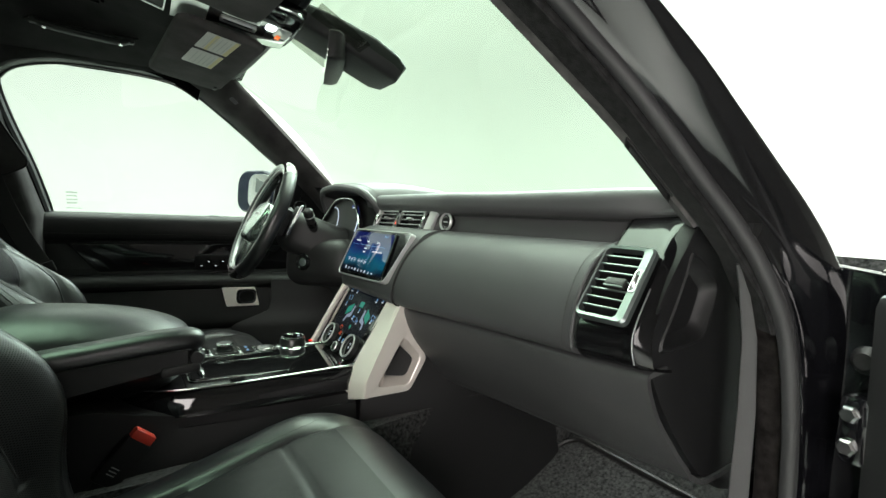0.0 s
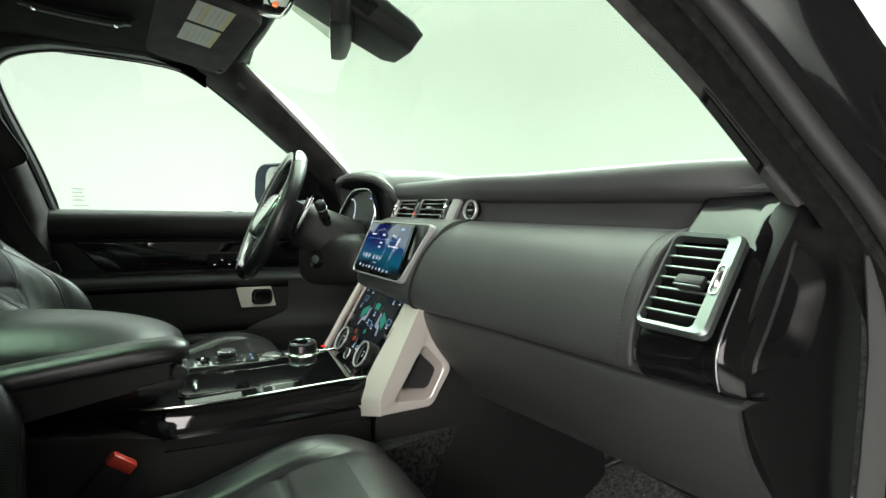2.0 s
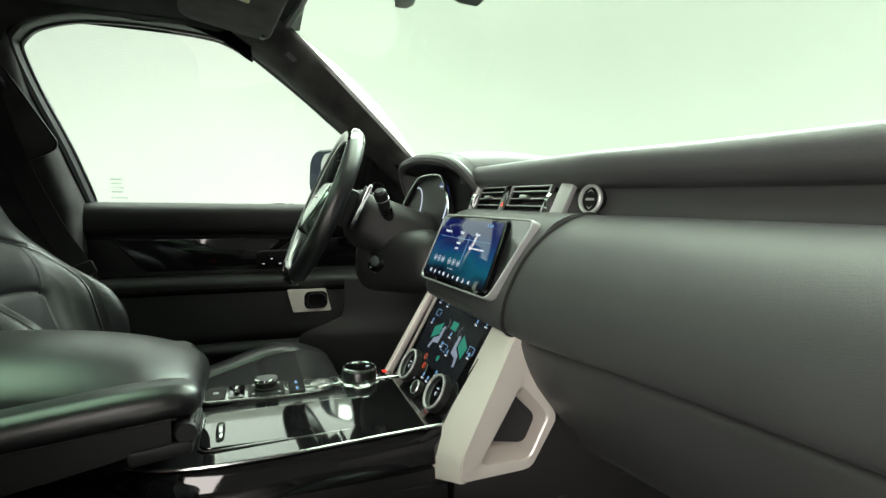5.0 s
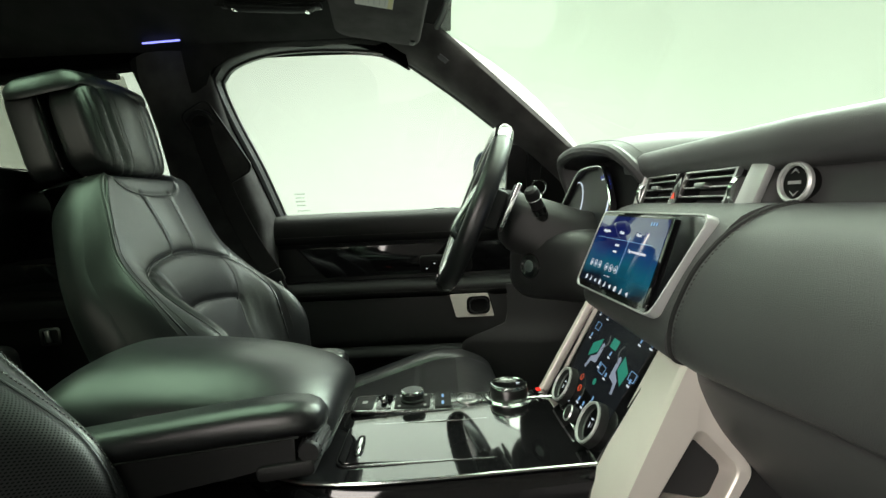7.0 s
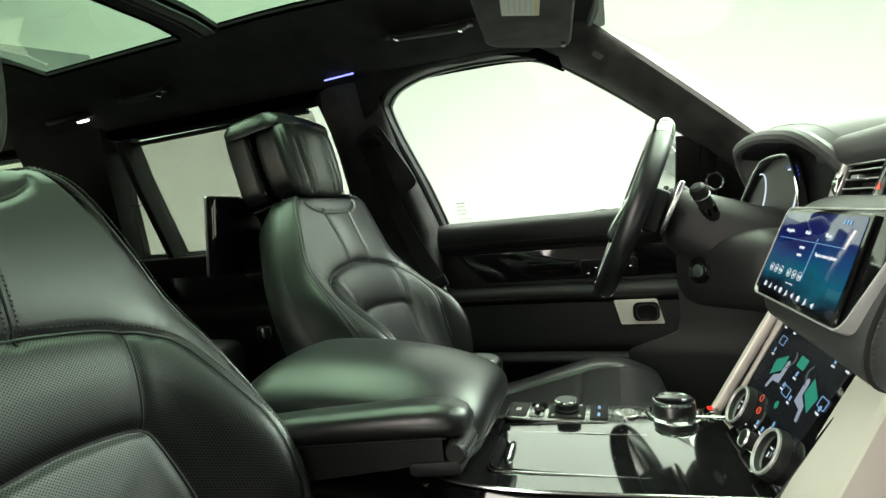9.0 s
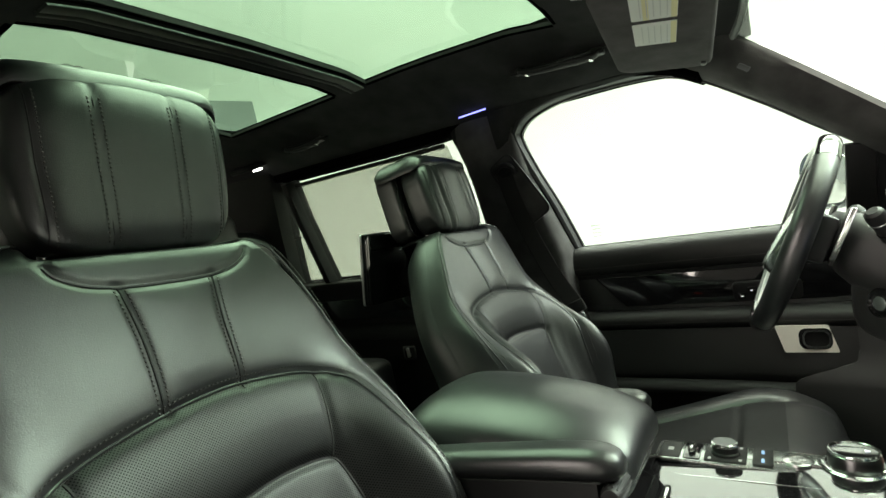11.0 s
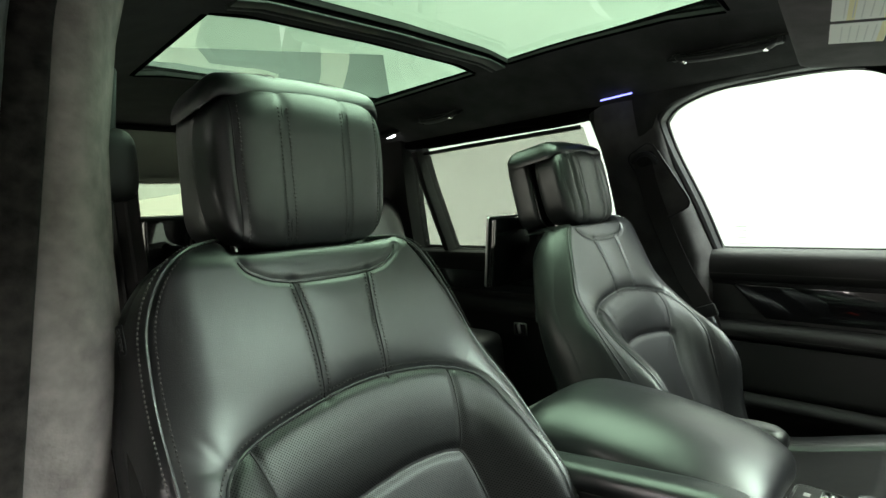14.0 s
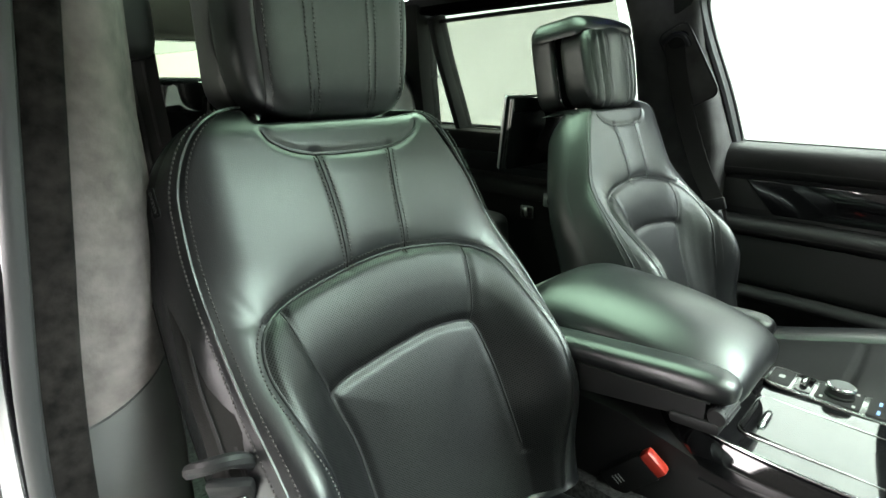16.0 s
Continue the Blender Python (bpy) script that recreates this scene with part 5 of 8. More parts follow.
part("panel", loft([capring(capl, 1.0, -0.025), capring(capl, 1.0, -0.006), capring(capl, 0.988, -0.001), capring(capl, 0.965, 0.0), capring(hexl, 1.10, 0.0), capring(hexl, 1.05, 0.003), capring(hexl, 1.0, 0.002), capring(hexl, 0.96, -0.004), capring(hexl, 0.80, -0.016), capring(hexl, 0.74, -0.018), capring(hexl, 0.4, -0.018)]), CAP_PLASTIC, cap, angle=30)
part("edge_strip", sweep([(0.764, 0.650, 1.200), (0.764, 0.668, 1.17), (0.764, 0.690, 1.10), (0.763, 0.698, 1.0), (0.762, 0.696, 0.88), (0.762, 0.686, 0.70)], [rrect(w, 0.006, 0.002, 2) for w in (0.004, 0.012, 0.018, 0.022, 0.024, 0.024)], up=(0.6, -0.8, 0)), STRIP_GREY, cap, "mid-grey plastic aperture strip")

# ---- instrument hood and display ----
hood = thing("instrument_binnacle", (-0.37, 0.6, 1.2), "leather instrument hood over a dark digital display", "instrument cluster")
rings = []
for f in np.linspace(0, 1, 16):
    y = 0.492 + 0.40 * f
    w = 0.172 - 0.02 * f
    zt = 1.326 + 0.022 * math.sin(min(1, f * 1.1) * 2.6) - 0.046 * f * f
    zb = 1.255 + 0.02 * f
    cx = -0.318 + 0.05 * f
    arc = [(cx - w, y - 0.0 + 0.03 * 1, zb - 0.02), (cx - w * 0.99, y + 0.012, zb + (zt - zb) * 0.45), (cx - w * 0.86, y + 0.002, zb + (zt - zb) * 0.84), (cx - w * 0.5, y - 0.004, zt - 0.004), (cx, y - 0.002, zt), (cx + w * 0.5, y + 0.006, zt - 0.006), (cx + w * 0.85, y + 0.022, zb + (zt - zb) * 0.72), (cx + w * 1.02, y + 0.05, zb + (zt - zb) * 0.2), (cx + w * 1.08, y + 0.07, zb - 0.02)]
    rings.append(cr(arc, 26))
part("hood", sheet(rings, 0.014), DASH_LEATHER, hood, "stitched leather hood", angle=60)
lip = np.array(rings[0])
part("hood_lip", tube(lip + np.array([0, 0.004, -0.008]), 0.011, 10, up=(0, 1, 0)), DASH_LEATHER, hood)
stitches(np.array(rings[1]) + np.array([0, 0, 0.0012]), hood, normal=(0, -0.2, 1))
part("hood_under", sheet([[(p[0], p[1] + d, p[2] - 0.012 - 0.25 * d) for p in lip[5:20]] for d in np.linspace(0.0, 0.10, 4)], 0.004), PLASTIC, hood)
for k in range(6):
    part("hood_slot", box(0.030, 0.006, 0.003, 0.001, pose(-0.44 + 0.028 * (k % 3), 0.525 + 0.014 * (k // 3), 1.302 - 0.004 * (k // 3), 20, 0, 0)), DARK, hood)
im = axes((-0.345, 0.522, 1.216), (1, 0.03, 0), (0, 0.22, 1))
IN = [(-0.150, -0.040), (-0.110, -0.050), (0.110, -0.050), (0.150, -0.040), (0.140, 0.0), (0.085, 0.052), (0.045, 0.066), (-0.045, 0.066), (-0.085, 0.052), (-0.140, 0.0)]
part("display", prism(IN, 0.004, 0, im), DISPLAY_GLASS, hood, "dark glossy display", smooth=False)
part("bezel", frame_prism(scaled(IN, 1.06), IN, 0.012, im), PLASTIC, hood)
part("display_case", prism([(-0.20, -0.075), (0.20, -0.075), (0.20, 0.04), (0.13, 0.085), (-0.13, 0.085), (-0.20, 0.04)], 0.05, 0.004, im @ pose(0, 0, -0.056)), DARK, hood)
part("bezel_trim", tube([im @ Vector((x, y, 0.012)) for x, y in cr(scaled(IN, 1.05), 60, True)], 0.0022, 6, loop=True, up=(0, 1, 0)), CHROME, hood, "bright trim line")
GAUGE = glow("gauge_white_light", (0.75, 0.85, 1.0), 0.8)
BLUE = glow("gauge_blue_light", (0.10, 0.16, 1.0), 0.5)
for gx in (-0.075, 0.075):
    part("gauge_arc", tube([im @ Vector((gx + 0.046 * math.cos(a), -0.002 + 0.046 * math.sin(a), 0.006)) for a in np.linspace(-0.5, 1.75, 24)], 0.0014, 6, up=(0, 1, 0)), GAUGE, hood, "lit gauge arc")
for k in range(14):
    a = -0.6 + k * 0.19
    part("gauge_tick", box(0.006, 0.0016, 0.0008, 0, im @ pose(0.075 + 0.052 * math.cos(a), -0.002 + 0.052 * math.sin(a), 0.006, 0, 0, math.degrees(a))), BLUE, hood, smooth=False)
# silver ends of the centre fascia
for s in (-1, 1):
    pm = axes((s * 0.150, 0.550, 1.228), (1, 0.12 * s, 0), (0, 0.32, 1))
    part("fascia_end", prism([(-0.018, -0.026), (0.010, -0.026), (0.020, 0.028), (-0.006, 0.028)] if s > 0 else [(-0.072, -0.030), (0.014, -0.026), (0.024, 0.030), (-0.034, 0.036)], 0.010, 0.003, pm), TRIM, dash, "satin silver fascia end")

# ---- centre air vents ----
for s, nm in ((-1, "centre_air_vent"), (1, "centre_air_vent.001")):
    cv = thing(nm, (s * 0.062, 0.55, 1.228), "pair-mounted centre air vent with bright slat edges", "air vent", "centre air vents")
    m0 = axes((s * 0.064 - 0.004, 0.545, 1.2285), (1, 0.03 * s, 0), (0, 0.30, 1))
    w, h = 0.104, 0.048
    par = [(-w / 2 - 0.006, -h / 2), (w / 2 - 0.006, -h / 2), (w / 2 + 0.006, h / 2), (-w / 2 + 0.006, h / 2)]
    part("frame", frame_prism(scaled(par, 1.08), par, 0.006, m0), SILVER, cv, "satin silver frame")
    part("duct", prism(par, 0.003, 0, m0 @ pose(0, 0, -0.03)), DARK, cv, smooth=False)
    part("duct_wall", frame_prism(scaled(par, 1.06), scaled(par, 1.0), 0.032, m0 @ pose(0, 0, -0.03)), DARK, cv)
    for i in range(4):
        y = -0.017 + i * 0.0115
        off = y / h * 0.012
        part("slat", box(w, 0.002, 0.014, 0.0007, m0 @ pose(off, y, -0.006)), PLASTIC, cv)
        part("slat_edge", box(w, 0.0022, 0.002, 0.0006, m0 @ pose(off, y, 0.002)), SILVER, cv, "bright slat edge")
    part("tab", box(0.022, 0.006, 0.012, 0.002, m0 @ pose(0, 0.0065, 0.006)), SILVER, cv)
    part("wheel", rev([(0, -0.003), (0.017, -0.003), (0.019, 0), (0.017, 0.003), (0, 0.003)], 24, m0 @ pose(s * 0.064, 0, -0.006) @ pose(0, 0, 0, 0, 90, 0)), CHROME, cv, "chrome thumb wheel")
part("vent_divider", prism([(-0.012, -0.026), (0.008, -0.026), (0.012, 0.026), (-0.008, 0.026)], 0.008, 0.001, axes((-0.003, 0.544, 1.2285), (1, 0, 0), (0, 0.30, 1))), PIANO, dash)
hz = thing("hazard_switch", (-0.003, 0.54, 1.226), "black hazard switch with a small red triangle", "switch")
part("cap", box(0.012, 0.022, 0.004, 0.001, axes((-0.004, 0.537, 1.226), (1, 0, 0), (0, 0.30, 1))), PLASTIC, hz)
part("red_triangle", prism([(-0.0045, -0.004), (0.0045, -0.004), (0, 0.004)], 0.0008, 0, axes((-0.004, 0.5345, 1.226), (1, 0, 0), (0, 0.30, 1))), glow("hazard_red_light", (1.0, 0.12, 0.06), 0.8), hz, smooth=False)

# round switch on the band
rs = thing("round_dash_button", (0.205, 0.60, 1.231), "round black button with a silver ring and two arrows", "button")
rm = axes((0.203, 0.5555, 1.234), (1, 0.14, 0), (0, 0.10, 1))
part("ring", rev([(0.0155, 0), (0.0190, 0.0), (0.0195, 0.004), (0.0178, 0.006), (0.0155, 0.005)], 36, rm), TRIM, rs, "silver ring")
part("cap", rev([(0, 0.003), (0.013, 0.003), (0.0155, 0.001), (0.0155, -0.01), (0, -0.01)], 36, rm), DARK, rs)
for k, yy in enumerate((0.010, -0.010)):
    d = 1 if k == 0 else -1
    part("arrow_mark", prism([(-0.005, yy - 0.002 * d), (0, yy + 0.003 * d), (0.005, yy - 0.002 * d), (0, yy + 0.001 * d)], 0.0008, 0, rm @ pose(0, 0, 0.003)), GREYMARK, rs, smooth=False)
part("bar_mark", box(0.014, 0.003, 0.0008, 0, rm @ pose(0, 0, 0.0034)), GREYMARK, rs, smooth=False)

# ---- centre screen housing and touch screen ----
HOUSE = cr([(0.575, 1.207), (0.545, 1.216), (0.520, 1.213), (0.498, 1.200), (0.478, 1.165), (0.462, 1.125), (0.452, 1.092), (0.450, 1.072), (0.458, 1.058), (0.480, 1.052)], 24)
rows = []
for x in np.linspace(-0.20, 0.164, 22):
    e = max(0, (-0.13 - x) / 0.07)
    rows.append([(x if x < 0.1 else 0.1 + (x - 0.1) * (seam_x(z) - 0.103) / 0.064, y + 0.05 * e * e, z - 0.004 * e) for y, z in HOUSE])
part("screen_housing", sheet(rows, 0.008), DASH_LEATHER, dash, "leather screen surround", angle=60)
side = [[(-0.20 - 0.02 * f, y + 0.05 + 0.06 * f, z - 0.01 * f) for y, z in HOUSE] for f in np.linspace(0, 1, 4)]
part("housing_side", sheet(side, 0.006), COLUMN, dash)
ts = thing("touch_screen", (0.0, 0.46, 1.15), "lit blue touch screen with menu icons in a silver frame", "screen")
tm_ = axes((0.004, 0.4700, 1.1465), (1, 0.015, 0), (0, 0.43, 1)) @ pose(0, 0, 0.006)
sl = rounded([(-0.133, -0.060), (0.134, -0.054), (0.176, 0.061), (-0.130, 0.060)], 0.016, 6)
part("frame", loft([[tm_ @ Vector((x * kx, y * ky, z)) for x, y in sl] for kx, ky, z in ((1.016, 1.034, -0.008), (1.016, 1.034, 0.001), (1.011, 1.022, 0.0040), (0.998, 0.994, 0.0040), (0.990, 0.978, -0.002))], caps=False, loop=True), TRIM, ts, "bright silver frame line")
part("surround", prism([(x * 0.985, y * 0.985) for x, y in sl], 0.004, 0, tm_ @ pose(0, 0, -0.002)), PIANO, ts, smooth=False)
SC = rounded([(-0.121, -0.052), (0.128, -0.049), (0.112, 0.056), (-0.120, 0.056)], 0.005, 4)
part("display", prism(SC, 0.003, 0.0005, tm_ @ pose(0, 0, 0.003)), PIANO, ts, "black glass display", smooth=False)


def screen_mat(name):
    """The lit picture of the touch screen: a dark blue field with a teal sweep."""
    m = bpy.data.materials.new(name)
    m.use_nodes = True
    nt = m.node_tree
    b = nt.nodes["Principled BSDF"]
    b.inputs["Base Color"].default_value, b.inputs["Roughness"].default_value = (0.003, 0.003, 0.004, 1), 0.05
    b.inputs["Coat Weight"].default_value, b.inputs["Coat Roughness"].default_value = 1.0, 0.03
    tc = nt.nodes.new("ShaderNodeTexCoord")
    sep = nt.nodes.new("ShaderNodeSeparateXYZ")
    nt.links.new(tc.outputs["Generated"], sep.inputs["Vector"])
    wv = nt.nodes.new("ShaderNodeTexNoise")
    wv.inputs["Scale"].default_value = 2.2
    nt.links.new(tc.outputs["Generated"], wv.inputs["Vector"])
    add = nt.nodes.new("ShaderNodeMath")
    add.operation = "ADD"
    nt.links.new(sep.outputs["Z"], add.inputs[0])
    mul = nt.nodes.new("ShaderNodeMath")
    mul.operation = "MULTIPLY"
    mul.inputs[1].default_value = 0.6
    nt.links.new(wv.outputs["Fac"], mul.inputs[0])
    nt.links.new(mul.outputs[0], add.inputs[1])
    rp = nt.nodes.new("ShaderNodeValToRGB")
    rp.color_ramp.elements[0].position, rp.color_ramp.elements[0].color = 0.35, (0.002, 0.006, 0.016, 1)
    e = rp.color_ramp.elements.new(0.58)
    e.color = (0.004, 0.10, 0.17, 1)
    e = rp.color_ramp.elements.new(0.80)
    e.color = (0.006, 0.05, 0.17, 1)
    rp.color_ramp.elements[-1].position, rp.color_ramp.elements[-1].color = 1.1, (0.004, 0.01, 0.10, 1)
    nt.links.new(add.outputs[0], rp.inputs["Fac"])
    nt.links.new(rp.outputs["Color"], b.inputs["Emission Color"])
    b.inputs["Emission Strength"].default_value = 1.0
    return m


part("picture", prism(rounded([(-0.117, -0.049), (0.120, -0.046), (0.106, 0.053), (-0.116, 0.053)], 0.004, 3), 0.0004, 0, tm_ @ pose(0, 0, 0.0062)), screen_mat("touch_screen_picture"), ts, "blue and teal menu picture", smooth=False)
ICON = glow("icon_white_light", (0.80, 0.88, 1.0), 0.8)
ICOND = glow("icon_blue_light", (0.25, 0.5, 0.9), 0.7)
lm = tm_ @ pose(-0.008, 0.0, 0.0070)
bar_text("Navigation", 0.0062, lm @ pose(-0.068, 0.030, 0), ICON, ts)
bar_text("Media", 0.0062, lm @ pose(-0.010, 0.030, 0), ICON, ts)
bar_text("Phone", 0.0062, lm @ pose(0.048, 0.030, 0), ICON, ts)
bar_text("Tap to connect phone", 0.0060, lm @ pose(0.060, 0.008, 0), ICON, ts)
part("grid_line", box(0.190, 0.0006, 0.0003, 0, lm @ pose(0, 0.020, 0)), ICOND, ts, smooth=False)
part("grid_line", box(0.0006, 0.050, 0.0003, 0, lm @ pose(0.024, 0.0, 0)), ICOND, ts, smooth=False)
for i in range(6):
    part("round_icon", tube([lm @ Vector((-0.080 + 0.0175 * i + (0.010 if i > 2 else 0) + 0.0052 * math.cos(a), -0.020 + 0.0052 * math.sin(a), 0)) for a in np.linspace(0, 2 * math.pi, 20, endpoint=False)], 0.00022, 5, loop=True, up=(0, 1, 0)), ICON, ts)
    part("icon_glyph", box(0.0026, 0.0032, 0.0004, 0, lm @ pose(-0.080 + 0.0175 * i + (0.010 if i > 2 else 0), -0.0205, 0)), ICON, ts, smooth=False)
for i in range(9):
    g = [[(-0.003, -0.003), (0.003, -0.003), (0.003, 0.002), (0, 0.004), (-0.003, 0.002)], [(-0.002, -0.004), (0.003, -0.002), (0.001, 0.004)], [(-0.003, 0), (0.003, -0.003), (0.003, 0.003)]][i % 3]
    part("menu_icon", prism(g, 0.0003, 0, lm @ pose(-0.078 + 0.0195 * i, -0.043, 0)), ICON, ts, smooth=False)
for i in range(4):
    part("page_dot", box(0.0016, 0.0016, 0.0003, 0, lm @ pose(-0.012 + 0.006 * i, -0.032, 0)), ICON, ts, smooth=False)
part("clock_bar", box(0.012, 0.003, 0.0003, 0, lm @ pose(-0.010, 0.003, 0)), ICON, ts, smooth=False)
part("source_bar", box(0.014, 0.003, 0.0003, 0, lm @ pose(-0.010, 0.012, 0)), ICON, ts, smooth=False)
for i in range(3):
    part("status_mark", box(0.003, 0.004, 0.0003, 0, lm @ pose(0.070 + 0.007 * i, 0.046, 0)), ICOND, ts, smooth=False)

# ---- climate panel on the sloping stack ----
cp_ = thing("climate_panel", (0, 0.43, 0.99), "sloping black glass climate panel with lit graphics", "control panel")
p0, p1 = Vector((0, 0.478, 1.062)), Vector((0, 0.392, 0.912))
km = axes((p0 + p1) / 2, (1, 0, 0), p0 - p1)
L = (p0 - p1).length
part("glass", prism([(-0.128, -L / 2), (0.104, -L / 2), (0.118, L / 2), (-0.142, L / 2)], 0.008, 0.001, km @ pose(0, 0, -0.004)), PIANO, cp_, "black glass face", smooth=False)
part("backing", prism([(-0.14, -L / 2), (0.14, -L / 2), (0.14, L / 2), (-0.14, L / 2)], 0.05, 0, km @ pose(0, 0, -0.06)), PLASTIC, cp_, smooth=False)
part("display_area", prism([(-0.100, -0.030), (0.084, -0.030), (0.094, 0.076), (-0.116, 0.076)], 0.0003, 0, km @ pose(0, 0, 0.0042)), glow("climate_navy_light", (0.05, 0.10, 0.30), 0.016), cp_, "dim navy display area", smooth=False)
GREEN = glow("climate_green_light", (0.04, 0.50, 0.36), 0.42)
SEATW = glow("climate_white_light", (0.55, 0.64, 0.85), 0.42)
SEATD = glow("climate_grey_light", (0.5, 0.55, 0.6), 0.12)
ORANGE = glow("climate_red_light", (0.9, 0.12, 0.05), 0.6)
fm = km @ pose(0, 0, 0.0046)
for s in (-1, 1):
    fig = [(-0.005, 0.020), (-0.001, 0.023), (0.003, 0.020), (0.004, 0.004), (0.019, -0.003), (0.024, -0.020), (0.019, -0.021), (0.014, -0.009), (-0.004, -0.006)]
    part("seat_graphic", prism([(s * (x * 1.05 + 0.034), y * 1.05 + 0.014) for x, y in fig], 0.0004, 0, fm), SEATW, cp_, "lit white seat graphic", smooth=False)
    part("temperature_block", prism([(s * 0.041, 0.022), (s * 0.066, 0.008), (s * 0.070, 0.028), (s * 0.043, 0.042)], 0.0003, 0, fm), GREEN, cp_, "lit green block", smooth=False)
    part("heat_wave", tube([fm @ Vector((s * (0.028 - 0.006 * math.sin(k * 0.5)), 0.052 - 0.003 * k, 0)) for k in range(9)], 0.0010, 5, up=(0, 0, 1)), SEATD, cp_, "dim grey wave mark")
    part("key_frame", frame_prism(rrect(0.018, 0.012, 0.001, 1), rrect(0.0165, 0.0105, 0.001, 1), 0.0003, fm @ pose(s * 0.084, 0.040 - 0.012 * s, 0)), ICOND, cp_, smooth=False)
part("fan_mark", rev([(0.0, 0.0003), (0.005, 0.0003)], 14, fm @ pose(-0.002, -0.012, 0)), GREEN, cp_)
part("key_frame", frame_prism(rrect(0.020, 0.012, 0.001, 1), rrect(0.0185, 0.0105, 0.001, 1), 0.0003, fm @ pose(0.0, 0.008, 0)), ICOND, cp_, smooth=False)
part("temperature_block", prism(rrect(0.022, 0.014, 0.001, 1), 0.0003, 0, fm @ pose(-0.002, 0.046, 0)), GREEN, cp_, smooth=False)
for x, y in ((-0.10, 0.068), (-0.066, 0.068), (0.06, 0.064), (0.09, 0.068), (-0.092, 0.03), (0.084, 0.016), (0.0, 0.026), (-0.014, 0.006), (0.018, 0.0), (-0.05, -0.062), (0.056, -0.064), (-0.02, -0.052), (0.0, -0.052), (0.018, -0.036)):
    part("key_mark", box(0.008, 0.0022, 0.0003, 0, fm @ pose(x, y, 0)), ICON, cp_, smooth=False)
    part("key_mark", box(0.004, 0.006, 0.0003, 0, fm @ pose(x, y + 0.006, 0)), ICOND, cp_, smooth=False)
for x in (-0.036, -0.046):
    part("warm_mark", tube([fm @ Vector((x + 0.0045 * math.cos(a), -0.030 - (x + 0.04) * 1.4 + 0.0045 * math.sin(a), 0)) for a in np.linspace(0, 2 * math.pi, 14, endpoint=False)], 0.0006, 4, loop=True, up=(0, 1, 0)), ORANGE, cp_)
for s in (-1, 1):
    dm_ = km @ pose(s * 0.068 - 0.006, -0.050, 0.004)
    dial = part("dial", rev([(0.0, 0.006), (0.0205, 0.007), (0.0240, 0.011), (0.0272, 0.0120), (0.0284, 0.008), (0.0290, 0.0), (0.0290, -0.004), (0, -0.004)], 40, dm_), PLASTIC, cp_, "ribbed black rotary dial")
    part("dial_ring", rev([(0.0238, 0.0108), (0.0246, 0.0134), (0.0266, 0.0134), (0.0276, 0.0108)], 40, dm_), TRIM, dial, "bright chrome ring")
    part("dial_face", rev([(0, 0.0065), (0.0195, 0.0075)], 32, dm_), PIANO, dial)
    part("dial_mark", box(0.006, 0.0018, 0.0003, 0, dm_ @ pose(0, 0.006, 0.0080)), ICON, dial, smooth=False)
    part("dial_mark", box(0.002, 0.006, 0.0003, 0, dm_ @ pose(0, -0.002, 0.0080)), ICON, dial, smooth=False)
part("small_knob", rev([(0, 0.011), (0.009, 0.011), (0.011, 0.009), (0.0115, 0.0), (0, 0.0)], 28, km @ pose(-0.008, -0.068, 0.004)), PLASTIC, cp_)
part("small_knob_ring", rev([(0.0095, 0.010), (0.011, 0.0112), (0.012, 0.009)], 28, km @ pose(-0.008, -0.068, 0.004)), SILVER, cp_)

# ---- aluminium brackets either side of the stack ----
BR = [(0.397, 0.864), (0.502, 0.867), (0.542, 0.936), (0.494, 1.012), (0.503, 1.040), (0.489, 1.064), (0.473, 1.060), (0.398, 0.898)]
HO = [(0.424, 0.884), (0.497, 0.882), (0.526, 0.940), (0.484, 0.988)]
HI = [(0.448, 0.896), (0.503, 0.893), (0.520, 0.931), (0.486, 0.966)]
for s, nm in ((1, "console_bracket"),):
    br = thing(nm, (s * 0.14, 0.45, 0.85), "brushed aluminium bracket with a four-sided opening beside the stack", "console bracket")
    ol, hl, hi = ([p[1:] for p in polar([(0, y, z) for y, z in rounded(q, r, 8)], (0.480, 0.930), 144)] for q, r in ((BR, 0.012), (HO, 0.013), (HI, 0.010)))
    rings = []
    for pts, x in ((scaled(ol, 0.985), 0.120), (ol, 0.130), (ol, 0.160), (scaled(ol, 0.990), 0.165), (scaled(ol, 0.970), 0.167), (scaled(hl, 1.06), 0.167), (hl, 0.1655), (scaled(hl, 0.975), 0.162), (scaled(hi, 1.04), 0.143), (hi, 0.140), (hi, 0.122)):
        rings.append([(s * x, y, z) for y, z in pts])
    part("plate", loft(rings, caps=False, loop=True), ALU, br, angle=30)
    edge = ((0.477, 1.071, 0.475, 1.064), (0.447, 1.018, 0.446, 1.000), (0.404, 0.938, 0.412, 0.926), (0.381, 0.893, 0.399, 0.900), (0.375, 0.880, 0.3965, 0.890), (0.374, 0.848, 0.3965, 0.8640))
    part("face_bar", loft([[(s * 0.104, yl + 0.012, zl), (s * 0.104, yl + 0.003, zl), (s * 0.107, yl, zl), (s * 0.160, yc - 0.003, zc), (s * 0.1655, yc + 0.001, zc), (s * 0.166, yc + 0.006, zc), (s * 0.160, yc + 0.020, zc), (s * 0.104, yc + 0.020, zl)] for yl, zl, yc, zc in edge]), ALU, br, angle=28)
    part("opening_back", prism(scaled(hi, 0.98), 0.002, 0, axes((s * 0.123, 0, 0), (0, 1, 0), (0, 0, 1))), DARK, br, smooth=False)

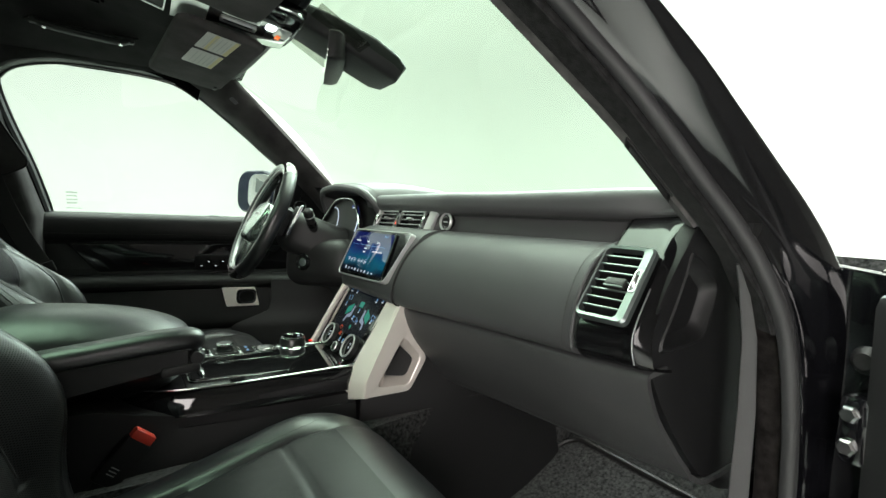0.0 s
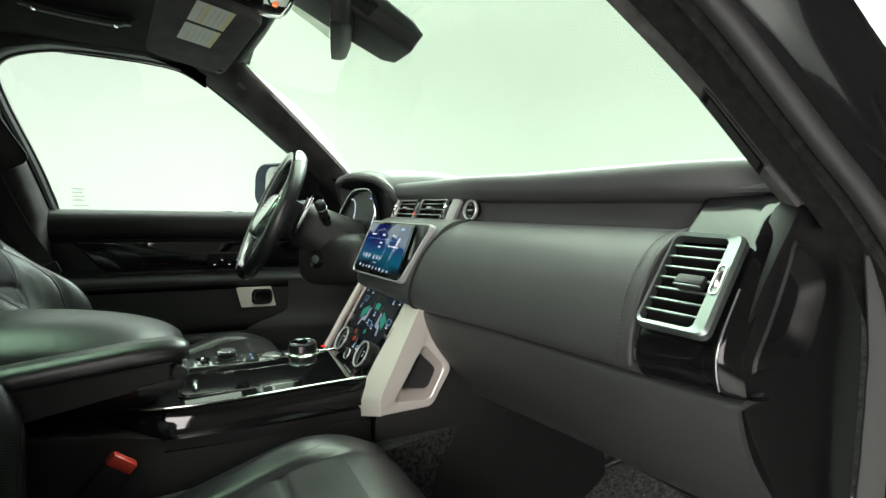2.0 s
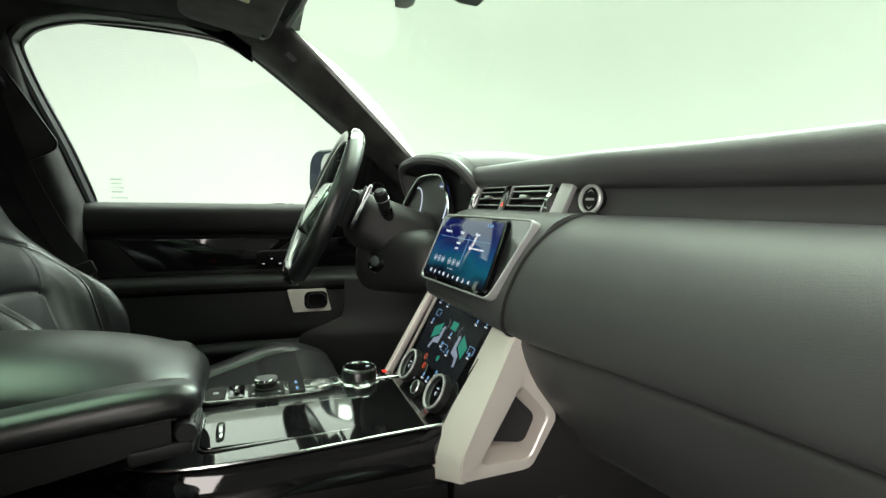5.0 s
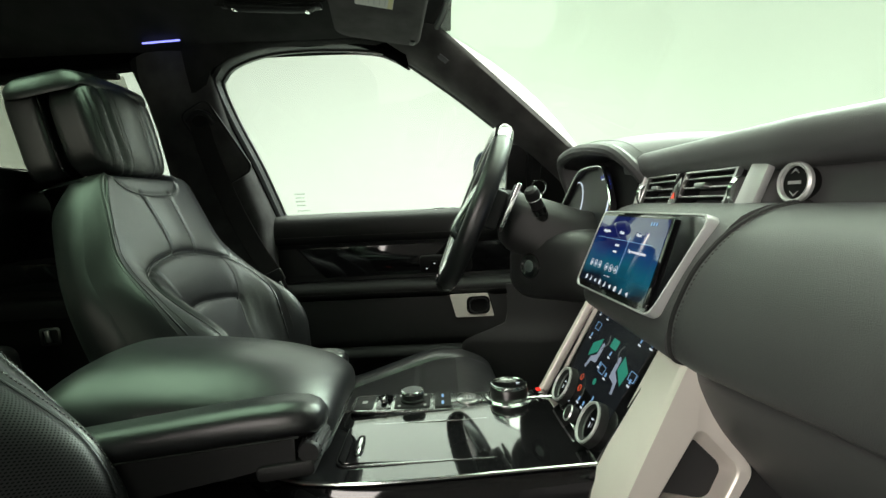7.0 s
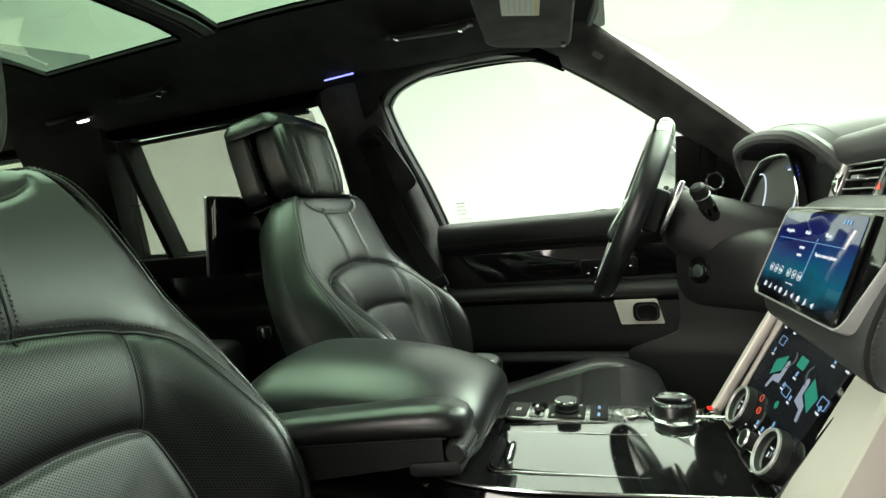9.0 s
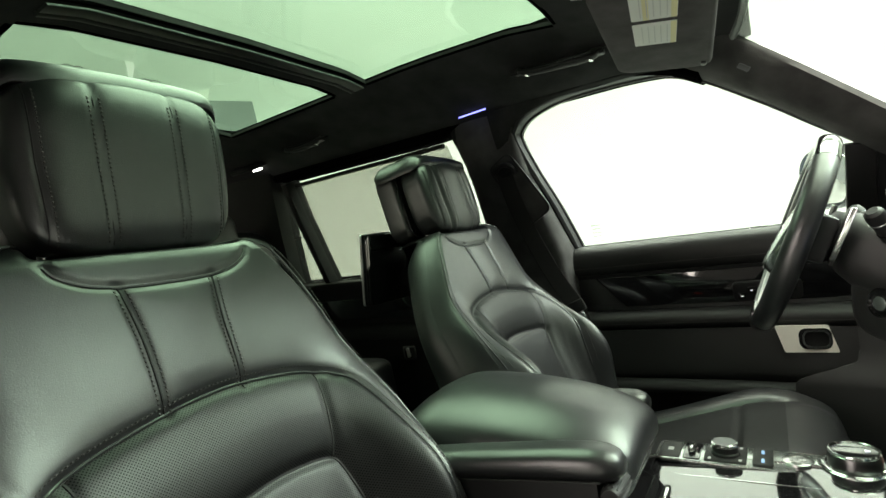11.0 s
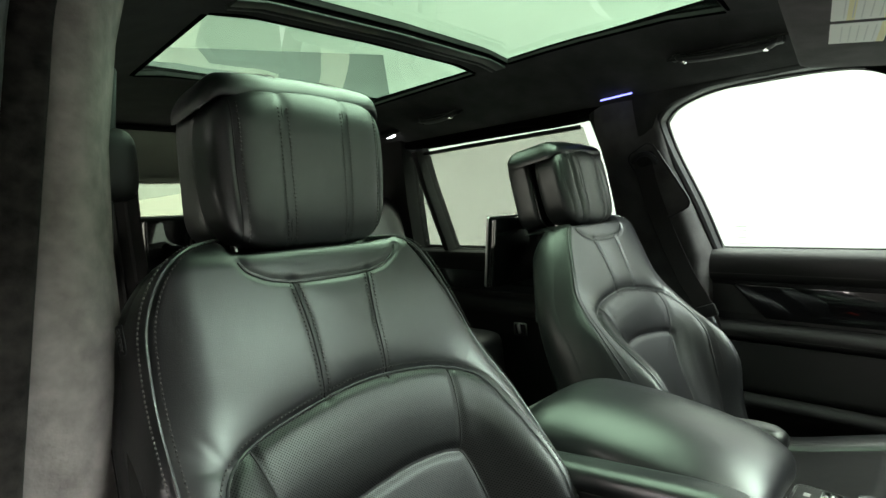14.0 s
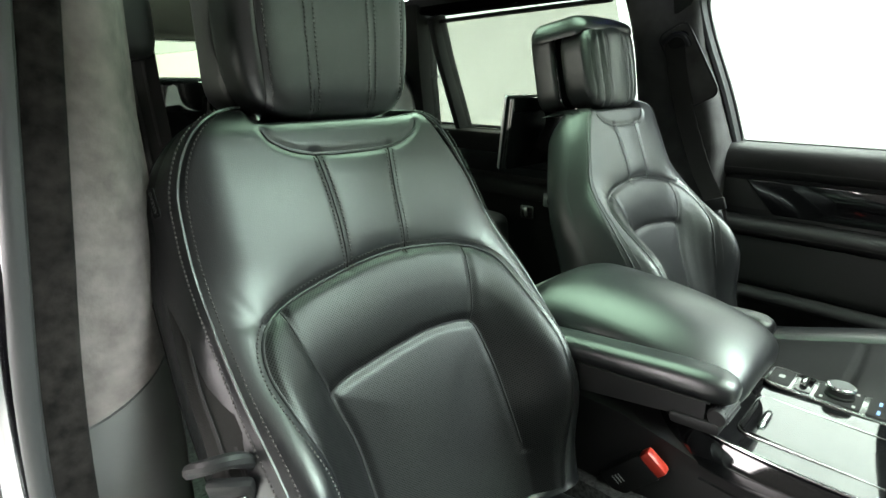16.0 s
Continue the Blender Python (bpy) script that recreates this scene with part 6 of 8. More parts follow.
sb = thing("console_bracket.001", (-0.155, 0.43, 0.9), "slim brushed aluminium bar beside the stack", "console bracket")
part("bar", sweep(cr([(-0.153, 0.480, 1.082), (-0.153, 0.444, 1.020), (-0.151, 0.406, 0.955), (-0.148, 0.374, 0.900)], 14), rrect(0.013, 0.014, 0.003, 3), up=(0, -0.85, 0.5)), ALU, sb)

# ---- stack sides behind the brackets ----
for s in (-1, 1):
    part("console_flank", loft([[(s * xa, y0, z), (s * xb, y0 + 0.16, z), (s * (xb + 0.005), 0.9, z), (s * 0.05, 0.9, z), (s * 0.05, y0, z)] for z, y0, xa, xb in ((0.52, 0.385, 0.165, 0.235), (0.62, 0.385, 0.158, 0.222), (0.74, 0.395, 0.140, 0.192), (0.85, 0.41, 0.118, 0.165), (0.95, 0.45, 0.118, 0.165), (1.05, 0.50, 0.118, 0.165))]), PLASTIC, dash, angle=60)

# ---- steering wheel ----
sw = thing("steering_wheel", (-0.365, 0.29, 1.03), "leather and gloss black steering wheel with silver spokes", "steering wheel")
wc = Vector((-0.365, 0.292, 1.216))
wm = axes(wc, (1, 0, 0), (0, 0.40, 0.917))
RR = 0.163
rsec = [(a * 0.0155, b * 0.0185) for a, b in circle(1, 14)]


def arc_rim(a0, a1, name, material, label, k=1.0):
    pts = [wm @ Vector((RR * math.cos(a), RR * math.sin(a), 0)) for a in np.linspace(a0, a1, 30)]
    return part(name, sweep(pts, [(a * k, b * k) for a, b in rsec], up=wm.to_3x3() @ Vector((0, 0, 1))), material, sw, label)


arc_rim(radians(52), radians(128), "rim_top", PIANO, "gloss black rim section", 1.03)
arc_rim(radians(128), radians(245), "rim_side", LEATHER, "leather rim section")
arc_rim(radians(-65), radians(52), "rim_side", LEATHER, "leather rim section")
arc_rim(radians(245), radians(295), "rim_bottom", PIANO, "gloss black rim section", 1.02)
# black hub tilted and coloured silver to stand in for the window's reflection
wh = wm @ pose(0, 0, 0, -10, 0, 0)
part("airbag_cover", loft([[wh @ Vector((x * k, y * k - 0.005, d)) for x, y in cr([(-0.070, 0.045), (0, 0.055), (0.070, 0.045), (0.075, 0.0), (0.050, -0.055), (0, -0.065), (-0.050, -0.055), (-0.075, 0.0)], 32, True)] for k, d in ((1.05, -0.03), (1.05, 0.0), (1.0, 0.012), (0.93, 0.018), (0.5, 0.0195), (0.1, 0.020))]), WHEEL_SILVER, sw, "hub cover, satin silver in place of the window's reflection", angle=60)
# bright bezel, thickened to take in reflections on the gloss black rim
part("rim_bezel", tube([wm @ Vector(((RR - 0.0135) * math.cos(a), (RR - 0.0135) * math.sin(a), 0.009)) for a in np.linspace(0, 2 * math.pi, 64, endpoint=False)], 0.0046, 8, up=wm.to_3x3() @ Vector((0, 0, 1)), loop=True), SILVER, sw, "bright inner rim line")
part("badge", box(0.05, 0.006, 0.002, 0.0008, wh @ pose(0, 0.010, 0.0205)), SILVER, sw)
for s in (-1, 1):
    part("spoke", loft([[wh @ Vector((s * x, y0, -0.006)), wm @ Vector((s * x, y0, 0.008)), wm @ Vector((s * x, y1, 0.008)), wm @ Vector((s * x, y1, -0.006))] for x, y0, y1 in ((0.06, -0.03, 0.035), (0.095, -0.018, 0.030), (0.125, -0.010, 0.026), (0.153, -0.010, 0.03))]), WHEEL_SILVER, sw, "satin silver spoke")
    part("spoke_trim", loft([[wm @ Vector((s * x, y0, 0.006)), wm @ Vector((s * x, y0, 0.012)), wm @ Vector((s * x, y1, 0.012)), wm @ Vector((s * x, y1, 0.006))] for x, y0, y1 in ((0.062, -0.030, -0.020), (0.10, -0.020, -0.012), (0.148, -0.012, -0.004))]), CHROME, sw, "bright spoke trim")
    part("lower_spoke", loft([[wm @ Vector((s * x - 0.015, y, -0.006)), wm @ Vector((s * x - 0.015, y, 0.010)), wm @ Vector((s * x + 0.015, y, 0.010)), wm @ Vector((s * x + 0.015, y, -0.006))] for x, y in ((0.035, -0.055), (0.045, -0.10), (0.066, -0.148))]), WHEEL_SILVER, sw, "silver lower spoke")
    part("switch_pack", box(0.075, 0.075, 0.030, 0.008, wm @ pose(s * 0.082, 0.012, -0.030)), PLASTIC, sw)
    part("paddle", box(0.045, 0.085, 0.006, 0.0025, wm @ pose(s * 0.108, 0.022, -0.052, 0, 0, -s * 12)), PLASTIC, sw)
    part("paddle_edge", box(0.003, 0.085, 0.008, 0.001, wm @ pose(s * 0.131, 0.027, -0.052, 0, 0, -s * 12)), CHROME, sw, "bright paddle edge")


def blob_at(c, r):
    """A rounded rubber boot."""
    return rev([(0, -r), (r * 0.8, -r * 0.6), (r, 0), (r * 0.8, r * 0.6), (r * 0.5, r), (0, r)], 20, pose(*c))


col = thing("steering_column", (-0.365, 0.45, 1.0), "black plastic steering column shroud with stalks", "steering column")
part("shroud", loft([[(x * k - 0.365, y, z * k + zc) for x, z in rrect(0.16, 0.13, 0.045, 5)] for y, k, zc in ((0.345, 0.72, 1.195), (0.36, 0.92, 1.19), (0.42, 1.05, 1.165), (0.50, 1.3, 1.12), (0.58, 1.5, 1.09))]), COLUMN, col, angle=60)
for s in (-1, 1):
    st = cr([(-0.365 + s * 0.055, 0.435, 1.170), (-0.365 + s * 0.078, 0.415, 1.200), (-0.365 + s * 0.098, 0.398, 1.232)], 8)
    part("stalk", tube(st, 0.0125, 12), PLASTIC, col)
    part("stalk_boot", blob_at(st[0], 0.021), DARK, col)
    part("stalk_band", tube(st[4:6], 0.0138, 12), PIANO, col)
    part("stalk_end", rev([(0, 0.022), (0.008, 0.022), (0.0125, 0.018), (0.0140, 0.010), (0.0135, 0.0), (0, 0)], 20, look(tuple(st[-1]), tuple(st[-1] * 2 - st[-2] * 1.0), 0) @ pose(0, 0, 0, 180, 0, 0)), PLASTIC, col)
    part("stalk_ring", tube([look(tuple(st[-1]), tuple(st[-1] * 2 - st[-2]), 0) @ Vector((0.0136 * math.cos(a), 0.0136 * math.sin(a), 0.0)) for a in np.linspace(0, 6.283, 20, endpoint=False)], 0.0010, 6, loop=True, up=(0.3, 0.2, 1)), SILVER, col)
key = thing("start_button", (-0.300, 0.43, 1.10), "round start button with a silver ring on the column", "button")
kb = axes((-0.296, 0.392, 1.103), (0.80, 0.60, 0.05), (0, 0.1, 1))
part("lower_shroud", box(0.23, 0.135, 0.16, 0.05, kb @ pose(0.030, 0.0, -0.0805), 5), COLUMN, col, angle=60)
part("boss", rev([(0, -0.03), (0.024, -0.03), (0.024, 0.0015), (0.0225, 0.003), (0.0195, 0.003), (0.0175, 0.0005), (0.0, 0.0005)], 32, kb), PIANO, key)
part("ring", rev([(0.0105, 0.001), (0.0108, 0.0035), (0.0122, 0.0035), (0.0128, 0.001)], 28, kb), CHROME, key, "silver ring")
part("cap", rev([(0, 0.0045), (0.0085, 0.0045), (0.0108, 0.0030), (0.0110, 0.0)], 28, kb), VENT_SILVER, key, "dull silver button")

# ==== front seats ====
SX = 0.41
S_BASE, S_DIR, S_OUT = Vector((SX, -0.139, 0.80)), Vector((0, -0.339, 0.941)), Vector((0, 0.941, 0.339))
ARCH = [(0.150, -0.02), (0.151, 0.08), (0.155, 0.15), (0.162, 0.195), (0.175, 0.246), (0.184, 0.295), (0.178, 0.328), (0.160, 0.349), (0.132, 0.362), (0.094, 0.372), (0.04, 0.382), (0.0, 0.386), (-0.042, 0.386), (-0.107, 0.378), (-0.142, 0.369), (-0.177, 0.354), (-0.200, 0.329), (-0.210, 0.283), (-0.213, 0.231), (-0.213, 0.189), (-0.208, 0.10), (-0.200, -0.02)]
INS = [(0.085, -0.02), (0.086, 0.05), (0.088, 0.11), (0.094, 0.177), (0.110, 0.238), (0.106, 0.250), (0.085, 0.257), (0.045, 0.263), (0.0, 0.268), (-0.045, 0.271), (-0.09, 0.268), (-0.118, 0.262), (-0.130, 0.250), (-0.139, 0.194), (-0.145, 0.123), (-0.153, 0.049), (-0.155, -0.02)]
DIVS = [[(0.143, 0.354), (0.132, 0.305), (0.112, 0.246)], [(-0.147, 0.364), (-0.136, 0.314), (-0.126, 0.262)]]
RIBS = [[(0.054, 0.523), (0.047, 0.46), (0.046, 0.379)], [(-0.054, 0.523), (-0.047, 0.46), (-0.046, 0.379)]]
BIB = [(0.112, 0.552), (0.104, 0.540), (0.08, 0.527), (0.045, 0.521), (0.0, 0.520), (-0.045, 0.521), (-0.08, 0.527), (-0.104, 0.540), (-0.112, 0.552)]
OUTER = [(0.205, 0.0), (0.209, 0.10), (0.213, 0.20), (0.216, 0.30), (0.215, 0.40), (0.214, 0.45), (0.210, 0.499), (0.197, 0.537), (0.178, 0.562), (0.150, 0.580), (0.115, 0.588)]
OUTER_IN = [(-0.242, 0.0), (-0.247, 0.10), (-0.248, 0.20), (-0.238, 0.30), (-0.216, 0.40), (-0.186, 0.48), (-0.160, 0.535), (-0.135, 0.560), (-0.10, 0.575)]


def dist_to(line, u, s):
    """Distance from every (u, s) to a polyline."""
    best = np.full(np.shape(u), 9.0)
    p = np.array(line)
    for (ax, ay), (bx, by) in zip(p[:-1], p[1:]):
        dx, dy = bx - ax, by - ay
        t = np.clip(((u - ax) * dx + (s - ay) * dy) / (dx * dx + dy * dy + 1e-12), 0, 1)
        best = np.minimum(best, np.hypot(u - ax - t * dx, s - ay - t * dy))
    return best


def inside(line, u, s):
    p = np.array(line)
    res = np.zeros(np.shape(u), bool)
    n = len(p)
    for i in range(n):
        (ax, ay), (bx, by) = p[i], p[(i + 1) % n]
        hit = ((ay > s) != (by > s)) & (u < (bx - ax) * (s - ay) / (by - ay + 1e-12) + ax)
        res ^= hit
    return res


A_L, I_L, B_L = cr(ARCH, 90), cr(INS, 80), cr(BIB, 40)
D_L, R_L = [cr(d, 14) for d in DIVS], [cr(r, 16) for r in RIBS]


def back_height(u, s):
    """Relief of the backrest's face over its flat plane."""
    u, s = np.asarray(u, float), np.asarray(s, float)
    a = np.where(u > 0, np.abs(u) * 1.03, np.abs(u) * 0.93)
    h = -0.20 * np.maximum(a - 0.03, 0) ** 2
    h = h + (0.070 + 0.030 * np.exp(-((s - 0.15) / 0.10) ** 2)) * np.exp(-((a - 0.196) / 0.052) ** 2) * (1 - smoothstep(0.19, 0.42, s)) * (0.72 + 0.28 * smoothstep(-0.03, 0.14, s))
    h = h - 0.055 * np.maximum((a - 0.165) / 0.06, 0) ** 2 * smoothstep(0.30, 0.45, s) * 0.28
    h = h - 0.045 * np.maximum((s - 0.545) / 0.060, 0) ** 2
    da, di, db = dist_to(A_L, u, s), dist_to(I_L, u, s), dist_to(B_L, u, s)
    ia, ii = inside(A_L, u, s), inside(I_L, u, s)
    h = h + np.where(ia & ~ii, 0.009 * np.tanh(np.minimum(da, di) / 0.030), 0)
    h = h + np.where(ii, 0.006 * np.tanh(di / 0.060), 0)
    h = h + np.where(~ia, 0.006 * np.tanh(da / 0.03), 0)
    h = h - 0.0034 * np.exp(-(da / 0.0065) ** 2) - 0.0040 * np.exp(-(di / 0.0070) ** 2) * (s > 0.05)
    for d in D_L:
        h = h - 0.0030 * np.exp(-(dist_to(d, u, s) / 0.0060) ** 2)
    for r in R_L:
        h = h - 0.0022 * np.exp(-(dist_to(r, u, s) / 0.0060) ** 2)
    h = h + 0.0025 * np.exp(-(u / 0.034) ** 2) * smoothstep(0.385, 0.42, s) * (1 - smoothstep(0.49, 0.52, s))
    h = h - 0.0028 * np.exp(-(db / 0.005) ** 2)
    h = h - 0.040 * smoothstep(0.560, 0.573, s) * (1 - smoothstep(0.095, 0.125, np.abs(u)))
    # creases running out from the shoulder of the arch
    for k, (sg, ang) in enumerate(((1, 0.35), (1, 0.75), (-1, 0.5), (1, 1.1), (-1, 0.95))):
        cx, cy = sg * 0.168, 0.345
        dx, dy = (u - cx) * sg, s - cy
        along, across = dx * math.cos(ang) + dy * math.sin(ang), -dx * math.sin(ang) + dy * math.cos(ang)
        h = h - 0.0011 * np.exp(-(across / 0.005) ** 2) * smoothstep(-0.005, 0.01, along) * (1 - smoothstep(0.02, 0.06, along))
    return h


def seat_pt(u, s, h):
    return S_BASE + Vector((1, 0, 0)) * float(u) + S_DIR * float(s) + S_OUT * float(h)


def on_back(line, lift=0.0005):
    l = np.array(line)
    hh = back_height(l[:, 0], l[:, 1])
    return [seat_pt(u, s, h + lift) for (u, s), h in zip(l, hh)]


def uv_mesh(ob, pairs):
    me = ob.data
    lay = me.uv_layers.new(name="UVMap")
    idx = np.empty(len(me.loops), int)
    me.loops.foreach_get("vertex_index", idx)
    lay.data.foreach_set("uv", np.array(pairs, float)[idx].ravel())


def grid_part(name, verts, quads, pairs, material, parent, label):
    used = sorted({i for q in quads for i in q})
    remap = {v: k for k, v in enumerate(used)}
    me = bpy.data.meshes.new(name)
    me.from_pydata([tuple(verts[i]) for i in used], [], [[remap[i] for i in q] for q in quads])
    me.materials.append(material)
    me.polygons.foreach_set("use_smooth", [True] * len(me.polygons))
    ob = new(name, me)
    ob.parent = parent
    ob.matrix_parent_inverse = parent.matrix_basis.inverted()
    if label:
        ob["label"] = label
    uv_mesh(ob, [pairs[i] for i in used])
    return ob


def build_seat(driver=False):
    st = thing("front_seat", (SX, 0.1, 0.55), "black perforated leather front seat with arched seams", "car seat", "front seats")
    # backrest
    NS, NP = 190, 191
    sv = np.linspace(-0.03, 0.602, NS)
    W = np.interp(sv, [-0.03, 0.0, 0.1, 0.2, 0.3, 0.4, 0.47, 0.52, 0.55, 0.575, 0.59, 0.602], [0.245, 0.256, 0.270, 0.274, 0.265, 0.246, 0.232, 0.216, 0.200, 0.175, 0.148, 0.115])
    W = np.convolve(np.pad(W, 4, mode="edge"), np.ones(9) / 9, "valid")
    p = np.linspace(-1, 1, NP)
    WO = np.interp(sv, [-0.03, 0.1, 0.2, 0.3, 0.4, 0.47], [0.222, 0.234, 0.240, 0.242, 0.237, 0.226])
    WO = np.minimum(W, np.convolve(np.pad(WO, 4, mode="edge"), np.ones(9) / 9, "valid"))
    WI = np.interp(sv, [-0.03, 0.0, 0.1, 0.2, 0.3, 0.35, 0.41, 0.45, 0.49, 0.52, 0.55, 0.575, 0.59], [0.260, 0.270, 0.280, 0.280, 0.268, 0.256, 0.232, 0.212, 0.190, 0.172, 0.150, 0.128, 0.098])
    WI = np.convolve(np.pad(WI, 5, mode="edge"), np.ones(11) / 11, "valid")
    U = np.where(p[None, :] > 0, p[None, :] * WO[:, None], p[None, :] * WI[:, None])
    SS = np.repeat(sv[:, None], NP, 1)
    H = back_height(U, SS)
    H = H - 0.042 * np.clip((np.abs(p)[None, :] - 0.90) / 0.10, 0, 1) ** 2.2
    H = H - 0.030 * np.clip((SS - 0.575) / 0.027, 0, 1) ** 2
    verts = [seat_pt(U[i, j], SS[i, j], H[i, j]) for i in range(NS) for j in range(NP)]
    pairs = [(U[i, j], SS[i, j]) for i in range(NS) for j in range(NP)]
    uc, sc = (U[1:, 1:] + U[:-1, :-1]) / 2, (SS[1:, 1:] + SS[:-1, :-1]) / 2
    ins = inside(A_L, uc, sc)
    qa, qb = [], []
    for i in range(NS - 1):
        for j in range(NP - 1):
            k = i * NP + j
            (qb if ins[i, j] else qa).append((k, k + 1, k + NP + 1, k + NP))
    grid_part("backrest_cover", verts, qa, pairs, LEATHER, st, "smooth black leather backrest cover")
    grid_part("backrest_centre", verts, qb, pairs, LEATHER_PERF, st, "perforated leather centre panels")
    # wrapped sides and back shell
    rings = []
    for i in range(0, NS, 3):
        s0 = sv[i]
        wl, wr = U[i, -1], -U[i, 0]
        hl, hr = H[i, -1], H[i, 0]
        back = -0.125 + 0.050 * float(smoothstep(0.50, 0.602, s0)) ** 2
        ring = [seat_pt(wl, s0, hl)]
        for uu, f in ((1.012, 0.10), (1.02, 0.30), (1.01, 0.55), (0.97, 0.80), (0.86, 0.95), (0.6, 1.0), (0, 1.0), (-0.6, 1.0), (-0.86, 0.95), (-0.97, 0.80), (-1.01, 0.55), (-1.02, 0.30), (-1.012, 0.10)):
            w_, h0 = (wl, hl) if uu > 0 else (wr, hr)
            ring.append(seat_pt(w_ * uu, s0, min(h0 - 0.002, h0 + (back - h0) * f)))
        ring.append(seat_pt(-wr, s0, hr))
        rings.append(cr([tuple(v) for v in ring], 34))
    top_c = sum((Vector(v) for v in rings[-1]), Vector()) / len(rings[-1])
    rings.append([tuple(Vector(v) * 0.4 + top_c * 0.6 + S_DIR * 0.004) for v in rings[-1]])
    part("backrest_shell", loft(rings, ring_closed=False), LEATHER, st, angle=60)
    side = [Vector(r[6]) for r in rings[:-4]]
    part("shell_seam", tube([tuple(v) for v in side], 0.0012, 5, up=(1, 0, 0)), SEAM, st)
    # seams
    part("arch_piping", tube(on_back(A_L[6:-6], 0.0004), 0.0020, 8, up=(0, 0.94, 0.34)), LEATHER, st)
    for off in (0.0075,):
        al = np.array(A_L[6:-6])
        nrm = np.gradient(al, axis=0)
        nrm = np.stack([nrm[:, 1], -nrm[:, 0]], 1)
        nrm /= np.linalg.norm(nrm, axis=1)[:, None]
        stitches(on_back(al + nrm * off, 0.0004), st, normal=S_OUT)
    for r in R_L:
        part("rib_seam", tube(on_back(r, -0.0006), 0.0018, 5, up=(0, 0.94, 0.34)), SEAM, st)
        for off in (-0.0055, 0.0055):
            stitches(on_back(np.array(r) + np.array([off, 0]), 0.0004), st, normal=S_OUT)
    for d in D_L:
        part("panel_seam", tube(on_back(d, -0.0006), 0.0018, 5, up=(0, 0.94, 0.34)), SEAM, st)
    part("insert_seam", tube(on_back(I_L[6:-6], -0.0008), 0.0021, 6, up=(0, 0.94, 0.34)), SEAM, st)
    part("bib_piping", tube(on_back(B_L, 0.0), 0.0022, 6, up=(0, 0.94, 0.34)), LEATHER, st)
    for sg, line in ((1, OUTER), (-1, OUTER_IN)):
        ol = cr(line, 50)
        part("side_piping", tube(on_back(ol, -0.0006), 0.0018, 6, up=(0, 0.94, 0.34)), LEATHER, st)
        for off in (-0.007, 0.007):
            stitches(on_back(ol + np.array([sg * off * -1, 0]), 0.0006), st, normal=(sg * 0.5, 0.85, 0.3))
    # airbag tag on the outer seam
    if not driver:
        c = Vector((SX + 0.2275, -0.338, 1.256))
        tm = axes(c, S_DIR, Vector((0.35, -0.9, -0.3)))
        tag = part("airbag_tag", prism(rrect(0.030, 0.011, 0.002, 2), 0.0012, 0.0003, tm), DARK, st, "black woven tag with grey lettering")
        bar_text("AIRBAG", 0.0068, tm @ pose(0, 0, 0.0016), STRIP_GREY, tag)

    # cushion: x across, y along
    NX, NY = 81, 90
    ZP = cr([(-0.16, 0.745), (-0.05, 0.762), (0.05, 0.786), (0.15, 0.818), (0.23, 0.843), (0.305, 0.855), (0.355, 0.849), (0.387, 0.828), (0.402, 0.790)], 120)
    xs = np.linspace(-1, 1, NX)
    ys = np.linspace(-0.16, 0.402, NY)
    V, Q, PR, inn = [], [], [], []
    for i, y in enumerate(ys):
        wd = np.interp(y, [-0.16, 0.0, 0.2, 0.32, 0.387, 0.402], [0.215, 0.235, 0.245, 0.240, 0.215, 0.195])
        for j, q in enumerate(xs):
            x = q * wd
            a = abs(x)
            z = np.interp(y, ZP[:, 0], ZP[:, 1])
            z += 0.020 * math.exp(-((a - 0.195) / 0.050) ** 2) * (1 - smoothstep(0.24, 0.36, y))
            z -= 0.10 * max(0, (abs(q) - 0.88) / 0.12) ** 2.2
            z += 0.006 * math.tanh(max(0, 0.15 - a) / 0.03)
            z -= 0.008 * math.exp(-((a - 0.152) / 0.005) ** 2) * (1 - smoothstep(0.28, 0.33, y))
            z -= 0.006 * math.exp(-((y - 0.21 - 0.3 * (0.15 ** 2 - a * a)) / 0.006) ** 2) * (a < 0.15)
            V.append((SX + x, y, z))
            PR.append((x, y))
    qa, qb = [], []
    for i in range(NY - 1):
        for j in range(NX - 1):
            k = i * NX + j
            xm, ym = (PR[k][0] + PR[k + NX + 1][0]) / 2, (PR[k][1] + PR[k + NX + 1][1]) / 2
            (qb if abs(xm) < 0.152 and ym < 0.30 else qa).append((k, k + 1, k + NX + 1, k + NX))
    grid_part("cushion_cover", V, qa, PR, LEATHER, st, "smooth black leather cushion cover")
    grid_part("cushion_centre", V, qb, PR, LEATHER_PERF, st, "perforated leather cushion centre")
    edge = [V[i * NX] for i in range(NY)] + [V[(NY - 1) * NX + j] for j in range(NX)] + [V[i * NX + NX - 1] for i in reversed(range(NY))]
    part("cushion_side", loft([edge, [(SX + (x - SX) * 1.01, y * 1.005, z - 0.05) for x, y, z in edge], [(SX + (x - SX) * 0.97, y * 0.98, 0.70) for x, y, z in edge], [(SX + (x - SX) * 0.90, y * 0.92, 0.66) for x, y, z in edge]], ring_closed=False), LEATHER, st, angle=60)
    part("seat_base", box(0.40, 0.42, 0.12, 0.02, pose(SX, 0.08, 0.63)), PLASTIC, st)
    for sg in (-1, 1):
        part("seat_rail", box(0.035, 0.60, 0.03, 0.004, pose(SX + sg * 0.17, 0.06, 0.565)), SILVER, st)
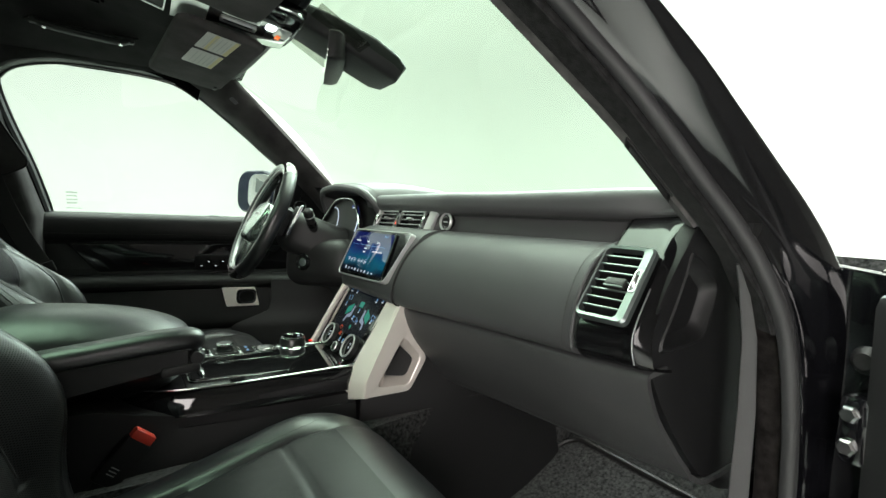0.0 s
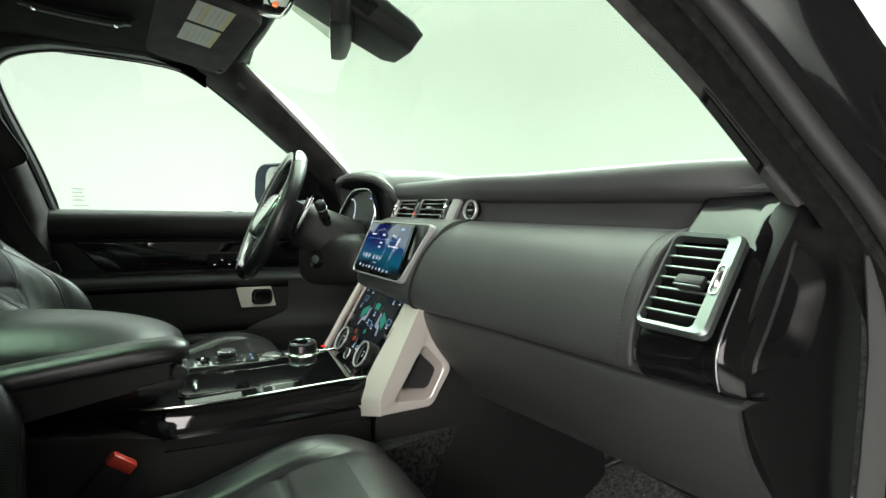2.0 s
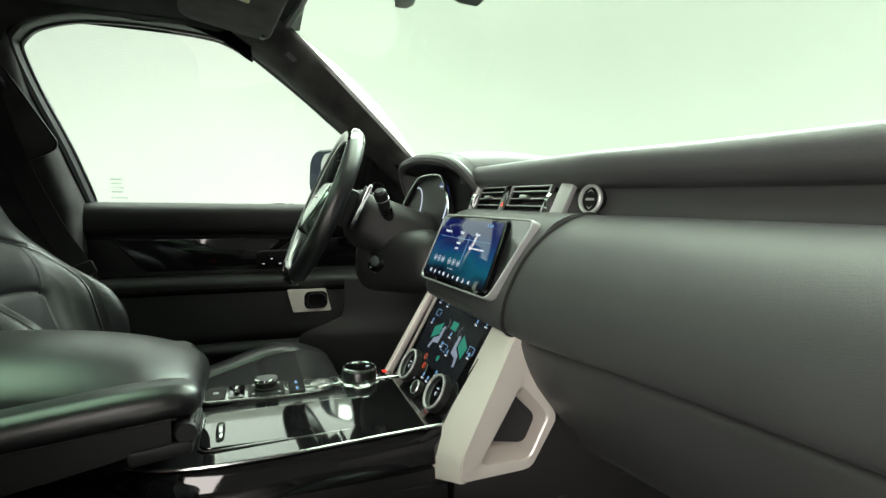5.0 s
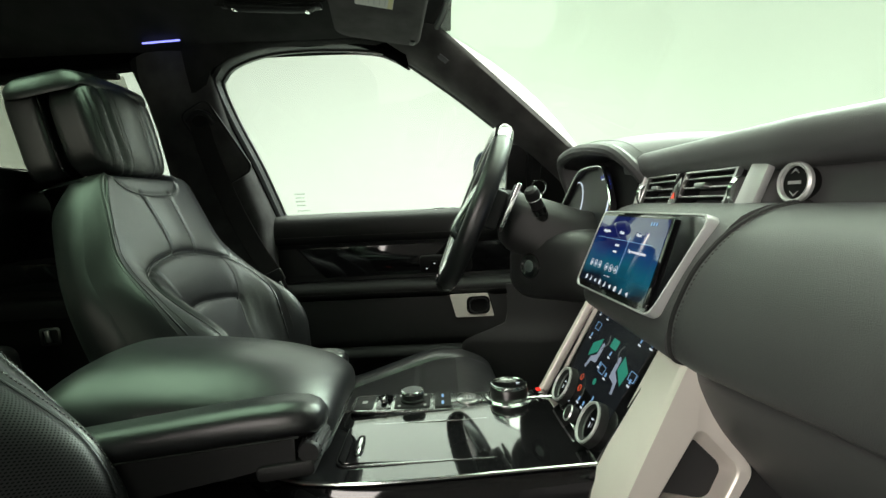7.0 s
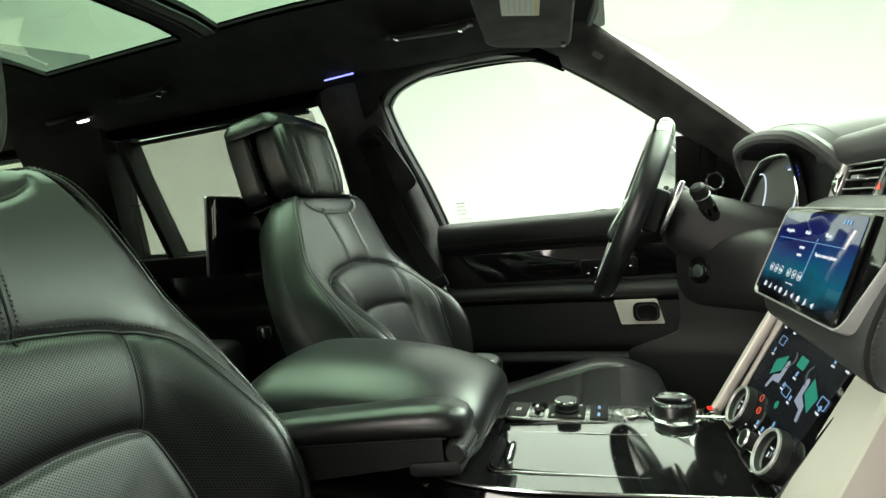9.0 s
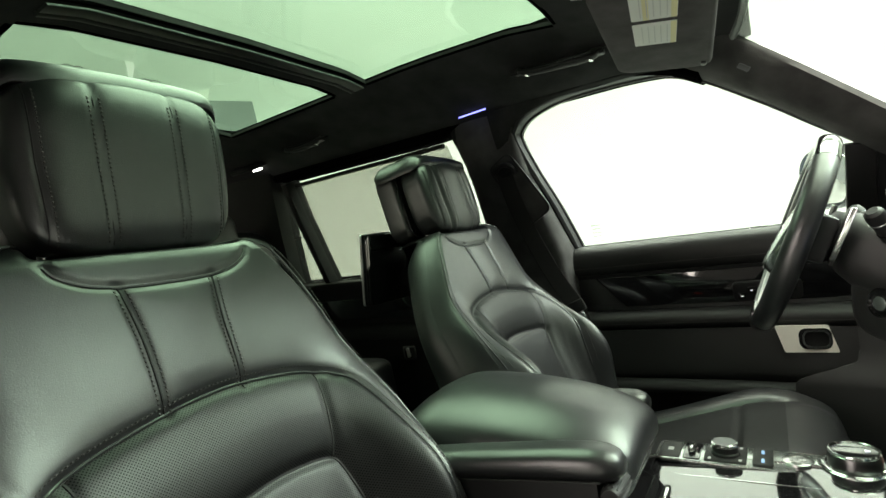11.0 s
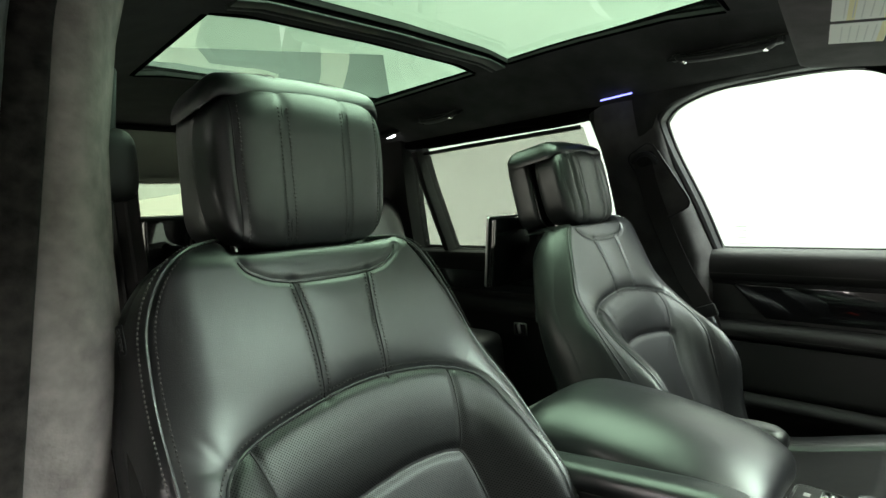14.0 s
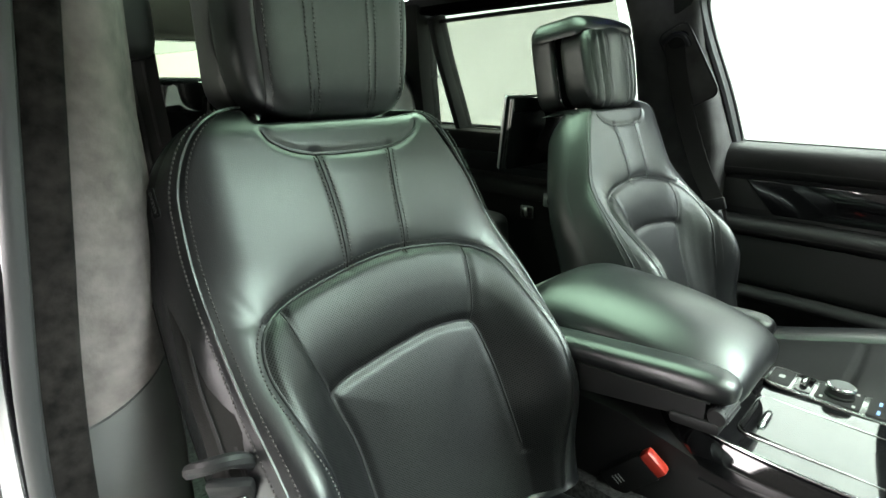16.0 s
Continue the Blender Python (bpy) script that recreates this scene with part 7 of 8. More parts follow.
    for sg in (-1, 1):
        crease = [(SX + sg * 0.152, y, float(np.interp(y, [-0.10, 0.0, 0.15, 0.28], [0.752, 0.776, 0.826, 0.863])) + 0.008) for y in np.linspace(-0.10, 0.28, 26)]
        stitches([(x + sg * 0.007, y, z + 0.004) for x, y, z in crease], st, normal=(0, 0, 1), name="cushion_stitching")

    # headrest: a padded face with a gap to the shell behind it, and a leather flap over both
    hc = Vector((SX, -0.380, 1.424))
    RX, RY, RZ, E1, E2 = (0.122, 0.040, 0.098, 0.46, 0.36) if driver else (0.122, 0.048, 0.098, 0.46, 0.40)
    ht = 8 if driver else 0.5
    tilt = Euler((radians(ht), 0, 0)).to_matrix()
    fold = 0.0 if not driver else 1.0

    def groove(u):
        g = sum(0.0022 * math.exp(-((u - c0) / 0.0036) ** 2) for c0 in (-0.043, 0.043)) + sum(0.0018 * math.exp(-((u - c0) / 0.0036) ** 2) for c0 in (-0.101, 0.101))
        return g + fold * sum(d * math.exp(-((u - c0) / w) ** 2) for c0, w, d in ((0.022, 0.005, 0.0045), (-0.004, 0.008, 0.004), (-0.066, 0.007, 0.0075), (0.070, 0.006, 0.002)))

    def pad(q):
        u = q.x
        q.y += 0.010 * (1 - (u / RX) ** 2) * (1 if q.y > 0 else 0.2)
        if q.y > 0.01:
            wave = 0.35 + 0.65 * math.cos(q.z / RZ * 1.3 + 0.4) if fold else 1.0
            q.y += 0.0010 * math.cos(u / 0.043 * math.pi) - groove(u + 0.006 * fold * (q.z / RZ)) * wave
        q.x *= 1 - 0.06 * max(0, -q.z / RZ)
        return q

    part("headrest_pad", blob(hc, RX, RY, RZ, E1, E2, 220, 56, pad, ht), LEATHER, st, "padded leather headrest face", angle=60)
    if driver:
        part("headrest_core", blob(hc + Vector((0, -0.052, 0.0)), 0.088, 0.030, 0.080, 0.3, 0.3, 32, 16, None, 8), DARK, st)
        part("headrest_shell", blob(hc + Vector((0, -0.086, 0.002)), 0.116, 0.036, 0.096, 0.30, 0.30, 64, 28, None, 8), LEATHER, st, "smooth leather shell behind the pad", angle=60)
        part("shell_trim", tube([hc + Vector((0, -0.050, 0.002)) + tilt @ Vector((x, 0, z)) for x, z in rrect(0.222, 0.182, 0.030, 6)], 0.0028, 6, loop=True, up=(0, 1, 0)), PIANO, st, "gloss black shell edge")
    else:
        part("headrest_shell", blob(hc + Vector((0, -0.056, 0.002)), 0.119, 0.050, 0.097, 0.34, 0.34, 64, 28, None, ht), LEATHER, st, "smooth leather shell behind the pad", angle=60)
    CY, CYR = (-0.052, 0.082) if driver else (-0.036, 0.076)

    # the flap: a sheet of soft leather folded down at the rear and at both ends
    def flap(q):
        a = abs(q.x) / 0.122
        q.z += -0.004 * a ** 2 - 0.018 * max(0, (q.y - 0.03) / 0.05) ** 2
        q.z -= 0.020 * max(0, (a - 0.82) / 0.18) ** 2 + 0.014 * max(0, (-q.y - 0.045) / 0.035) ** 2
        for c0 in (-0.043, 0.043):
            q.z -= 0.0018 * math.exp(-((q.x - c0) / 0.004) ** 2)
        return q

    part("headrest_cap", blob(hc + Vector((0, CY, 0.101)), 0.125, CYR, 0.017, 0.55, 0.34, 140, 28, flap, 5), LEATHER, st, "leather top flap", angle=60)
    for c0 in (-0.043, 0.043):
        for off in (-0.0055, 0.0055):
            run = []
            for yy in np.linspace(-0.06, 0.066, 24):
                q = flap(Vector((c0 + off, yy, 0.017 * (1 - (abs(yy) / CYR) ** (2 / 0.34)) ** (0.55 / 2) + 0.0006)))
                run.append(hc + Vector((0, CY, 0.101)) + Euler((radians(5), 0, 0)).to_matrix() @ q)
            stitches(run, st, normal=(0, 0, 1))

    def pad_line(u, z0, z1, lift=0.0004, sink=True):
        """Points on the front of the headrest pad at one width."""
        pts = []
        for zz in np.linspace(z0, z1, 30):
            c = max(1e-6, 1 - (abs(zz) / RZ) ** (2 / E1)) ** (E1 / 2)
            cp = min(1.0, (abs(u) / (RX * c)) ** (1 / E2))
            yy = RY * c * max(0, 1 - cp * cp) ** (E2 / 2) + 0.010 * (1 - (u / RX) ** 2) + 0.0010 * math.cos(u / 0.043 * math.pi)
            yy -= groove(u) if sink else 0
            xx = u * (1 - 0.06 * max(0, -zz / RZ))
            pts.append(hc + tilt @ Vector((xx, yy + lift, zz)))
        return pts

    for c0 in (-0.043, 0.043, -0.101, 0.101):
        part("headrest_seam", tube(pad_line(c0, -0.086, 0.080, -0.0002), 0.0009, 5, up=(1, 0, 0)), SEAM, st)
        for off in ((-0.0055, 0.0055) if abs(c0) < 0.1 else (-0.006,) if c0 > 0 else (0.006,)):
            stitches(pad_line(c0 + off, -0.084, 0.078), st, normal=(0, 1, 0))
    for sg in (-1, 1):
        part("headrest_post", tube([(SX + sg * 0.086, -0.385, 1.27), (SX + sg * 0.086, -0.392, 1.36)], 0.0065, 12), CHROME, st, "chrome headrest post")
        part("post_collar", rev([(0, 0), (0.014, 0), (0.014, 0.006), (0.010, 0.010), (0, 0.010)], 20, pose(SX + sg * 0.086, -0.386, 1.310)), PLASTIC, st)
    # rear entertainment screen on the backrest
    scr_m = axes((SX, -0.575, 1.255 if driver else 1.282), (-1, 0, 0), (0, 0.10, 1))
    scr = part("rear_screen", box(0.285, 0.185, 0.030, 0.006, scr_m), PIANO, st, "black glossy rear seat screen")
    part("screen_edge", frame_prism(rrect(0.289, 0.190, 0.008), rrect(0.279, 0.180, 0.006), 0.006, scr_m @ pose(0, 0, -0.016)), SILVER, scr, "thin bright edge")
    for k in range(3):
        part("screen_groove", box(0.287, 0.187, 0.0016, 0.0004, scr_m @ pose(0, 0, -0.008 + 0.008 * k)), DARK, scr)
    if not driver:
        part("screen_cable", tube(cr([(SX + 0.085, -0.548, 1.30), (SX + 0.086, -0.535, 1.345), (SX + 0.078, -0.530, 1.352), (SX + 0.070, -0.535, 1.33), (SX + 0.066, -0.545, 1.29)], 20), 0.0022, 6), WEBBING_RIB, scr, "thin looped cable")
    part("screen_arm", box(0.08, 0.09, 0.07, 0.015, scr_m @ pose(0, -0.02, -0.045)), PLASTIC, st)
    return st


seat = build_seat()
drv = build_seat(driver=True)
lean = Matrix.Translation((0, -0.27, 1.162)) @ Matrix.Rotation(radians(5), 4, "X") @ Matrix.Translation((0, 0.27, -1.162))
flip = Matrix.Translation((2 * SX, 0, 0)) @ Matrix.Diagonal((-1, 1, 1, 1))
for c in drv.children_recursive:
    upper = not c.name.startswith(("cushion", "seat_", "rear_screen", "screen_"))
    c.data.transform(flip @ lean if upper else flip)
    c.data.flip_normals()
drv.matrix_basis = Matrix.Translation((-0.425, 0.1 - 0.055, 0.538))

# buckles beside the console
for s, nm in ((1, "belt_buckle"), (-1, "belt_buckle.001")):
    bk = thing(nm, (s * 0.115, -0.03, 0.78), "black seat belt buckle with a red release button", "belt buckle", "belt buckles")
    bm_ = axes((s * 0.138, 0.006 - (0.055 if s < 0 else 0), 0.850), (-0.15 * s, 0.75, -0.64), (-0.05 * s, 0.65, 0.76))
    part("housing", box(0.045, 0.085, 0.022, 0.006, bm_ @ pose(0, -0.050, 0)), PLASTIC, bk)
    part("release_button", box(0.040, 0.020, 0.019, 0.005, bm_ @ pose(0, -0.002, 0)), RED, bk, "red release button")
    part("stalk", box(0.03, 0.12, 0.012, 0.004, bm_ @ pose(0, -0.14, 0)), PLASTIC, bk)
    for k in range(3):
        part("printing", box(0.014, 0.0016, 0.0006, 0, bm_ @ pose(-0.004, -0.060 - 0.006 * k, 0.0113)), GREYMARK, bk, smooth=False)

# ==== rear seats: what shows behind the front seats ====
for s, nm in ((1, "bench_seat"), (-1, "bench_seat.001")):
    rs_ = thing(nm, (s * 0.42, -1.3, 0.55), "black leather rear seat with a headrest", "car seat", "rear seats")
    part("backrest", blob((s * 0.42, -1.50, 1.03 if s > 0 else 1.10), 0.30, 0.09, 0.31 if s > 0 else 0.34, 0.3, 0.3, 48, 28, None, 14), LEATHER, rs_, angle=60)
    part("cushion", blob((s * 0.42, -1.18, 0.80), 0.30, 0.28, 0.10, 0.3, 0.3, 48, 20, None, 4), LEATHER, rs_, angle=60)
    part("headrest", blob((s * 0.40 + (0.07 if s > 0 else 0), -1.50, 1.37 if s > 0 else 1.42), 0.125, 0.055, 0.085, 0.4, 0.4, 48, 24, None, 8), LEATHER, rs_, angle=60)
    part("headrest_post", tube([(s * 0.40 + (0.07 if s > 0 else 0), -1.51, 1.30), (s * 0.40 + (0.07 if s > 0 else 0), -1.505, 1.38)], 0.007), CHROME, rs_)

# ==== centre console ====
con = thing("centre_console", (0, 0.1, 0.55), "gloss black centre console with bright edge strips", "centre console")
side = []
for y, xt, zt in ((-0.40, 0.135, 0.905), (-0.20, 0.135, 0.905), (-0.06, 0.128, 0.902), (0.0, 0.118, 0.885), (0.06, 0.116, 0.872), (0.15, 0.118, 0.868), (0.30, 0.118, 0.868), (0.395, 0.120, 0.872)):
    side.append([(-xt - 0.03, y, 0.55), (-xt - 0.02, y, 0.76), (-xt - 0.006, y, 0.845), (-xt - 0.002, y, zt - 0.025), (-xt, y, zt - 0.006), (-xt + 0.01, y, zt - 0.002), (xt - 0.01, y, zt - 0.002), (xt, y, zt - 0.006), (xt + 0.002, y, zt - 0.025), (xt + 0.006, y, 0.845), (xt + 0.02, y, 0.76), (xt + 0.03, y, 0.55)])
part("body", loft(side), PLASTIC, con, angle=25)
DECK_EDGE = cr([(0.0, -0.036), (0.030, -0.027), (0.062, -0.008), (0.086, 0.020), (0.100, 0.055), (0.108, 0.10), (0.111, 0.16), (0.110, 0.22), (0.107, 0.30), (0.104, 0.395)], 40)


def deck_z(y):
    return 0.907 + 0.012 * (y + 0.03) / 0.42


right = [(x, y) for x, y in DECK_EDGE]
ring = right + [(-x, y) for x, y in reversed(right[1:])]
part("deck", loft([[(x * k, y + 0.4 * (y - 0.2) * (k - 1), deck_z(y) + dz) for x, y in ring] for k, dz in ((1.0, -0.012), (1.0, -0.001), (0.99, 0.0))]), DECK, con, "gloss black deck", angle=25)
for s in (-1, 1):
    band = []
    for i, (x, y) in enumerate(right):
        g = np.array(right[min(i + 1, 39)]) - np.array(right[max(i - 1, 0)])
        n_ = np.array([g[1], -g[0]]) / np.linalg.norm(g)
        h_ = 0.032 * float(smoothstep(-0.04, 0.05, y))
        band.append([(s * (x + n_[0] * o), y + n_[1] * o, deck_z(y) + dz) for o, dz in ((-0.001, -0.002), (0.004, -0.003), (0.010, -0.010 - 0.1 * h_), (0.015, -0.012 - 0.6 * h_), (0.016, -0.014 - h_), (0.002, -0.016 - h_))])
    part("side_trim", loft(band), PIANO, con, "gloss black side trim", angle=40)
    part("edge_strip", tube([(s * (x + 0.001), y, deck_z(y) + 0.0005) for x, y in right[4:]], 0.0024, 8), CHROME, con, "bright edge strip")
Z = 0.9135
# sliding tray lid with a pull
lid = part("tray_lid", prism(rrect(0.112, 0.305, 0.014, 5), 0.003, 0.001, pose(0.012, 0.236, Z - 0.003, -0.8, 0, 0)), DECK, con, "gloss black sliding lid", smooth=False)
part("lid_line", tube([(0.012 + x, 0.236 + y, Z + 0.0004 + y * 0.013) for x, y in rrect(0.116, 0.309, 0.016, 5)], 0.0016, 6, loop=True), CHROME, lid, "thin bright outline")
part("lid_pull", blob((0.024, 0.106, Z + 0.003), 0.026, 0.006, 0.006, 0.8, 0.8, 24, 12), CHROME, lid, "bright lens-shaped pull")
# switch strip on the driver's side
strip = part("switch_strip", prism(rrect(0.068, 0.312, 0.014, 5), 0.006, 0.0015, pose(-0.119, 0.228, Z - 0.004, -0.8, 0, 0)), STRIP_METAL, con, "satin silver switch strip")
for y0, w, nm, mt_ in ((0.092, 0.030, "parking_key", PLASTIC), (0.123, 0.024, "brake_switch", PIANO), (0.168, 0.056, "drive_mode_pad", PLASTIC), (0.216, 0.026, "hill_key", PLASTIC)):
    part(nm, prism(rrect(0.056, w, 0.004, 3), 0.004, 0.001, pose(-0.119, y0, Z + 0.001)), mt_, strip)
part("brake_lever", box(0.03, 0.010, 0.010, 0.004, pose(-0.119, 0.123, Z + 0.009, 25, 0, 0)), CHROME, strip)
part("parking_mark", box(0.010, 0.008, 0.0006, 0, pose(-0.119, 0.092, Z + 0.0053)), GREYMARK, strip, smooth=False)
for dx in (-0.014, 0.014):
    part("key_mark", box(0.012, 0.004, 0.0006, 0, pose(-0.119 + dx, 0.216, Z + 0.0053)), ICOND, strip, smooth=False)
    for dy in (-0.02, 0.02):
        part("key_mark", box(0.006, 0.004, 0.0006, 0, pose(-0.119 + dx * 1.5, 0.168 + dy, Z + 0.0053)), GREYMARK, strip, smooth=False)
mk = thing("drive_mode_knob", (-0.119, 0.168, Z), "small round silver-topped drive mode knob", "rotary knob")
part("knob", rev([(0.0190, 0), (0.0190, 0.004), (0.0172, 0.006), (0.0176, 0.0165), (0.0165, 0.0185), (0.0, 0.0185)], 36, pose(-0.119, 0.168, Z + 0.004)), PLASTIC, mk)
part("knob_band", rev([(0.0178, 0.0135), (0.0186, 0.0155), (0.0180, 0.0185), (0.0160, 0.0192)], 36, pose(-0.119, 0.168, Z + 0.004)), CHROME, mk, "bright band")
part("knob_top", rev([(0.0160, 0.0190), (0.0, 0.0193)], 36, pose(-0.119, 0.168, Z + 0.004)), PLASTIC_GREY, mk)
eb = thing("engine_button", (-0.119, 0.262, Z), "round flat silver button with grey printing", "button")
part("cap", rev([(0.019, 0), (0.019, 0.003), (0.0175, 0.004), (0, 0.004)], 36, pose(-0.119, 0.258, Z + 0.002)), SILVER, eb)
part("lettering_ring", tube([(-0.119 + 0.010 * math.cos(a), 0.258 + 0.010 * math.sin(a), Z + 0.0062) for a in np.linspace(0, 6.283, 24, endpoint=False)], 0.0007, 4, loop=True), GREYMARK, eb)
for k in range(3):
    part("printing", box(0.012, 0.0018, 0.0004, 0, pose(-0.119, 0.252 + 0.0055 * k, Z + 0.0063)), GREYMARK, eb, smooth=False)
gs = thing("gear_selector", (-0.119, 0.322, Z), "round gunmetal gear selector dial with a chrome rim", "gear selector")
gm_ = pose(-0.119, 0.322, Z + 0.002)
part("collar", rev([(0.040, 0), (0.040, 0.002), (0.0375, 0.0045), (0.034, 0.005), (0.031, 0.003), (0, 0.003)], 56, gm_), CHROME, gs, "chrome collar")
part("dial", rev([(0.0300, 0.003), (0.0305, 0.006), (0.0298, 0.016), (0.0285, 0.0215), (0.0275, 0.0225)], 56, gm_), GUNMETAL, gs, "smooth gunmetal dial")
part("dial_rim", rev([(0.0286, 0.0205), (0.0296, 0.0230), (0.0286, 0.0252), (0.0262, 0.0255), (0.0250, 0.0240)], 56, gm_), CHROME, gs, "bright rim")
part("dial_face", rev([(0.0256, 0.0236), (0.0, 0.0222)], 48, gm_), PIANO, gs)
part("pointer", prism([(-0.003, 0.012), (0.003, 0.012), (0, 0.018)], 0.0005, 0, pose(-0.119, 0.322, Z + 0.0258)), ICON, gs, smooth=False)
gp = part("gear_display", prism(rrect(0.060, 0.020, 0.003, 2), 0.003, 0.0006, pose(-0.119, 0.373, Z + 0.002)), PIANO, strip)
part("gear_mark", box(0.012, 0.007, 0.0005, 0, pose(-0.142, 0.373, Z + 0.0055)), glow("gear_red_light", (1.0, 0.03, 0.02), 1.4), gp, "lit red mark", smooth=False)
for k in range(3):
    part("gear_letter", box(0.005, 0.005, 0.0005, 0, pose(-0.127 + 0.012 * k, 0.373, Z + 0.0055)), GREYMARK, gp, smooth=False)

# ---- console lid (centre armrest box) ----
cl = thing("armrest_box", (0, -0.1, 0.9), "bulging black leather console lid with stitched edge", "armrest box")


def lid_fn(q):
    q.z += 0.020 * (1 - (q.x / 0.125) ** 2) - 0.032 * max(0, (q.y + 0.06) / 0.25) ** 1.8 - 0.05 * max(0, (-q.y - 0.08) / 0.12) ** 2
    q.x *= 1 - 0.10 * max(0, q.y / 0.19)
    return q


part("lid", blob((0, -0.105, 0.996), 0.129, 0.194, 0.044, 0.66, 0.32, 96, 40, lid_fn), LEATHER, cl, "padded leather lid", angle=70)
part("box", loft([[(x * k, -0.105 + y * ky, z) for x, y in rrect(0.246, 0.370, 0.06, 6)] for z, k, ky in ((0.895, 0.52, 0.78), (0.915, 0.70, 0.86), (0.935, 0.92, 0.97), (0.955, 1.0, 1.0), (0.966, 0.985, 0.985))]), LEATHER, cl, angle=60)
part("lid_seam", tube([(x * 1.002, -0.105 + y * 1.002, 0.965 - 0.03 * max(0, y / 0.19 - 0.6)) for x, y in rrect(0.246, 0.370, 0.06, 8)], 0.002, 6, loop=True), SEAM, cl)
for sx in (-1, 1):
    line = [(sx * (0.1300 - 0.0009 * abs(k - 8)), -0.20 + 0.0138 * k, 1.004 - 0.00028 * (k - 5) ** 2) for k in range(15)]
    part("side_seam", tube(line, 0.0018, 6), SEAM, cl)
    stitches([(x - sx * 0.002, y, z + 0.007) for x, y, z in line], cl, normal=(sx, 0, 0.5))
part("rear_hinge", box(0.20, 0.02, 0.02, 0.004, pose(0, -0.305, 0.985)), SILVER, cl, "bright hinge strip")

# ---- folding armrests on the seats ----
for s, nm in ((1, "seat_armrest"), (-1, "seat_armrest.001")):
    dy, z0, xc = (-0.010, 1.018, 0.160) if s > 0 else (-0.045, 0.980, -0.150)
    ar = thing(nm, (xc, -0.05 + dy, 0.92), "folding black leather armrest with a knurled adjuster", "armrest", "seat armrests")
    pad_rows = ((-0.26, 0.7, -0.008), (-0.245, 0.95, -0.006), (-0.10, 1.0, -0.002), (0.03, 1.0, 0.001), (0.070, 0.98, 0.0), (0.088, 0.90, -0.001), (0.100, 0.72, -0.003), (0.107, 0.42, -0.004))
    sl_ = lambda y: 0.105 * (y - 0.08)
    part("pad", loft([[(xc + x * k, y + dy, z0 + zc + sl_(y) + z * k) for x, z in rrect(0.056, 0.040, 0.019, 6)] for y, k, zc in pad_rows]), LEATHER, ar, "leather pad", angle=60)
    part("pad_seam", tube([(xc + s * 0.0262, y + dy, z0 - 0.013 + sl_(y)) for y in np.linspace(-0.24, 0.085, 12)], 0.0012, 5), SEAM, ar)
    part("side_shell", loft([[(xc + x, y + dy, zc) for x in (-0.024, 0.024) for zc in ((z0 - 0.012 + sl_(y), zb) if x < 0 else (zb, z0 - 0.012 + sl_(y)))] for y, zb in ((-0.25, z0 - 0.105), (-0.08, z0 - 0.072), (0.02, z0 - 0.052), (0.080, z0 - 0.038))]), PLASTIC, ar)
    wheel = part("adjuster", rev([(0, -0.026), (0.010, -0.026), (0.0118, -0.022), (0.0118, 0.022), (0.010, 0.026), (0, 0.026)], 22, pose(xc, 0.094 + dy, z0 - 0.029, 0, 90, 0)), PLASTIC, ar, "ribbed adjuster wheel")
    for k in range(14):
        a = k * 2 * math.pi / 14
        part("rib", box(0.044, 0.0022, 0.0022, 0.0006, pose(xc, 0.094 + dy + 0.0118 * math.cos(a), z0 - 0.029 + 0.0118 * math.sin(a), math.degrees(a), 0, 0), 1), PLASTIC, wheel)
    part("adjuster_lever", prism(rrect(0.060, 0.016, 0.006, 4), 0.056, 0.003, axes((xc - 0.028, 0.070 + dy, z0 - 0.047), (0, 1, 0.12), (0, -0.12, 1))), PLASTIC, ar)

# ==== fittings on the roof lining ====
oc = thing("overhead_console", (0, 0.17, 1.64), "gloss black overhead console with reading lights and switches", "overhead console")
def roof_m(x, y, drop=0.0):
    """A frame on the lining's underside: local z points down into the cabin."""
    e = 0.01
    tx = Vector((e, 0, roof_z(x + e, y) - roof_z(x, y)))
    ty = Vector((0, -e, roof_z(x, y - e) - roof_z(x, y)))
    return axes((x, y, roof_z(x, y) - drop), tx, ty)


om = axes((-0.012, 0.170, 1.660), (1, 0, 0), (0, -1, 0.16))
part("bezel", prism([(-0.105, -0.115), (0.105, -0.115), (0.120, -0.05), (0.125, 0.115), (-0.125, 0.115), (-0.120, -0.05)], 0.028, 0.008, om), PIANO, oc, "gloss black bezel")
part("front_chrome", tube([om @ Vector((x, y, 0.022)) for x, y in cr([(-0.118, -0.06), (-0.105, -0.108), (0, -0.118), (0.105, -0.108), (0.118, -0.06)], 20)], 0.003, 6), CHROME, oc, "bright edge line")
part("blind_plate", prism([(-0.115, 0.05), (0.115, 0.05), (0.118, 0.115), (-0.118, 0.115)], 0.004, 0.001, om @ pose(0, 0, 0.027)), SILVER, oc, "light silver cover plate")
for k in range(2):
    part("roof_switch", frame_prism(rrect(0.026, 0.072, 0.005), rrect(0.016, 0.060, 0.003), 0.004, om @ pose(0.018 - 0.052 * k, -0.010, 0.027)), SILVER, oc, "silver framed rocker switch")
    part("rocker", box(0.014, 0.058, 0.003, 0.001, om @ pose(0.018 - 0.052 * k, -0.010, 0.028)), DARK, oc)
part("reading_lamp", prism(rrect(0.030, 0.020, 0.006), 0.003, 0.001, om @ pose(0.012, -0.068, 0.027)), glow("reading_lamp_light", (0.92, 0.95, 1.0), 5.0), oc, "lit white reading lamp")
part("reading_lamp_lens", prism(rrect(0.060, 0.030, 0.008), 0.002, 0.001, om @ pose(0.000, -0.094, 0.027)), SILVER, oc)
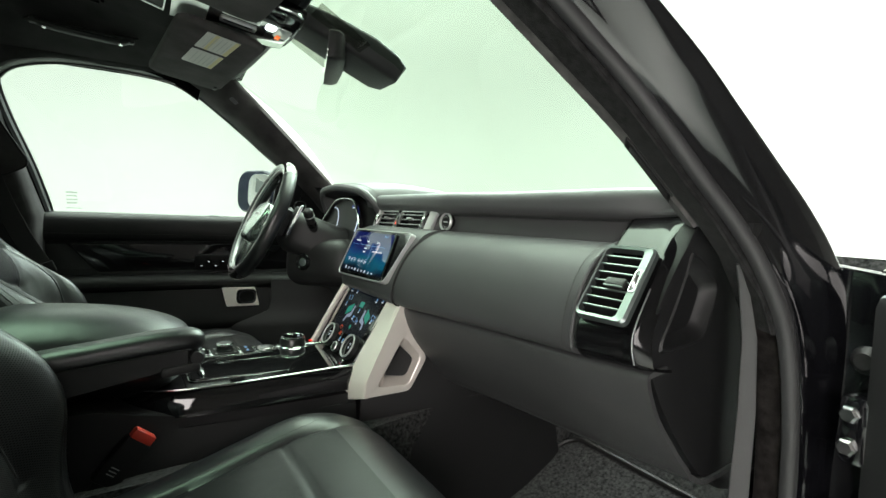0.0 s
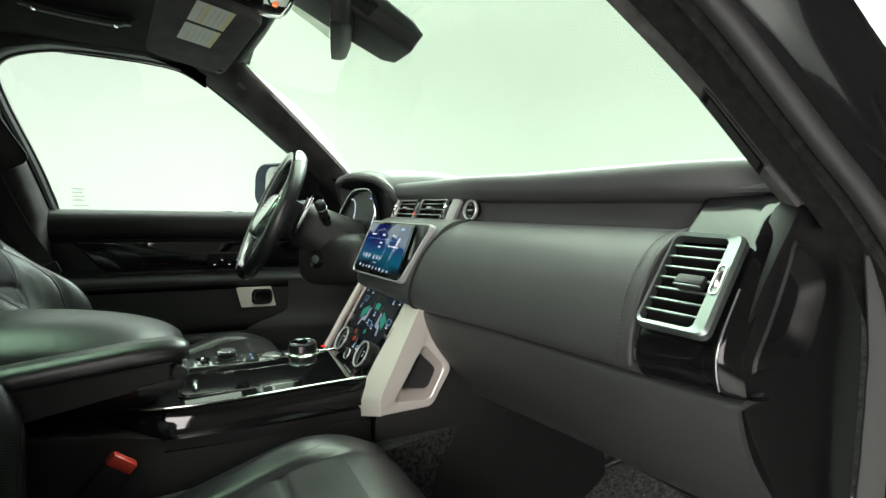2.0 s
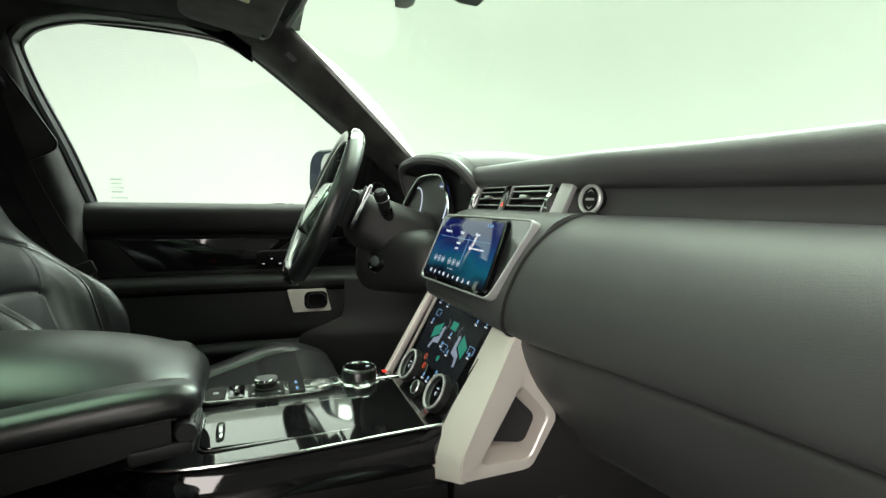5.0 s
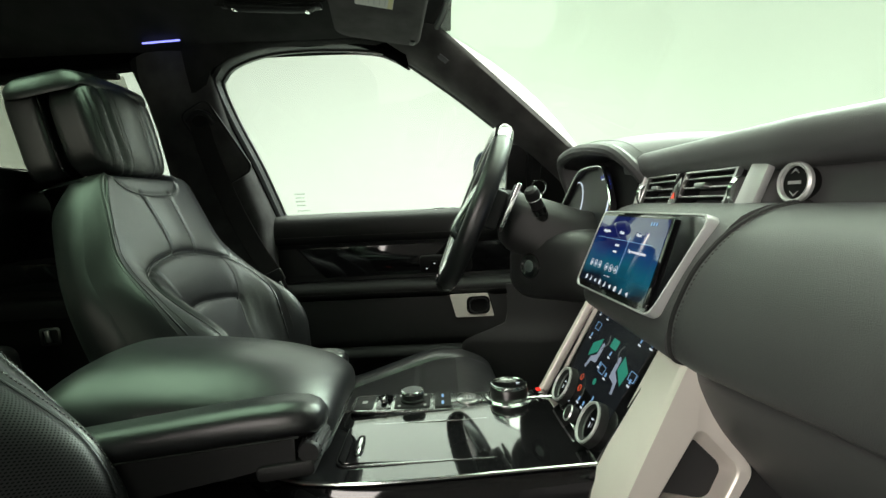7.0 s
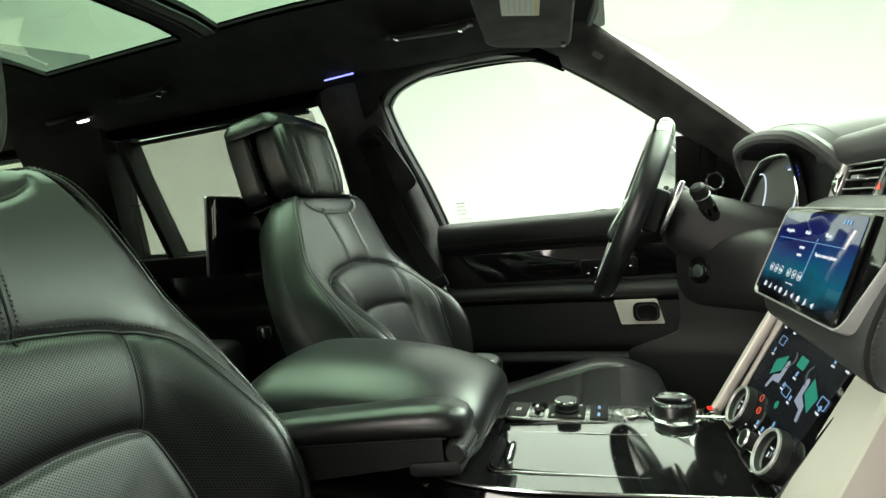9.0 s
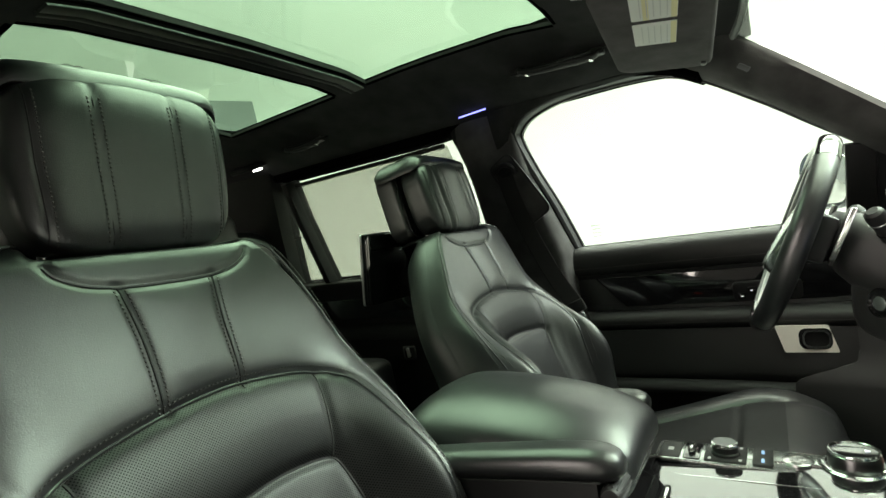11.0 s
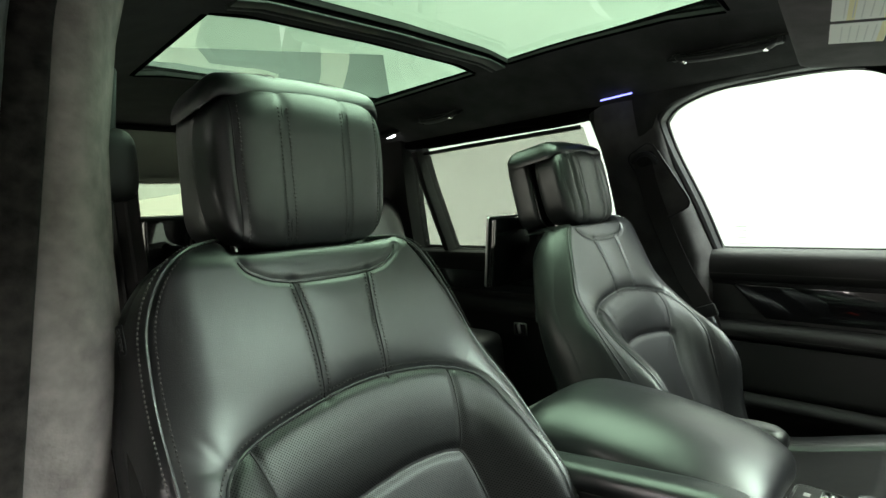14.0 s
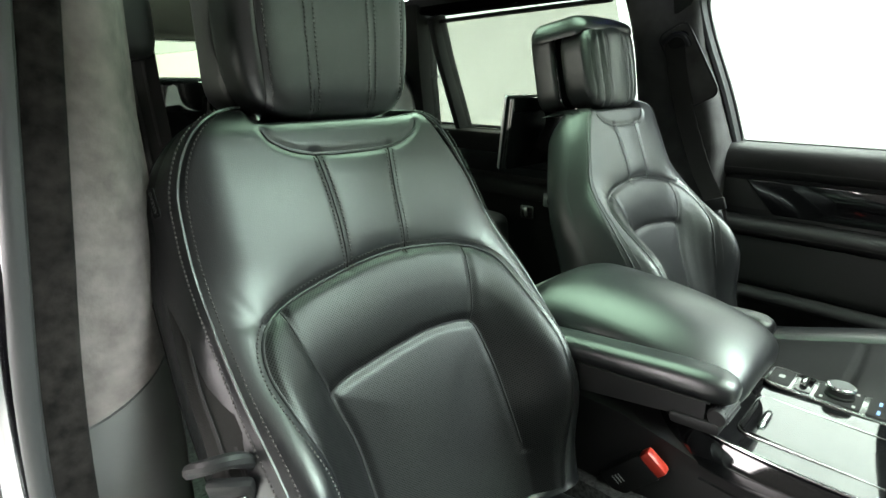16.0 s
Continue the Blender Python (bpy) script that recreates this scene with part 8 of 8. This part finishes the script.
part("warning_lamp", box(0.022, 0.010, 0.003, 0.001, om @ pose(-0.028, -0.090, 0.029)), glow("warning_orange_light", (1.0, 0.20, 0.04), 1.0), oc, "lit orange lamp")

# roof-mounted grille beside the console
for s, nm in ((-1, "roof_grille"), (1, "roof_grille.001")):
    rg = thing(nm, (s * 0.11, 0.045, 1.66), "small dark mesh grille in a thin metal frame", "speaker grille", "roof grilles")
    gm = roof_m(s * 0.190 - 0.005, 0.020, 0.002)
    o4 = [(-0.062, -0.026), (0.062, -0.030), (0.055, 0.032), (-0.055, 0.026)]
    part("frame", frame_prism(o4, scaled(o4, 0.90), 0.004, gm), SILVER, rg)
    part("mesh", prism(scaled(o4, 0.92), 0.002, 0, gm), DARK, rg, smooth=False)

# sun visors
for s, nm in ((-1, "sun_visor"), (1, "sun_visor.001")):
    sv_ = thing(nm, (s * 0.33, 0.13, 1.63), "dark suedecloth sun visor with two paper warning labels" if s < 0 else "dark suedecloth sun visor", "sun visor", "sun visors")
    o = Vector((s * 0.290, 0.130, 1.620))
    vmx = axes(o, (-s * 1.0, 0.16, 0.035), (0, -1, 0.14))
    if s > 0:
        vmx = axes(o, (-1.0, -0.16, -0.035), (0, -1, 0.14))
    outl = rrect(0.43, 0.185, 0.035, 5)
    part("panel", prism([(x, y + 0.10 * (x / 0.40) * (0.6 if s < 0 else -0.6) * 0.3) for x, y in outl], 0.020, 0.007, vmx @ pose(0, 0, -0.002)), SUEDE_MID, sv_, angle=50)
    part("pivot", tube([vmx @ Vector((0.19, -0.07, 0.006)), vmx @ Vector((0.16, -0.075, 0.012)), vmx @ Vector((0.13, -0.078, 0.012))], 0.006, 8), PLASTIC, sv_)
    part("clip", box(0.025, 0.012, 0.016, 0.004, vmx @ pose(-0.185, -0.085, 0.014)), PLASTIC, sv_)
    if s < 0:
        for k in range(2):
            lb = vmx @ pose(0.148 if k == 0 else 0.024, 0.004, 0.0185)
            part("warning_label", prism(rrect(0.108, 0.070, 0.002, 1), 0.0008, 0, lb), PAPER, sv_, "pale printed paper label", smooth=False)
            part("label_band", box(0.106, 0.009, 0.0006, 0, lb @ pose(0, -0.030, 0.0009)), YELLOW, sv_, smooth=False)
            if k == 0:
                part("label_band", box(0.106, 0.009, 0.0006, 0, lb @ pose(0, 0.012, 0.0009)), YELLOW, sv_, smooth=False)
            for r in range(5):
                part("label_line", box(0.084, 0.0016, 0.0004, 0, lb @ pose(0, -0.020 + 0.010 * r, 0.0015)), LABEL_INK, sv_, smooth=False)

# interior mirror and camera cover on the screen
im_ = thing("interior_mirror", (-0.02, 0.37, 1.60), "frameless interior mirror in a black shell", "mirror")
mc = axes((-0.030, 0.362, 1.590), (0.965, -0.26, 0.0), (0, 0.05, 1))
ov = cr([(-0.118, -0.018), (-0.105, -0.032), (0, -0.036), (0.105, -0.032), (0.118, -0.018), (0.118, 0.018), (0.105, 0.030), (0, 0.034), (-0.105, 0.030), (-0.118, 0.018)], 48, True)
part("shell", loft([[mc @ Vector((x * k, y * k, -d)) for x, y in ov] for k, d in ((0.98, -0.002), (1.0, 0.004), (1.0, 0.018), (0.9, 0.030), (0.5, 0.038))]), PLASTIC, im_, angle=50)
part("glass", prism([(x * 0.965, y * 0.955) for x, y in ov], 0.002, 0.0006, mc @ pose(0, 0, 0.001)), MIRROR, im_, "bright mirror glass")
part("button", rev([(0, 0), (0.005, 0), (0.005, 0.003), (0, 0.003)], 14, mc @ pose(0.108, -0.022, -0.012) @ pose(0, 0, 0, 0, 90, 0)), DARK, im_)
part("ball_arm", tube([(-0.008, 0.385, 1.590), (-0.004, 0.42, 1.600), (0, 0.45, 1.615)], 0.011, 10), PLASTIC, im_)
sc_ = thing("sensor_cover", (0, 0.45, 1.60), "large black plastic sensor cover behind the mirror", "sensor cover")
rings = []
for y, w, z0, z1 in ((0.275, 0.050, 1.645, 1.660), (0.34, 0.062, 1.620, 1.642), (0.42, 0.070, 1.588, 1.616), (0.475, 0.068, 1.565, 1.588), (0.500, 0.055, 1.560, 1.572)):
    rings.append([(x * w / 0.05, y + 0.02 * (z > 0), (z0 + z1) / 2 + z * (z1 - z0 + 0.03) / 0.05) for x, z in rrect(0.10, 0.05, 0.012, 4)])
part("cover", loft(rings), PLASTIC, sc_, angle=50)
part("screen_frit", sheet([[(x, 0.30 + 0.32 * f - 0.0, 1.646 - 0.232 * f + 0.018 * math.sin(math.pi * f)) for x in (-0.13, 0.0, 0.13)] for f in np.linspace(0, 0.32, 5)]), G_REAR, sc_, "dark tinted patch on the screen", smooth=False)

# grab handles
for x, y0, y1, nm in ((-0.512, -0.222, -0.030, "grab_handle"), (-0.525, -1.11, -0.95, "grab_handle.001")):
    gh = thing(nm, (x, (y0 + y1) / 2, 1.67), "folded dark grab handle with bright end caps on the roof lining", "grab handle", "grab handles")
    zz = lambda y: float(roof_z(x, y))
    nx = -0.35
    pts = cr([(x + 0.01, y0, zz(y0)), (x + 0.022, y0 + 0.012, zz(y0) - 0.014), (x + 0.026, (y0 + y1) / 2, zz((y0 + y1) / 2) - 0.020), (x + 0.022, y1 - 0.012, zz(y1) - 0.014), (x + 0.01, y1, zz(y1))], 20)
    part("grip", sweep(pts, rrect(0.020, 0.012, 0.005, 3), up=(0.4, 0, -1)), PLASTIC, gh)
    part("recess", box(0.05, y1 - y0 + 0.05, 0.006, 0.003, axes((x, (y0 + y1) / 2, zz((y0 + y1) / 2) + 0.001), (1, 0, -0.37), (0, 1, 0))), SUEDE, gh)
    for yy in (y0, y1):
        part("end_cap", box(0.016, 0.010, 0.010, 0.002, pose(x + 0.018, yy + (0.016 if yy == y0 else -0.016), zz(yy) - 0.018)), CHROME, gh, "bright end cap")
        part("mount", box(0.022, 0.030, 0.014, 0.004, pose(x + 0.012, yy, zz(yy) - 0.006)), PLASTIC, gh)
# ambient light line by the centre pillar and rear reading lights
al = thing("ambient_light", (-0.60, -0.43, 1.63), "thin lit blue ambient light line in the roof lining", "ambient light")
part("light_line", box(0.006, 0.092, 0.004, 0.0015, axes((-0.603, -0.428, 1.6475), (1, 0, -0.6), (0, 1, 0.05))), glow("ambient_blue_light", (0.22, 0.24, 1.0), 2.2), al)
rl_ = thing("rear_reading_light", (-0.56, -1.36, 1.67), "lit rear reading lamp in a dark pod", "reading light")
part("pod", box(0.10, 0.14, 0.02, 0.008, axes((-0.545, -1.36, roof_z(-0.545, -1.36) - 0.006), (1, 0, -0.42), (0, 1, 0))), PLASTIC, rl_)
part("lamp", box(0.022, 0.030, 0.006, 0.002, axes((-0.555, -1.335, roof_z(-0.555, -1.335) - 0.018), (1, 0, -0.42), (0, 1, 0))), glow("rear_lamp_light", (0.95, 0.97, 1.0), 6.0), rl_, "lit white lamp")
